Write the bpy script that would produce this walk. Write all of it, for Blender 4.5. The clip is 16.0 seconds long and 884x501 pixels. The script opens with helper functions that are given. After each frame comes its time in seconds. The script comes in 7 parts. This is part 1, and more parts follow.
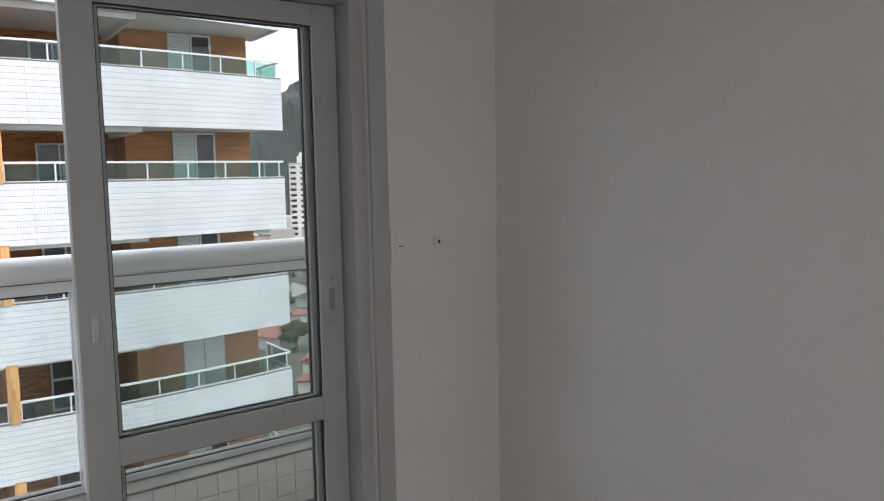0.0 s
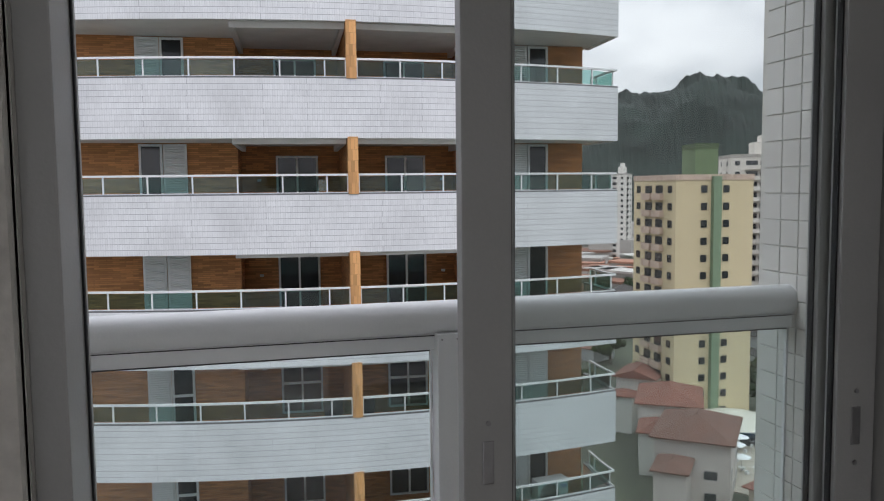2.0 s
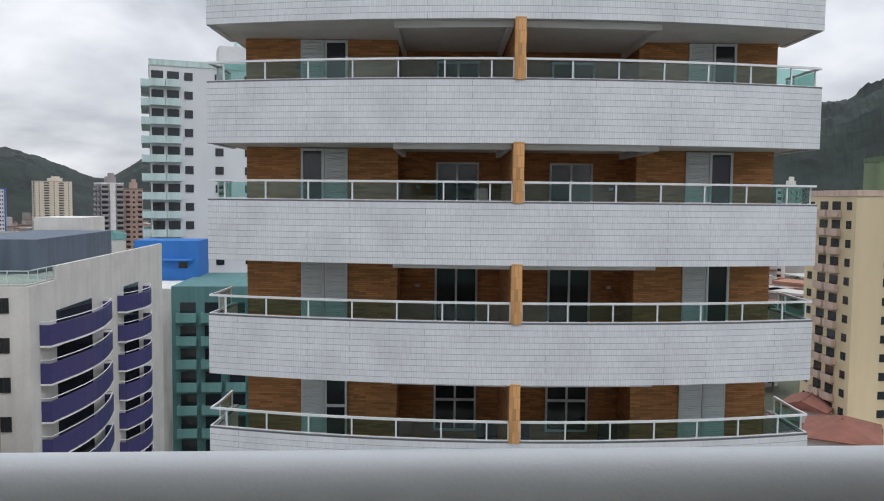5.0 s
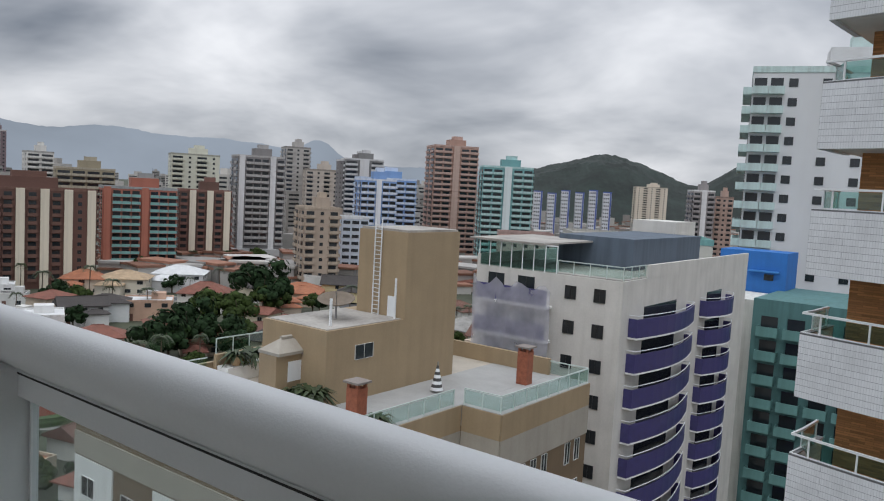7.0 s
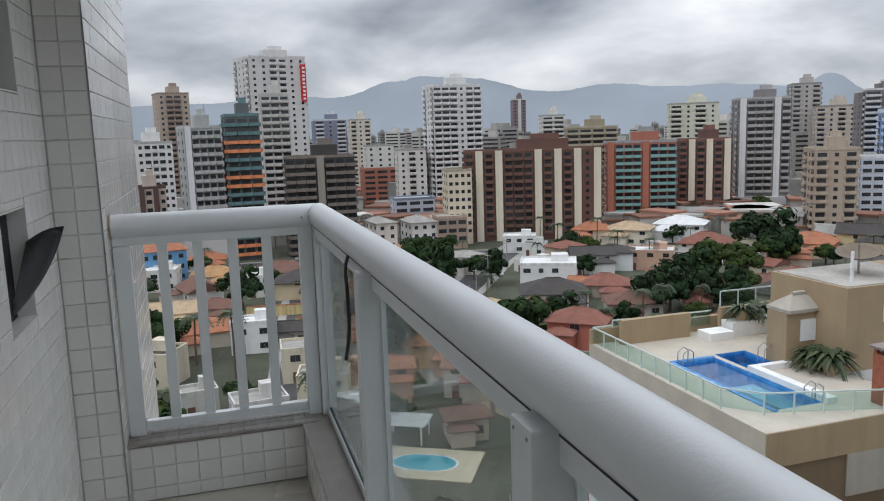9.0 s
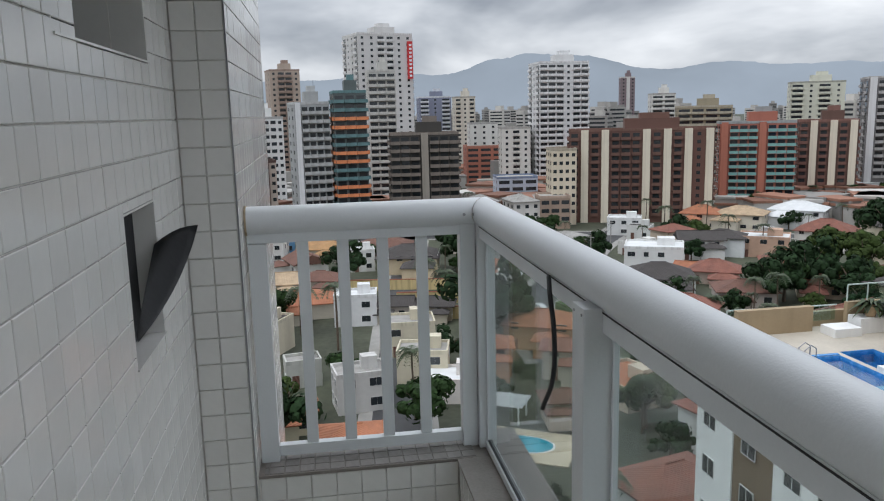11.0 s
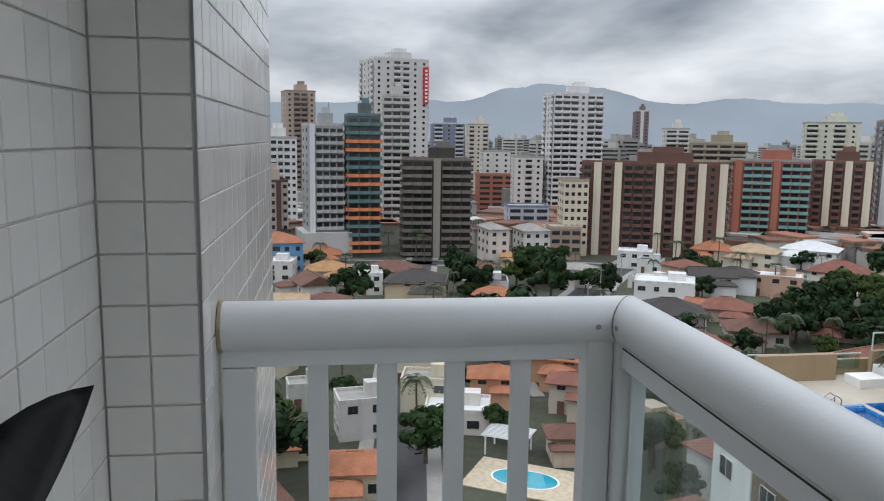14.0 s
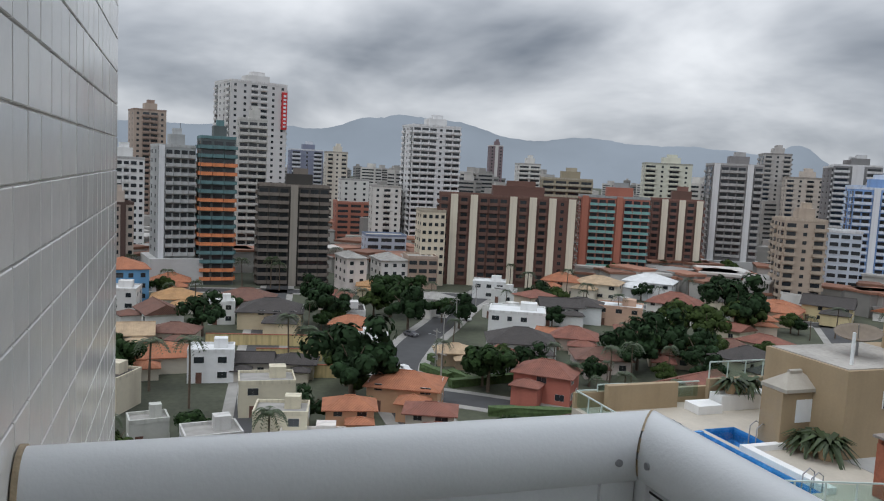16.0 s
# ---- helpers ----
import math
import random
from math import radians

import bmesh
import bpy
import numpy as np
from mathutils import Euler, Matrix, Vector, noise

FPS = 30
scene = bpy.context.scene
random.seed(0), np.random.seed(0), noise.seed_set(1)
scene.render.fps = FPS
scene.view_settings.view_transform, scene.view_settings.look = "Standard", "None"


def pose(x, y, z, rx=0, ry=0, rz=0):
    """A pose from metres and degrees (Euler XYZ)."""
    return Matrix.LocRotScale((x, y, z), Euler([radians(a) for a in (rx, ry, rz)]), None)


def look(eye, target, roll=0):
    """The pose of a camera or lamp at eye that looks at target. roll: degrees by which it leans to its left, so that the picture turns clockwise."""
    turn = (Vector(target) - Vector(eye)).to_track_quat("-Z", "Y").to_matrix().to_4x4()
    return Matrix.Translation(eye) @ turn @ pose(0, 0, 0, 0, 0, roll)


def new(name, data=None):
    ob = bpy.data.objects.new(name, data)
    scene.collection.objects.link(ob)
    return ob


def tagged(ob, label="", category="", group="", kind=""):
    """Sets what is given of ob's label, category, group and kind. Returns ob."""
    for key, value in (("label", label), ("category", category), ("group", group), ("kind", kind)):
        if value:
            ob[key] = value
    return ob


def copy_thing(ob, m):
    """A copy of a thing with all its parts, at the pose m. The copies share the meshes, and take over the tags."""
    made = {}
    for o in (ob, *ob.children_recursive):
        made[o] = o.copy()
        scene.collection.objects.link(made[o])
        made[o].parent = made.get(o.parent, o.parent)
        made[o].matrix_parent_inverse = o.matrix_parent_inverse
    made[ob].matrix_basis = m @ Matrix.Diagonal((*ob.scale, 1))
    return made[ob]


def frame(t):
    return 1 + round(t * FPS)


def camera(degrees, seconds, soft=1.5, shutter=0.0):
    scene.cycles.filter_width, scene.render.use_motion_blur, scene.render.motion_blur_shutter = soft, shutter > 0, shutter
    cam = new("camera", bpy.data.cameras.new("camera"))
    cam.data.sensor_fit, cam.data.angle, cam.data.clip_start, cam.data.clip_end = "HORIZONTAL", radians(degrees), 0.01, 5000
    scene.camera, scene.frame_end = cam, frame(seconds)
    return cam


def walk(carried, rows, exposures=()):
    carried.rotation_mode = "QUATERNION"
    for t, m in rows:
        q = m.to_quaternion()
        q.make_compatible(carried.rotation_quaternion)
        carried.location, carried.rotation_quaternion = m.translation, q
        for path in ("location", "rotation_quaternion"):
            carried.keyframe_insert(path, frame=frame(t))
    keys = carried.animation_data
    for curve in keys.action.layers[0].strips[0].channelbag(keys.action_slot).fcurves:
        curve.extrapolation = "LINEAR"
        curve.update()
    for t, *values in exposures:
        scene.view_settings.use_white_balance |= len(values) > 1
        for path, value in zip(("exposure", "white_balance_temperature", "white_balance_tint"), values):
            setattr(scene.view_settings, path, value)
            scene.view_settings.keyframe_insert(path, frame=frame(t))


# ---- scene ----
cam = camera(59.3, 16.0, soft=1.1)
PATH = [
    (0, (1.077, -2.771, 1.647), (2.286, -1.190, 1.450), -1.1),
    (0.5, (1.134, -2.527, 1.663), (2.003, -0.735, 1.480), -1.2),
    (1, (1.091, -2.214, 1.724), (1.765, -0.339, 1.548), -0.9),
    (1.5, (1.115, -1.991, 1.701), (1.688, -0.083, 1.530), -0.9),
    (2, (1.218, -1.664, 1.706), (1.710, 0.268, 1.548), -0.6),
    (2.5, (1.224, -1.410, 1.691), (1.664, 0.536, 1.550), -0.6),
    (3, (1.140, -1.125, 1.728), (1.548, 0.828, 1.591), 0.2),
    (4, (1.240, -0.760, 1.720), (1.621, 1.199, 1.584), 0.1),
    (4.6, (1.220, -0.440, 1.705), (1.484, 1.538, 1.572), 0.4),
    (5, (1.070, -0.235, 1.690), (1.188, 1.757, 1.557), 0.6),
    (5.3, (0.862, -0.200, 1.675), (0.874, 1.796, 1.544), 0.7),
    (5.5, (0.840, -0.190, 1.684), (0.714, 1.802, 1.556), 0.4),
    (6, (0.798, -0.110, 1.699), (0.297, 1.823, 1.586), 0.4),
    (6.5, (0.815, 0.047, 1.653), (-0.103, 1.819, 1.531), 2.1),
    (7, (0.754, 0.121, 1.636), (-0.472, 1.693, 1.476), 3.2),
    (7.5, (0.623, 0.154, 1.669), (-0.757, 1.590, 1.478), 3.8),
    (8, (0.458, 0.248, 1.662), (-1.179, 1.372, 1.421), 2.3),
    (8.5, (0.267, 0.377, 1.670), (-1.576, 1.105, 1.399), -0.6),
    (9, (0.139, 0.359, 1.659), (-1.760, 0.910, 1.356), -1.9),
    (9.5, (-0.082, 0.282, 1.681), (-2.003, 0.738, 1.359), -2.3),
    (12, (-0.993, 0.189, 1.677), (-2.947, 0.441, 1.331), -0.6),
    (12.5, (-1.281, 0.239, 1.677), (-3.238, 0.476, 1.345), -0.4),
    (13, (-1.469, 0.238, 1.688), (-3.430, 0.468, 1.374), -0.0),
    (13.5, (-1.707, 0.154, 1.696), (-3.669, 0.398, 1.396), 0.2),
    (14, (-1.921, 0.142, 1.701), (-3.881, 0.420, 1.415), 0.8),
    (14.5, (-2.167, 0.176, 1.708), (-4.125, 0.486, 1.443), 1.1),
    (15, (-2.316, 0.146, 1.720), (-4.269, 0.504, 1.477), 1.5),
    (15.5, (-2.491, 0.137, 1.728), (-4.425, 0.598, 1.504), 2.3),
    (16, (-2.572, 0.088, 1.718), (-4.459, 0.723, 1.517), 2.9),
]
walk(cam, [(t, look(eye, aim, roll)) for t, eye, aim, roll in PATH],
     exposures=[(0, 1.28, 6350, 15), (0.5, 0.82, 6350, 15), (1, 0.55, 6350, 15), (1.5, 0.48, 6350, 15), (3, 0.4, 6350, 15), (5.5, -0.05, 6250, 11), (7, -0.17, 6250, 11), (8, -0.12, 6230, 10.5), (9.5, 0.07, 6210, 10), (12.5, 0.08, 6180, 9.5), (14, 0.04, 6180, 9.5), (16, -0.2, 6180, 9.5)])

# ---- world and light ----
GROUND = -40.3


def build_world():
    w = bpy.data.worlds.new("overcast")
    scene.world = w
    w.use_nodes = True
    n, l = w.node_tree.nodes, w.node_tree.links
    n.clear()
    out = n.new("ShaderNodeOutputWorld")
    sky = n.new("ShaderNodeTexSky")
    sky.sky_type = "NISHITA"
    sky.sun_disc = False
    sky.sun_elevation, sky.sun_rotation = radians(52), radians(200)
    clear = n.new("ShaderNodeBackground")
    clear.inputs["Strength"].default_value = 0.1
    l.new(sky.outputs["Color"], clear.inputs["Color"])
    # a flat cloud deck seen in perspective
    co = n.new("ShaderNodeTexCoord")
    sep = n.new("ShaderNodeSeparateXYZ")
    l.new(co.outputs["Generated"], sep.inputs["Vector"])

    def math_node(op, a, b=None):
        m = n.new("ShaderNodeMath")
        m.operation = op
        for i, v in enumerate((a, b)):
            if v is None:
                continue
            if isinstance(v, (int, float)):
                m.inputs[i].default_value = v
            else:
                l.new(v, m.inputs[i])
        return m.outputs[0]

    up = math_node("MAXIMUM", sep.outputs["Z"], 0.0)
    den = math_node("ADD", up, 0.3)
    comb = n.new("ShaderNodeCombineXYZ")
    l.new(math_node("DIVIDE", sep.outputs["X"], den), comb.inputs["X"])
    l.new(math_node("DIVIDE", sep.outputs["Y"], den), comb.inputs["Y"])
    big = n.new("ShaderNodeTexNoise")
    big.inputs["Scale"].default_value = 1.3
    big.inputs["Detail"].default_value = 5.0
    big.inputs["Roughness"].default_value = 0.5
    big.inputs["Distortion"].default_value = 0.25
    l.new(comb.outputs[0], big.inputs["Vector"])
    ramp = n.new("ShaderNodeValToRGB")
    e = ramp.color_ramp.elements
    e[0].position, e[0].color = 0.30, (0.23, 0.255, 0.295, 1)
    e[1].position, e[1].color = 0.7, (1.05, 1.05, 1.05, 1)
    m = e.new(0.46)
    m.color = (0.54, 0.56, 0.59, 1)
    m = e.new(0.58)
    m.color = (0.8, 0.81, 0.825, 1)
    l.new(big.outputs["Fac"], ramp.inputs["Fac"])
    # an overcast sky is brighter towards the zenith
    gain = math_node("ADD", math_node("MULTIPLY", math_node("POWER", up, 1.6), 2.0), 0.88)
    cloud = n.new("ShaderNodeBackground")
    l.new(ramp.outputs["Color"], cloud.inputs["Color"])
    l.new(gain, cloud.inputs["Strength"])
    mix = n.new("ShaderNodeMixShader")
    mix.inputs["Fac"].default_value = 0.95
    l.new(clear.outputs[0], mix.inputs[1])
    l.new(cloud.outputs[0], mix.inputs[2])
    l.new(mix.outputs[0], out.inputs["Surface"])


build_world()
sun = new("sun", bpy.data.lights.new("sun", "SUN"))
sun.data.energy, sun.data.angle, sun.data.color = 0.55, radians(22), (1.0, 0.97, 0.93)
sun.matrix_world = look((0, 0, 60), (-14, 34, 0))
# daylight from the windows of the next room, through the wide opening behind
day = new("window_light", bpy.data.lights.new("window_light", "AREA"))
day.data.shape, day.data.size, day.data.size_y, day.data.energy, day.data.color = "RECTANGLE", 2.9, 2.2, 7, (1.0, 0.985, 0.96)
day.matrix_world = look((0.9, -4.0, 1.15), (0.9, 0, 1.15))

# ---- materials ----
MATS = {}


def material(name, rgb, rough=0.6, metal=0.0, var=0.12, scale=3.0, bump=0.15, fine=60.0, dirt=0.0, spec=0.5, island=0.0, random_ob=0.0):
    """A painted or mineral surface: broad mottling, fine grain and a little relief. dirt: dark streaks that run down."""
    if name in MATS:
        return MATS[name]
    m = bpy.data.materials.new(name)
    MATS[name] = m
    m.use_nodes = True
    n, l = m.node_tree.nodes, m.node_tree.links
    b = n["Principled BSDF"]
    b.inputs["Roughness"].default_value, b.inputs["Metallic"].default_value = rough, metal
    b.inputs["Specular IOR Level"].default_value = spec
    co = n.new("ShaderNodeTexCoord")
    broad, grain = n.new("ShaderNodeTexNoise"), n.new("ShaderNodeTexNoise")
    broad.inputs["Scale"].default_value, grain.inputs["Scale"].default_value = scale, fine
    broad.inputs["Detail"].default_value, grain.inputs["Detail"].default_value = 5, 3
    for t in (broad, grain):
        l.new(co.outputs["Object"], t.inputs["Vector"])
    both = n.new("ShaderNodeMix")
    both.data_type = "FLOAT"
    both.inputs[0].default_value = 0.3
    l.new(broad.outputs["Fac"], both.inputs[2])
    l.new(grain.outputs["Fac"], both.inputs[3])
    ramp = n.new("ShaderNodeValToRGB")
    e = ramp.color_ramp.elements
    e[0].position, e[1].position = 0.3, 0.7
    e[0].color = (*[c * (1 - var) for c in rgb], 1)
    e[1].color = (*[min(1, c * (1 + var)) for c in rgb], 1)
    l.new(both.outputs[0], ramp.inputs["Fac"])
    colour = ramp.outputs["Color"]

    def mul(a, value, strength):
        mx = n.new("ShaderNodeMix")
        mx.data_type, mx.blend_type = "RGBA", "MULTIPLY"
        mx.inputs[0].default_value = strength
        l.new(a, mx.inputs[6])
        l.new(value, mx.inputs[7])
        return mx.outputs[2]

    if dirt:
        mp = n.new("ShaderNodeMapping")
        mp.inputs["Scale"].default_value = (0.9, 0.9, 0.06)
        l.new(co.outputs["Object"], mp.inputs["Vector"])
        st = n.new("ShaderNodeTexNoise")
        st.inputs["Scale"].default_value, st.inputs["Detail"].default_value = 1.6, 6
        l.new(mp.outputs[0], st.inputs["Vector"])
        rp = n.new("ShaderNodeValToRGB")
        rp.color_ramp.elements[0].position, rp.color_ramp.elements[0].color = 0.36, (0.35, 0.33, 0.3, 1)
        rp.color_ramp.elements[1].position, rp.color_ramp.elements[1].color = 0.55, (1, 1, 1, 1)
        l.new(st.outputs["Fac"], rp.inputs["Fac"])
        colour = mul(colour, rp.outputs["Color"], dirt)
    for amount, kind in ((island, "ShaderNodeNewGeometry"), (random_ob, "ShaderNodeObjectInfo")):
        if amount:
            g = n.new(kind)
            rp = n.new("ShaderNodeValToRGB")
            rp.color_ramp.elements[0].color = (1 - amount, 1 - amount, 1 - amount, 1)
            rp.color_ramp.elements[1].color = (1, 1, 1, 1)
            l.new(g.outputs["Random Per Island" if island and kind.endswith("Geometry") else "Random"], rp.inputs["Fac"])
            colour = mul(colour, rp.outputs["Color"], 1.0)
    l.new(colour, b.inputs["Base Color"])
    rr = n.new("ShaderNodeMapRange")
    rr.inputs["To Min"].default_value, rr.inputs["To Max"].default_value = max(0.02, rough - 0.08), min(1, rough + 0.1)
    l.new(broad.outputs["Fac"], rr.inputs["Value"])
    l.new(rr.outputs[0], b.inputs["Roughness"])
    if bump:
        bp = n.new("ShaderNodeBump")
        bp.inputs["Strength"].default_value, bp.inputs["Distance"].default_value = bump, 0.01
        l.new(grain.outputs["Fac"], bp.inputs["Height"])
        l.new(bp.outputs["Normal"], b.inputs["Normal"])
    return m


def tile_material(name, rgb, joint, width, height, mortar=0.004, rough=0.3, var=0.06, bump=0.4, offset=0.0, rows=0.0):
    """Small tiles laid on the UV map, which is in metres."""
    m = bpy.data.materials.new(name)
    m.use_nodes = True
    n, l = m.node_tree.nodes, m.node_tree.links
    b = n["Principled BSDF"]
    uv = n.new("ShaderNodeUVMap")
    br = n.new("ShaderNodeTexBrick")
    br.offset, br.squash = offset, 1.0
    br.inputs["Scale"].default_value = 1.0
    br.inputs["Brick Width"].default_value, br.inputs["Row Height"].default_value = width, height
    br.inputs["Mortar Size"].default_value, br.inputs["Mortar Smooth"].default_value = mortar, 0.2
    br.inputs["Color1"].default_value = (*[c * (1 - var) for c in rgb], 1)
    br.inputs["Color2"].default_value = (*[min(1, c * (1 + var)) for c in rgb], 1)
    br.inputs["Mortar"].default_value = (*joint, 1)
    l.new(uv.outputs[0], br.inputs["Vector"])
    ns = n.new("ShaderNodeTexNoise")
    ns.inputs["Scale"].default_value, ns.inputs["Detail"].default_value = 0.7, 6
    l.new(uv.outputs[0], ns.inputs["Vector"])
    rp = n.new("ShaderNodeValToRGB")
    rp.color_ramp.elements[0].position, rp.color_ramp.elements[0].color = 0.3, (0.86, 0.86, 0.86, 1)
    rp.color_ramp.elements[1].position, rp.color_ramp.elements[1].color = 0.6, (1, 1, 1, 1)
    l.new(ns.outputs["Fac"], rp.inputs["Fac"])
    mx = n.new("ShaderNodeMix")
    mx.data_type, mx.blend_type = "RGBA", "MULTIPLY"
    mx.inputs[0].default_value = 1.0
    l.new(br.outputs["Color"], mx.inputs[6])
    l.new(rp.outputs["Color"], mx.inputs[7])
    colour = mx.outputs[2]
    if rows:
        lv, m2 = n.new("ShaderNodeTexBrick"), n.new("ShaderNodeMix")
        lv.offset = 0.37
        for k, v in (("Scale", 1.0), ("Brick Width", 2.9), ("Row Height", height), ("Mortar Size", rows), ("Mortar Smooth", 0.3)):
            lv.inputs[k].default_value = v
        lv.inputs["Color1"].default_value, lv.inputs["Color2"].default_value = (1, 1, 1, 1), (0.965, 0.965, 0.965, 1)
        lv.inputs["Mortar"].default_value = (0.5, 0.5, 0.52, 1)
        l.new(uv.outputs[0], lv.inputs["Vector"])
        m2.data_type, m2.blend_type = "RGBA", "MULTIPLY"
        m2.inputs[0].default_value = 1.0
        l.new(colour, m2.inputs[6])
        l.new(lv.outputs["Color"], m2.inputs[7])
        colour = m2.outputs[2]
    l.new(colour, b.inputs["Base Color"])
    b.inputs["Roughness"].default_value = rough
    bp = n.new("ShaderNodeBump")
    bp.inputs["Strength"].default_value, bp.inputs["Distance"].default_value = bump, 0.004
    bp.invert = True
    l.new(br.outputs["Fac"], bp.inputs["Height"])
    l.new(bp.outputs["Normal"], b.inputs["Normal"])
    MATS[name] = m
    return m


def glass_material(name, tint, rough=0.02, mirror=0.035):
    """Thin architectural glass: lets light through with a tint and mirrors at its surface."""
    m = bpy.data.materials.new(name)
    m.use_nodes = True
    n, l = m.node_tree.nodes, m.node_tree.links
    n.clear()
    out = n.new("ShaderNodeOutputMaterial")
    tr, gl, mix, lw = n.new("ShaderNodeBsdfTransparent"), n.new("ShaderNodeBsdfGlossy"), n.new("ShaderNodeMixShader"), n.new("ShaderNodeLayerWeight")
    tr.inputs["Color"].default_value = (*tint, 1)
    gl.inputs["Roughness"].default_value = rough
    pw, ad = n.new("ShaderNodeMath"), n.new("ShaderNodeMath")
    pw.operation, pw.inputs[1].default_value = "POWER", 5.0
    ad.operation, ad.inputs[1].default_value, ad.inputs[2].default_value = "MULTIPLY_ADD", 0.8, mirror
    l.new(lw.outputs["Facing"], pw.inputs[0])
    l.new(pw.outputs[0], ad.inputs[0])
    l.new(ad.outputs[0], mix.inputs[0])
    l.new(tr.outputs[0], mix.inputs[1])
    l.new(gl.outputs[0], mix.inputs[2])
    l.new(mix.outputs[0], out.inputs["Surface"])
    MATS[name] = m
    return m


WALL_PAINT = material("white_wall_paint", (0.74, 0.725, 0.70), 0.75, var=0.05, scale=1.2, bump=0.25, fine=220)
CEIL_PAINT = material("ceiling_paint", (0.8, 0.8, 0.79), 0.8, var=0.03, scale=1.0, fine=200)
FLOOR_TILE = material("beige_porcelain", (0.5, 0.46, 0.4), 0.25, var=0.08, scale=4, bump=0.05)
SKIRT = material("skirting_white", (0.72, 0.71, 0.68), 0.5, var=0.05)
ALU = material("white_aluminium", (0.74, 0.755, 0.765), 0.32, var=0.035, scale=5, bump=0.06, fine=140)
# white aluminium greyed down: the door's backlit shade is part of this colour
ALU_DOOR_SHADED = material("door_aluminium_shaded", (0.42, 0.425, 0.42), 0.38, var=0.05, scale=5, bump=0.06, fine=140)
GASKET = material("black_rubber", (0.02, 0.02, 0.022), 0.6, var=0.2)
RUST = material("rusty_sealant", (0.42, 0.33, 0.22), 0.8, var=0.35, scale=30, bump=0.4)
STEEL = material("screw_steel", (0.35, 0.35, 0.36), 0.35, metal=0.9, var=0.1)
TILE_WHITE = material("glazed_white_tile", (0.77, 0.755, 0.725), 0.18, var=0.03, scale=6, bump=0.03, fine=40, random_ob=0.07)
TILE_ISLAND = material("glazed_white_tile_joined", (0.77, 0.755, 0.725), 0.12, var=0.03, scale=6, bump=0.03, fine=40, island=0.07)
GROUT = material("grey_grout", (0.70, 0.68, 0.64), 0.9, var=0.15, scale=14, bump=0.3)
STONE = material("coping_stone", (0.23, 0.2, 0.18), 0.55, var=0.22, scale=9, bump=0.2, fine=90)
MOSAIC = material("grey_coping_tile", (0.27, 0.245, 0.23), 0.5, var=0.15, scale=12, random_ob=0.2)
BLACK_PLASTIC = material("black_sheet", (0.018, 0.019, 0.021), 0.42, var=0.25, scale=9, bump=0.1)
# near-black: the shade inside the wall openings is put into this colour
UNLIT = material("unlit_interior", (0.02, 0.02, 0.022), 0.9, var=0.2)
GLASS = glass_material("clear_glass", (0.96, 0.975, 0.97))
GLASS_RAIL = glass_material("rail_glass", (0.90, 0.945, 0.94), rough=0.05, mirror=0.085)
GLASS_GREEN = glass_material("green_glass", (0.62, 0.8, 0.77), mirror=0.06)
NB_TILE = tile_material("small_white_tile", (0.74, 0.755, 0.775), (0.56, 0.575, 0.6), 0.06, 0.148, 0.004, 0.35, 0.04, 0.35, rows=0.006)
NB_STONE = tile_material("orange_split_stone", (0.54, 0.245, 0.095), (0.34, 0.15, 0.06), 0.34, 0.055, 0.004, 0.75, 0.3, 0.8, 0.43)
NB_PILLAR = tile_material("orange_pillar_stone", (0.62, 0.33, 0.13), (0.4, 0.2, 0.08), 0.09, 0.28, 0.003, 0.7, 0.25, 0.7, 0.4)
NB_WHITE = material("building_white_paint", (0.78, 0.78, 0.77), 0.7, var=0.06, scale=1.0, dirt=0.12)
NB_DARKGLASS = material("dark_window_glass", (0.025, 0.03, 0.035), 0.06, var=0.3, scale=0.8, bump=0.0, spec=0.7)
LOUVER = material("white_louver_paint", (0.76, 0.78, 0.79), 0.45, var=0.03)
STONE_TRIM = material("dark_sill_stone", (0.12, 0.12, 0.125), 0.4, var=0.2)


# ---- mesh helpers ----
def box(bm, x0, x1, y0, y1, z0, z1, mat=0):
    v = [bm.verts.new(p) for p in ((x0, y0, z0), (x1, y0, z0), (x1, y1, z0), (x0, y1, z0), (x0, y0, z1), (x1, y0, z1), (x1, y1, z1), (x0, y1, z1))]
    for q in ((3, 2, 1, 0), (4, 5, 6, 7), (0, 1, 5, 4), (1, 2, 6, 5), (2, 3, 7, 6), (3, 0, 4, 7)):
        bm.faces.new([v[i] for i in q]).material_index = mat
    return v


def mesh(name, bm, mats, bevel=0.0, smooth=False):
    if bevel:
        bmesh.ops.bevel(bm, geom=bm.edges[:], offset=bevel, segments=2, profile=0.7, affect="EDGES", clamp_overlap=True)
    d = bpy.data.meshes.new(name)
    bm.to_mesh(d)
    bm.free()
    for m in mats if isinstance(mats, (list, tuple)) else [mats]:
        d.materials.append(m)
    if smooth:
        for p in d.polygons:
            p.use_smooth = True
    return d


def put(name, data, parent=None, loc=(0, 0, 0), rz=0.0, scale=None, label=""):
    ob = new(name, data)
    ob.location, ob.rotation_euler = loc, (0, 0, radians(rz))
    if scale:
        ob.scale = scale
    if parent:
        ob.parent = parent
    if label:
        ob["label"] = label
    return ob


def part(name, bm, mat, parent=None, label="", bevel=0.0, smooth=False):
    return put(name, mesh(name, bm, mat, bevel, smooth), parent, label=label)


def boxes(name, mat, parent, dims, label="", bevel=0.0):
    bm = bmesh.new()
    for d in dims:
        box(bm, *d)
    return part(name, bm, mat, parent, label, bevel)


SITE_TURN = [0.0]                          # turn of the block now being built, about the balcony


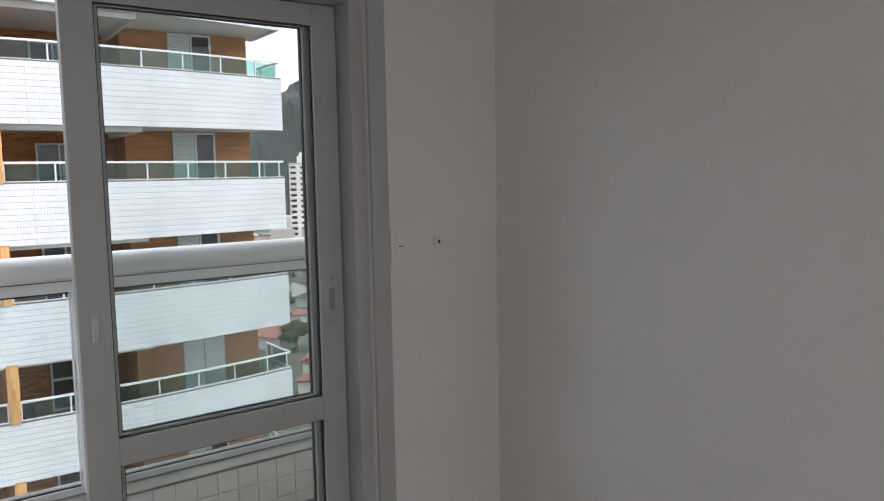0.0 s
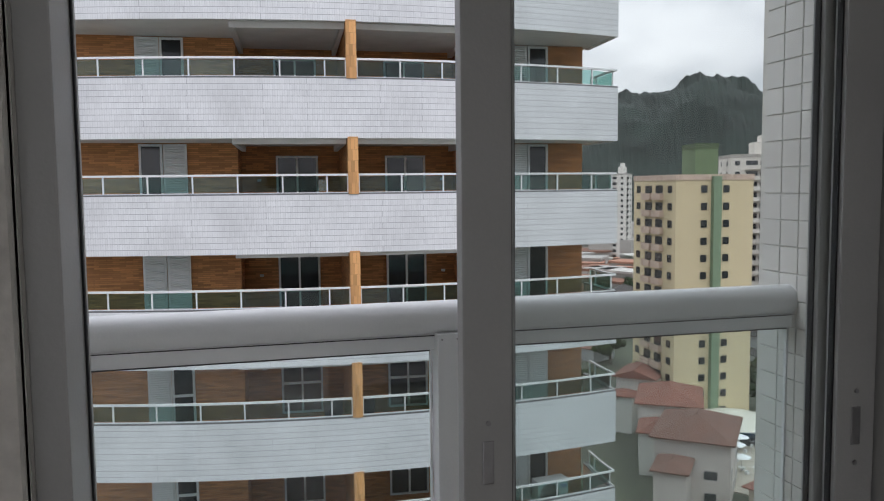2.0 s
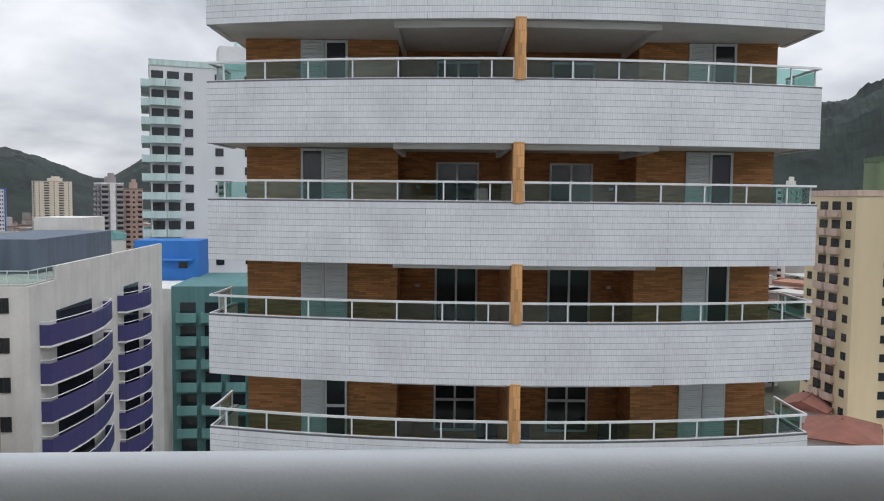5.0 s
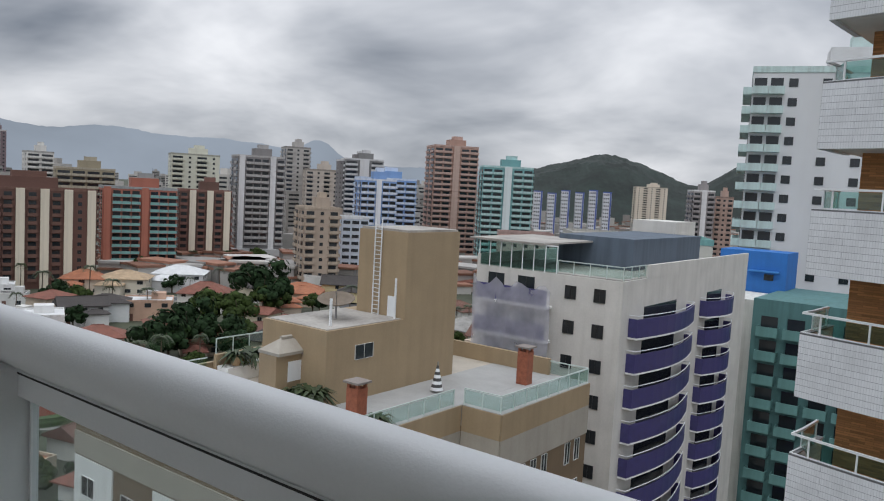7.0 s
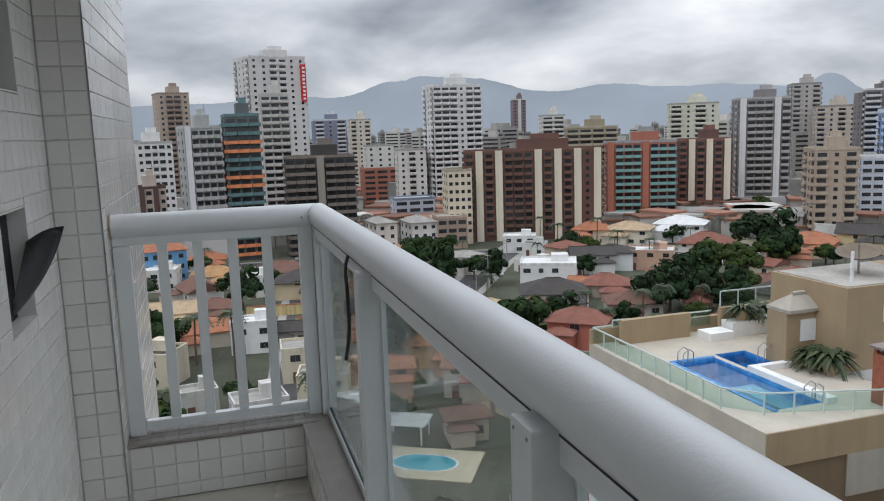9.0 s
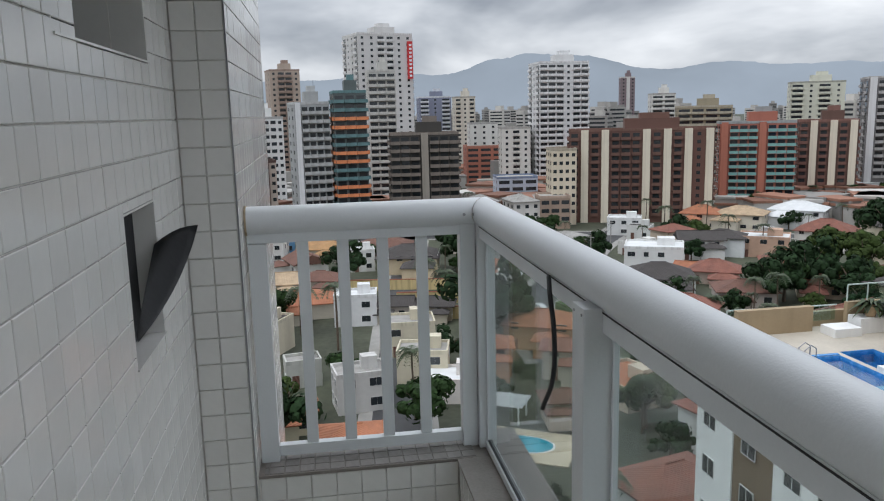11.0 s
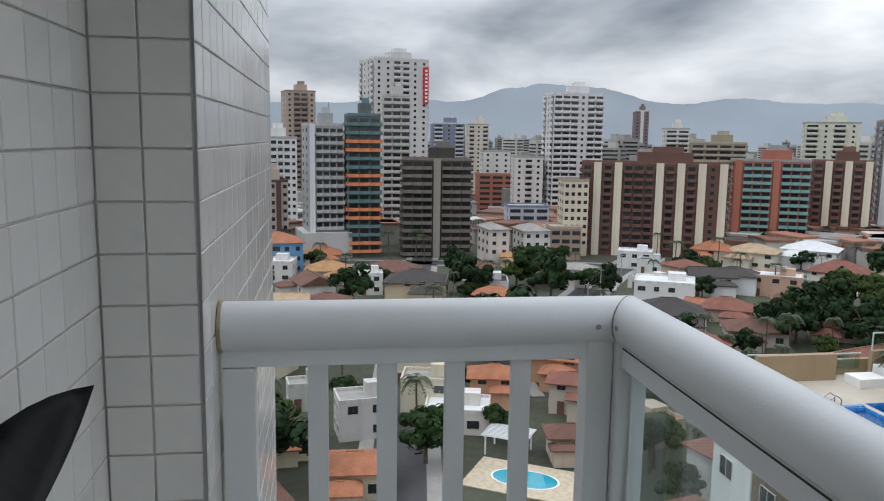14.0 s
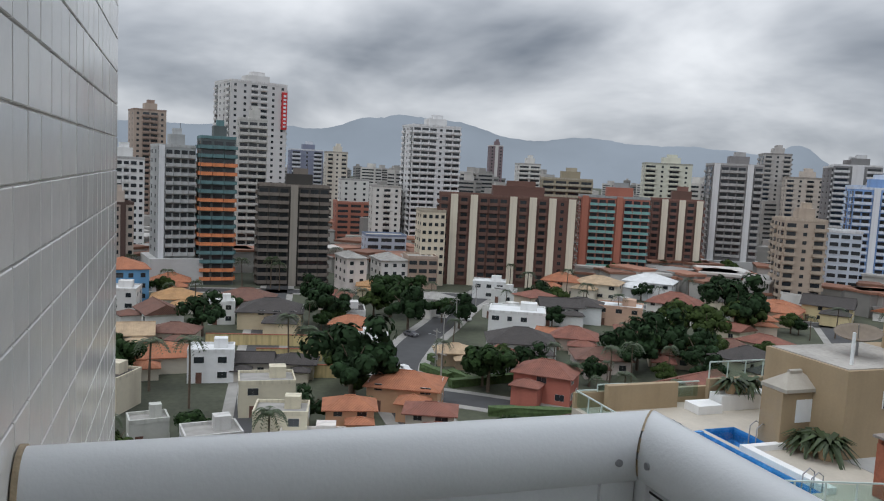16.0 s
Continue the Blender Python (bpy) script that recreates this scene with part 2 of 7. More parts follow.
def thing(name, label, category, loc=(0, 0, 0), rz=0.0, group="", kind=""):
    ob = put(name, None, None, tuple(Matrix.Rotation(radians(SITE_TURN[0]), 3, "Z") @ Vector(loc)), rz + SITE_TURN[0])
    return tagged(ob, label, category, group, kind)


def rod(bm, a, b, r, seg=12, cap=True):
    a, b = Vector(a), Vector(b)
    q = (b - a).to_track_quat("Z", "Y").to_matrix().to_4x4()
    bmesh.ops.create_cone(bm, cap_ends=cap, segments=seg, radius1=r, radius2=r, depth=(b - a).length, matrix=Matrix.Translation((a + b) / 2) @ q)


def ribbon(bm, pts, z0, z1, thick, mat=0):
    """A wall along plan points, thick to the left of its course, with a UV map in metres."""
    uv = bm.loops.layers.uv.verify()
    P = [Vector(p) for p in pts]
    off = []
    for i, p in enumerate(P):
        a, b = P[max(i - 1, 0)], P[min(i + 1, len(P) - 1)]
        d = (b - a).normalized()
        off.append(p + Vector((-d.y, d.x)) * thick)
    run = [0.0]
    for a, b in zip(P, P[1:]):
        run.append(run[-1] + (b - a).length)

    def quad(c, u):
        f = bm.faces.new([bm.verts.new(p) for p in c])
        f.material_index = mat
        for lp, t in zip(f.loops, u):
            lp[uv].uv = t
    for i in range(len(P) - 1):
        a, b, c, d = P[i], P[i + 1], off[i + 1], off[i]
        ua, ub = run[i], run[i + 1]
        quad([(*a, z0), (*b, z0), (*b, z1), (*a, z1)], [(ua, z0), (ub, z0), (ub, z1), (ua, z1)])
        quad([(*c, z0), (*d, z0), (*d, z1), (*c, z1)], [(ub, z0), (ua, z0), (ua, z1), (ub, z1)])
        quad([(*a, z1), (*b, z1), (*c, z1), (*d, z1)], [(ua, 0), (ub, 0), (ub, thick), (ua, thick)])
        quad([(*d, z0), (*c, z0), (*b, z0), (*a, z0)], [(ua, 0), (ub, 0), (ub, thick), (ua, thick)])
    for i, flip in ((0, False), (-1, True)):
        c = [(*off[i], z0), (*P[i], z0), (*P[i], z1), (*off[i], z1)]
        u = [(0, z0), (thick, z0), (thick, z1), (0, z1)]
        quad(c[::-1] if flip else c, u[::-1] if flip else u)


# ---- the room ----
WIN_Y0, WIN_Y1 = -0.46, -0.312            # wall between room and balcony
DOOR_X0, DOOR_X1, DOOR_TOP = 0.94, 2.50, 2.285
ROOM = (-1.2, 3.12, -3.9)                 # left, right, back


def build_room():
    x0, x1, yb = ROOM
    s = lambda ob: tagged(ob, kind="structure")
    s(boxes("floor", FLOOR_TILE, None, [(x0 - .15, x1 + .15, yb - .15, WIN_Y1, -0.12, 0.0)]))
    s(boxes("ceiling", CEIL_PAINT, None, [(x0 - .15, x1 + .15, yb - .15, WIN_Y1, 2.62, 2.74)]))
    s(boxes("wall_east", WALL_PAINT, None, [(x1, x1 + .15, yb, WIN_Y0, 0, 2.62)]))
    s(boxes("wall_west", WALL_PAINT, None, [(x0 - .15, x0, yb, WIN_Y0, 0, 2.62)]))
    s(boxes("wall_south", WALL_PAINT, None, [(x0 - .15, x0 + .6, yb - .15, yb, 0, 2.62), (x1 - .6, x1 + .15, yb - .15, yb, 0, 2.62), (x0 + .6, x1 - .6, yb - .15, yb, 2.25, 2.62)]))
    s(boxes("wall_north", WALL_PAINT, None, [(x0 - .15, DOOR_X0 - .03, WIN_Y0, WIN_Y1, 0, 2.62), (DOOR_X1 + .03, x1 + .15, WIN_Y0, WIN_Y1, 0, 2.62),
                                             (DOOR_X0 - .03, DOOR_X1 + .03, WIN_Y0, WIN_Y1, DOOR_TOP + .03, 2.62)]))
    for nm, d in (("baseboard", (x1 - .014, x1 - .001, yb + .02, WIN_Y0 - .02, 0.001, .08)), ("baseboard", (DOOR_X1 + .13, x1 - .02, WIN_Y0 - .014, WIN_Y0 - .001, .001, .08))):
        s(boxes(nm, SKIRT, None, [d], bevel=.003))
    # sliding door with its frame
    door = tagged(put("door_1", None, None, (0, 0, 0)), "white aluminium sliding balcony door, one half open", "door", kind="structure")
    fy0, fy1 = -0.44, -0.258
    boxes("door_frame", ALU_DOOR_SHADED, door, [(DOOR_X0 - .03, DOOR_X0 + .02, fy0, fy1, 0, DOOR_TOP), (DOOR_X1 - .02, DOOR_X1 + .03, fy0, fy1, 0, DOOR_TOP),
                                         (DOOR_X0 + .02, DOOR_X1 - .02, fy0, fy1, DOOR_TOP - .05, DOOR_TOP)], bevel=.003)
    boxes("casing", ALU_DOOR_SHADED, door, [(DOOR_X0 - .10, DOOR_X0 - .032, -.477, -.4405, 0, DOOR_TOP + .07), (DOOR_X1 + .032, DOOR_X1 + .10, -.477, -.4405, 0, DOOR_TOP + .07),
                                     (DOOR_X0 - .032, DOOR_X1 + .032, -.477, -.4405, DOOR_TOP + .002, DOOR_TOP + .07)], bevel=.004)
    boxes("track", ALU_DOOR_SHADED, door, [(DOOR_X0 + .022, DOOR_X1 - .022, y, y + .006, 0.0, .022) for y in (-.36, -.305, -.26)] + [(DOOR_X0 + .022, DOOR_X1 - .022, -.43, -.25, 0, .006)])
    boxes("jamb_groove", GASKET, door, [(DOOR_X0 + .0205, DOOR_X0 + .024, -.305, -.295, .03, DOOR_TOP - .06), (DOOR_X1 - .024, DOOR_X1 - .0205, -.305, -.295, .03, DOOR_TOP - .06)])
    for i, (a, b, y) in enumerate(((1.588, 2.475, -.335), (1.612, 2.465, -.284))):
        leaf = put("door_leaf", None, door)
        w, st = 0.036, 0.093
        zt = DOOR_TOP - .055
        boxes("stile", ALU_DOOR_SHADED, leaf, [(a, a + st, y - w / 2, y + w / 2, .024, zt)], bevel=.004)
        boxes("stile", ALU_DOOR_SHADED, leaf, [(b - st, b, y - w / 2, y + w / 2, .024, zt)], bevel=.004)
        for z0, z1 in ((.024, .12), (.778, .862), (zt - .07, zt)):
            boxes("rail", ALU_DOOR_SHADED, leaf, [(a + st + .0005, b - st - .0005, y - w / 2 + .002, y + w / 2 - .002, z0, z1)], bevel=.003)
        for z0, z1 in ((.12, .778), (.862, zt - .07)):
            p = boxes("pane", GLASS, leaf, [(a + st - .004, b - st + .004, y - .003, y + .003, z0 - .004, z1 + .004)])
            p.visible_shadow = False
            g = .004
            boxes("gasket", GASKET, leaf, [(a + st, a + st + g, y - .007, y + .007, z0, z1), (b - st - g, b - st, y - .007, y + .007, z0, z1),
                                           (a + st + g, b - st - g, y - .007, y + .007, z0, z0 + g), (a + st + g, b - st - g, y - .007, y + .007, z1 - g, z1)])
        for x in (a + st / 2, b - st / 2) if i == 0 else ():
            boxes("pull", STEEL, leaf, [(x - .011, x + .011, y - w / 2 - .002, y - w / 2 + .004, 1.17, 1.25)], bevel=.002)
            for z in (1.283, 1.132):
                bm = bmesh.new()
                rod(bm, (x, y - w / 2 - .003, z), (x, y - w / 2 + .004, z), .005, 10)
                part("screw", bm, STEEL, leaf)
    # switch plates on the wall beside the door
    for cx, w, h, nm in ((2.65, .085, .13, "light_switch"), (2.822, .035, .05, "wall_socket")):
        sw = thing(nm, "white plastic switch plate on the painted wall" if w > .05 else "small white socket module set in the painted wall", "switch", (cx, WIN_Y0 - .001, 1.39))
        boxes("plate", WALL_PAINT, sw, [(-w / 2, w / 2, -.008, 0, -h / 2, h / 2)], bevel=.003)
        boxes("rocker", WALL_PAINT, sw, [(-w * .3, w * .3, -.011, -.0082, -h * .28, h * .28)], bevel=.002)
        boxes("slot", GASKET, sw, [(-.011 if w > .05 else -.004, .011 if w > .05 else .004, -.0118, -.0112, -.0015, .0015 if w > .05 else .012)])


# ---- the balcony ----
RAIL_Y, RAIL_Z, RAIL_R = 0.84, 1.277, 0.057
END_X, BAL_X1 = -3.665, 3.21
COL_X, COL_Y = -3.45, -0.118
WALL_Y = -0.305                            # tile face of the facade is 7 mm in front
TJ = 0.075                                 # height of the first level joint


def tile_field(parent, axis, fixed, out, u0, u1, v0, v1, ou, ov, pu, pv, holes=(), single=True, thick=0.007, mats=(TILE_WHITE, TILE_ISLAND)):
    """Square tiles on a wall, each a bevelled piece. axis: the wall's normal; u runs along it, v up."""
    gap = 0.0037
    cache = {}
    joined = bmesh.new() if not single else None

    def add(ua, ub, va, vb):
        w, h = round(ub - ua - gap, 4), round(vb - va - gap, 4)
        if w < .012 or h < .012:
            return
        bm = bmesh.new() if single else joined
        e = 0.0016
        o = [(-w / 2, -h / 2), (w / 2, -h / 2), (w / 2, h / 2), (-w / 2, h / 2)]
        i = [(math.copysign(abs(a) - e, a), math.copysign(abs(b) - e, b)) for a, b in o]
        cu, cv = (ua + ub) / 2, (va + vb) / 2
        jig = (random.random() - .5) * .0012

        def pt(a, b, d):
            q = (a, d, b)
            if not single:
                q = (a + cu, d, b + cv)
            if axis == "y":
                return (q[0], q[1] * out + (0 if single else fixed), q[2])
            if axis == "x":
                return (q[1] * out + (0 if single else fixed), q[0], q[2])
            return (q[0], q[2], q[1] * out + (0 if single else fixed))
        if not single or (w, h) not in cache:
            d = thick + (0 if single else jig)
            lo = [bm.verts.new(pt(a, b, 0.0)) for a, b in o]
            mid = [bm.verts.new(pt(a, b, d - e)) for a, b in o]
            hi = [bm.verts.new(pt(a, b, d)) for a, b in i]
            bm.faces.new(hi)
            for k in range(4):
                n = (k + 1) % 4
                bm.faces.new((mid[k], mid[n], hi[n], hi[k]))
                bm.faces.new((lo[k], lo[n], mid[n], mid[k]))
            if single:
                bmesh.ops.recalc_face_normals(bm, faces=bm.faces[:])
                cache[w, h] = mesh("tile", bm, mats[0])
        if single:
            loc = {"y": (cu, fixed + jig * out, cv), "x": (fixed + jig * out, cu, cv), "z": (cu, cv, fixed + jig * out)}[axis]
            put("tile", cache[w, h], parent, loc)
    i0, i1 = math.floor((u0 - ou) / pu), math.ceil((u1 - ou) / pu)
    j0, j1 = math.floor((v0 - ov) / pv), math.ceil((v1 - ov) / pv)
    for i in range(i0, i1):
        for j in range(j0, j1):
            ua, ub = max(u0, ou + i * pu), min(u1, ou + (i + 1) * pu)
            va, vb = max(v0, ov + j * pv), min(v1, ov + (j + 1) * pv)
            cells = [(ua, ub, va, vb)]
            for hu0, hu1, hv0, hv1 in holes:
                nxt = []
                for a, b, c, d in cells:
                    if b <= hu0 or a >= hu1 or d <= hv0 or c >= hv1:
                        nxt.append((a, b, c, d))
                        continue
                    if a < hu0:
                        nxt.append((a, hu0, c, d))
                    if b > hu1:
                        nxt.append((hu1, b, c, d))
                    a2, b2 = max(a, hu0), min(b, hu1)
                    if c < hv0:
                        nxt.append((a2, b2, c, hv0))
                    if d > hv1:
                        nxt.append((a2, b2, hv1, d))
                cells = nxt
            for c in cells:
                add(*c)
    if not single:
        bmesh.ops.recalc_face_normals(joined, faces=joined.faces[:])
        ob = put("tile_rest", mesh("tile_rest", joined, mats[1]), parent)
        tagged(ob, kind="stuff")


HOLE_LOW = (-2.965, -2.595, 1.035, 1.445)
HOLE_HIGH = (-3.055, -2.20, 1.843, 2.40)


def wall_with_holes(name, mat, x0, x1, y0, y1, z0, z1, holes):
    """A wall in the x-z plane with square openings through it."""
    xs = sorted({x0, x1, *[h[0] for h in holes], *[h[1] for h in holes]})
    zs = sorted({z0, z1, *[h[2] for h in holes], *[h[3] for h in holes]})
    bm = bmesh.new()
    for a, b in zip(xs, xs[1:]):
        for c, d in zip(zs, zs[1:]):
            mx, mz = (a + b) / 2, (c + d) / 2
            if not any(h[0] < mx < h[1] and h[2] < mz < h[3] for h in holes):
                box(bm, a, b, y0, y1, c, d)
    bmesh.ops.remove_doubles(bm, verts=bm.verts[:], dist=1e-5)
    ob = part(name, bm, mat)
    return tagged(ob, kind="structure")


def build_balcony():
    s = lambda ob: tagged(ob, kind="structure")
    s(boxes("balcony_floor", FLOOR_TILE, None, [(END_X - .12, BAL_X1, WIN_Y1, .98, -.2, -.004)]))
    # slab out of view, added overhead to shade the railing and tiles
    s(boxes("balcony_ceiling", CEIL_PAINT, None, [(END_X - .12, BAL_X1 + .2, WIN_Y1 - .1, .80, 2.70, 2.84)]))
    # facade wall left of the door, with its two small openings
    facade = wall_with_holes("wall_facade_west", GROUT, COL_X, DOOR_X0 - .032, -.50, WALL_Y, -.2, 2.70, [HOLE_LOW, HOLE_HIGH])
    # added black sheet in place of the unlit space behind the openings
    s(boxes("wall_behind_openings", UNLIT, None, [(COL_X, -1.36, -.90, -.86, .2, 2.6)]))
    east = s(boxes("wall_facade_east", GROUT, None, [(DOOR_X1 + .032, BAL_X1, WIN_Y1 + .002, WALL_Y, 0, 2.70)]))
    top = s(boxes("wall_above_door", GROUT, None, [(DOOR_X0 - .032, DOOR_X1 + .032, WIN_Y1 + .002, WALL_Y, DOOR_TOP + .032, 2.70)]))
    column = s(boxes("wall_return_west", GROUT, None, [(COL_X - 1.8, COL_X, -.60, COL_Y, -42, 2.69)]))
    side = s(boxes("wall_return_east", GROUT, None, [(BAL_X1, BAL_X1 + .3, -.5, 1.02, -42, 2.69)]))
    # the building that the balcony belongs to, above, below and beside
    s(boxes("own_building", NB_WHITE, None, [(-5.25, 9.0, -14, -.62, -40.3, -.21), (-5.25, 9.0, -14, -.62, 2.86, 12), (3.4, 9.0, -14, .2, -.2, 2.85), (-5.25, -1.37, -14, -.92, -.2, 2.85), (-5.25, -3.46, -.92, -.62, -.2, 2.85)]))
    kerb_e = s(boxes("kerb_end", GROUT, None, [(END_X - .12, -3.537, COL_Y + .002, .98, 0, .262)]))
    kerb_l = s(boxes("kerb_front", GROUT, None, [(-3.535, BAL_X1 - .002, .702, .98, 0, .262)]))
    s(boxes("kerb_cap", STONE, None, [(END_X - .13, -3.525, COL_Y + .004, .99, .2625, .276), (-3.523, BAL_X1 - .004, .688, .99, .2625, .276)], bevel=.003))
    s(boxes("fascia", NB_WHITE, None, [(END_X - .125, BAL_X1, .982, 1.0, -.35, .25)]))
    # tiles
    tile_field(facade, "y", WALL_Y, 1, -3.445, -2.35, .0, 2.68, COL_X, TJ, .1, .1, [HOLE_LOW, HOLE_HIGH])
    tile_field(facade, "y", WALL_Y, 1, -2.35, DOOR_X0 - .04, .0, 2.68, COL_X, TJ, .1, .1, single=False)
    tile_field(column, "x", COL_X, 1, WALL_Y + .008, COL_Y + .003, 0, 2.68, COL_Y + .003, TJ, -.0945 * -1, .1)
    tile_field(column, "y", COL_Y, 1, -4.25, -3.452, -.6, 2.68, COL_X, TJ, .1, .1)
    tile_field(column, "y", COL_Y, 1, -5.24, -4.25, -.6, 2.68, COL_X, TJ, .1, .1, single=False)
    tile_field(side, "x", BAL_X1, -1, -.29, .99, .0, 2.68, .99, TJ, .1, .1, single=False)
    tile_field(east, "y", WALL_Y, 1, DOOR_X1 + .04, BAL_X1 - .01, 0, 2.68, BAL_X1, TJ, .1, .1, single=False)
    tile_field(kerb_e, "x", -3.537, 1, -.11, .694, .0, .262, .694, .262, .1, .1)
    tile_field(kerb_l, "y", .702, -1, -3.53, BAL_X1 - .01, 0, .262, -3.53, .262, .1, .1)
    tile_field(kerb_e, "z", .276, 1, END_X - .12, -3.53, -.09, .77, -3.53, .77, .06, .06, thick=.004, mats=(MOSAIC, MOSAIC))
    s(boxes("corner_trim", STEEL, None, [(COL_X + .0005, COL_X + .009, COL_Y + .0035, COL_Y + .009, 0, 2.68)]))
    # tiled reveals of the two openings
    for i, (a, b, c, d) in enumerate((HOLE_LOW, HOLE_HIGH)):
        w = tagged(put("window_%d" % (i + 1), None), "small square wall opening with tiled reveal", "opening", kind="structure")
        t = .006
        m = TILE_WHITE
        for nm, q in (("reveal", (a, a + t, -.498, WALL_Y + .006, c + t, d - t)), ("reveal", (b - t, b, -.498, WALL_Y + .006, c + t, d - t)), ("reveal", (a, b, -.498, WALL_Y + .006, d - t, d))):
            boxes(nm, m, w, [q], bevel=.001)
        boxes("window_sill", m, w, [(a, b, -.498, WALL_Y + .012, c, c + t)], bevel=.001)
        if i == 0:
            # black panel painted as the shade deeper in the hole
            boxes("backing", UNLIT, w, [(a + t, b - t, -.40, -.362, c + t, d - t)])
        else:
            boxes("joint", GROUT, w, [((a + b) / 2 - .002 + k, (a + b) / 2 + .002 + k, -.497, WALL_Y + .0065, d - t - .0015, d - t - .0002) for k in (-.2, 0, .2)] + [(a + t + .0002, a + t + .0015, -.40, -.396, c + t, d - t)])
            boxes("pane", NB_DARKGLASS, w, [(a + t, b - t, -.50, -.495, c + t, d - t)])
    # bent black sheet hanging out of the low opening
    bm = bmesh.new()
    rows = []
    for k in range(15):
        u = k / 14
        inner = Vector((-2.922, -0.300, 1.318)).lerp(Vector((-2.660, -0.310, 1.120)), u)
        outer = Vector((-3.010, -0.185, 1.358)) * (1 - u) ** 2 + Vector((-2.948, -0.233, 1.178)) * 2 * u * (1 - u) + Vector((-2.628, -0.300, 1.105)) * u * u
        rows.append([inner.lerp(outer, v / 5) + Vector((0, 0, .014 * math.sin(math.pi * v / 5) * (1 - u))) for v in range(6)])
    grid = [[bm.verts.new(p) for p in r] for r in rows]
    for k in range(14):
        for v in range(5):
            bm.faces.new((grid[k][v], grid[k][v + 1], grid[k + 1][v + 1], grid[k + 1][v]))
    bmesh.ops.solidify(bm, geom=bm.faces[:], thickness=.005)
    tagged(part("vent_flap", bm, BLACK_PLASTIC, smooth=True), "bent black plastic sheet hanging out of the wall opening", "flap")
    # railing
    railing = thing("balcony_railing", "white aluminium balcony railing with round top tube and glass panels", "railing", (0, 0, 0))
    bm = bmesh.new()
    seg = 32

    def ring(fn):
        return [bm.verts.new(fn(math.tau * k / seg)) for k in range(seg)]
    ca = lambda a: (math.cos(a) * RAIL_R, math.sin(a) * RAIL_R)
    r0 = ring(lambda a: (BAL_X1 - .002, RAIL_Y + ca(a)[0], RAIL_Z + ca(a)[1]))
    mids = [ring(lambda a, x=x: (x, RAIL_Y + ca(a)[0], RAIL_Z + ca(a)[1])) for x in (1.7, .3, -1.1, -2.5)]
    r1 = ring(lambda a: (END_X - ca(a)[0] + .002, RAIL_Y + ca(a)[0] , RAIL_Z + ca(a)[1]))
    chain = [r0, *mids, r1]
    for p, q in zip(chain, chain[1:]):
        for k in range(seg):
            bm.faces.new((p[k], p[(k + 1) % seg], q[(k + 1) % seg], q[k]))
    part("top_tube", bm, ALU, railing, smooth=True)
    bm = bmesh.new()
    r1 = ring(lambda a: (END_X - ca(a)[0], RAIL_Y + ca(a)[0] - .002, RAIL_Z + ca(a)[1]))
    r2 = ring(lambda a: (END_X - ca(a)[0], COL_Y + .012, RAIL_Z + ca(a)[1]))
    for k in range(seg):
        bm.faces.new((r1[k], r1[(k + 1) % seg], r2[(k + 1) % seg], r2[k]))
    part("end_tube", bm, ALU, railing, smooth=True)
    # worn sealant at the mitre and at the wall
    bm = bmesh.new()
    for k in range(seg):
        if random.random() < .72:
            a, b = math.tau * k / seg, math.tau * (k + 1) / seg
            q = []
            for ang, o in ((a, -.0025), (b, -.0025), (b, .0025 + random.random() * .002), (a, .0025 + random.random() * .002)):
                c, d = math.cos(ang) * (RAIL_R + .0008), math.sin(ang) * (RAIL_R + .0008)
                q.append(bm.verts.new((END_X - c + o, RAIL_Y + c, RAIL_Z + d)))
            bm.faces.new(q)
    part("mitre_seam", bm, RUST, railing, "rust-stained seam")
    bm = bmesh.new()
    rod(bm, (END_X, COL_Y + .009, RAIL_Z), (END_X, COL_Y + .0165, RAIL_Z), RAIL_R + .003, 32)
    part("wall_seal", bm, RUST, railing, "yellowed sealant ring")
    bm = bmesh.new()
    for p, q in (((END_X + RAIL_R - .004, .75, RAIL_Z - .004), (END_X + RAIL_R + .003, .75, RAIL_Z - .003)), ((END_X + RAIL_R + .03, RAIL_Y - RAIL_R + .004, RAIL_Z), (END_X + RAIL_R + .03, RAIL_Y - RAIL_R - .003, RAIL_Z))):
        bm = bmesh.new()
        rod(bm, p, q, .0062, 10)
        part("rivet", bm, STEEL, railing)
    boxes("under_rail", ALU, railing, [(END_X + .03, BAL_X1 - .004, RAIL_Y - .03, RAIL_Y + .03, RAIL_Z - .103, RAIL_Z - .05)], bevel=.003)
    boxes("under_rail_end", ALU, railing, [(END_X - .025, END_X + .025, COL_Y + .012, RAIL_Y - .035, RAIL_Z - .088, RAIL_Z - .05)], bevel=.003)
    # raised black strip drawn as the shade of the groove under the tube
    boxes("shadow_gap", GASKET, railing, [(END_X + .04, BAL_X1 - .006, RAIL_Y - .0315, RAIL_Y - .0302, RAIL_Z - .057, RAIL_Z - .0535)])
    posts = [END_X + .002] + [-2.25 + 1.37 * k for k in range(4)]
    for x in posts:
        w = .041
        if x < -3.6:
            boxes("corner_post", ALU, railing, [(END_X - .033, END_X + .033, RAIL_Y - .105, RAIL_Y - .042, .276, RAIL_Z - .045), (END_X - .033, END_X + .06, RAIL_Y - .040, RAIL_Y + .033, .276, RAIL_Z - .035)], bevel=.004)
        else:
            boxes("post", ALU, railing, [(x - w, x + w, RAIL_Y - .075, RAIL_Y + .01, .276, RAIL_Z - .045)], bevel=.005)
            for dx in (-.026, .026):
                bm = bmesh.new()
                rod(bm, (x + dx, RAIL_Y - .0765, RAIL_Z - .062), (x + dx, RAIL_Y - .074, RAIL_Z - .062), .0035, 8)
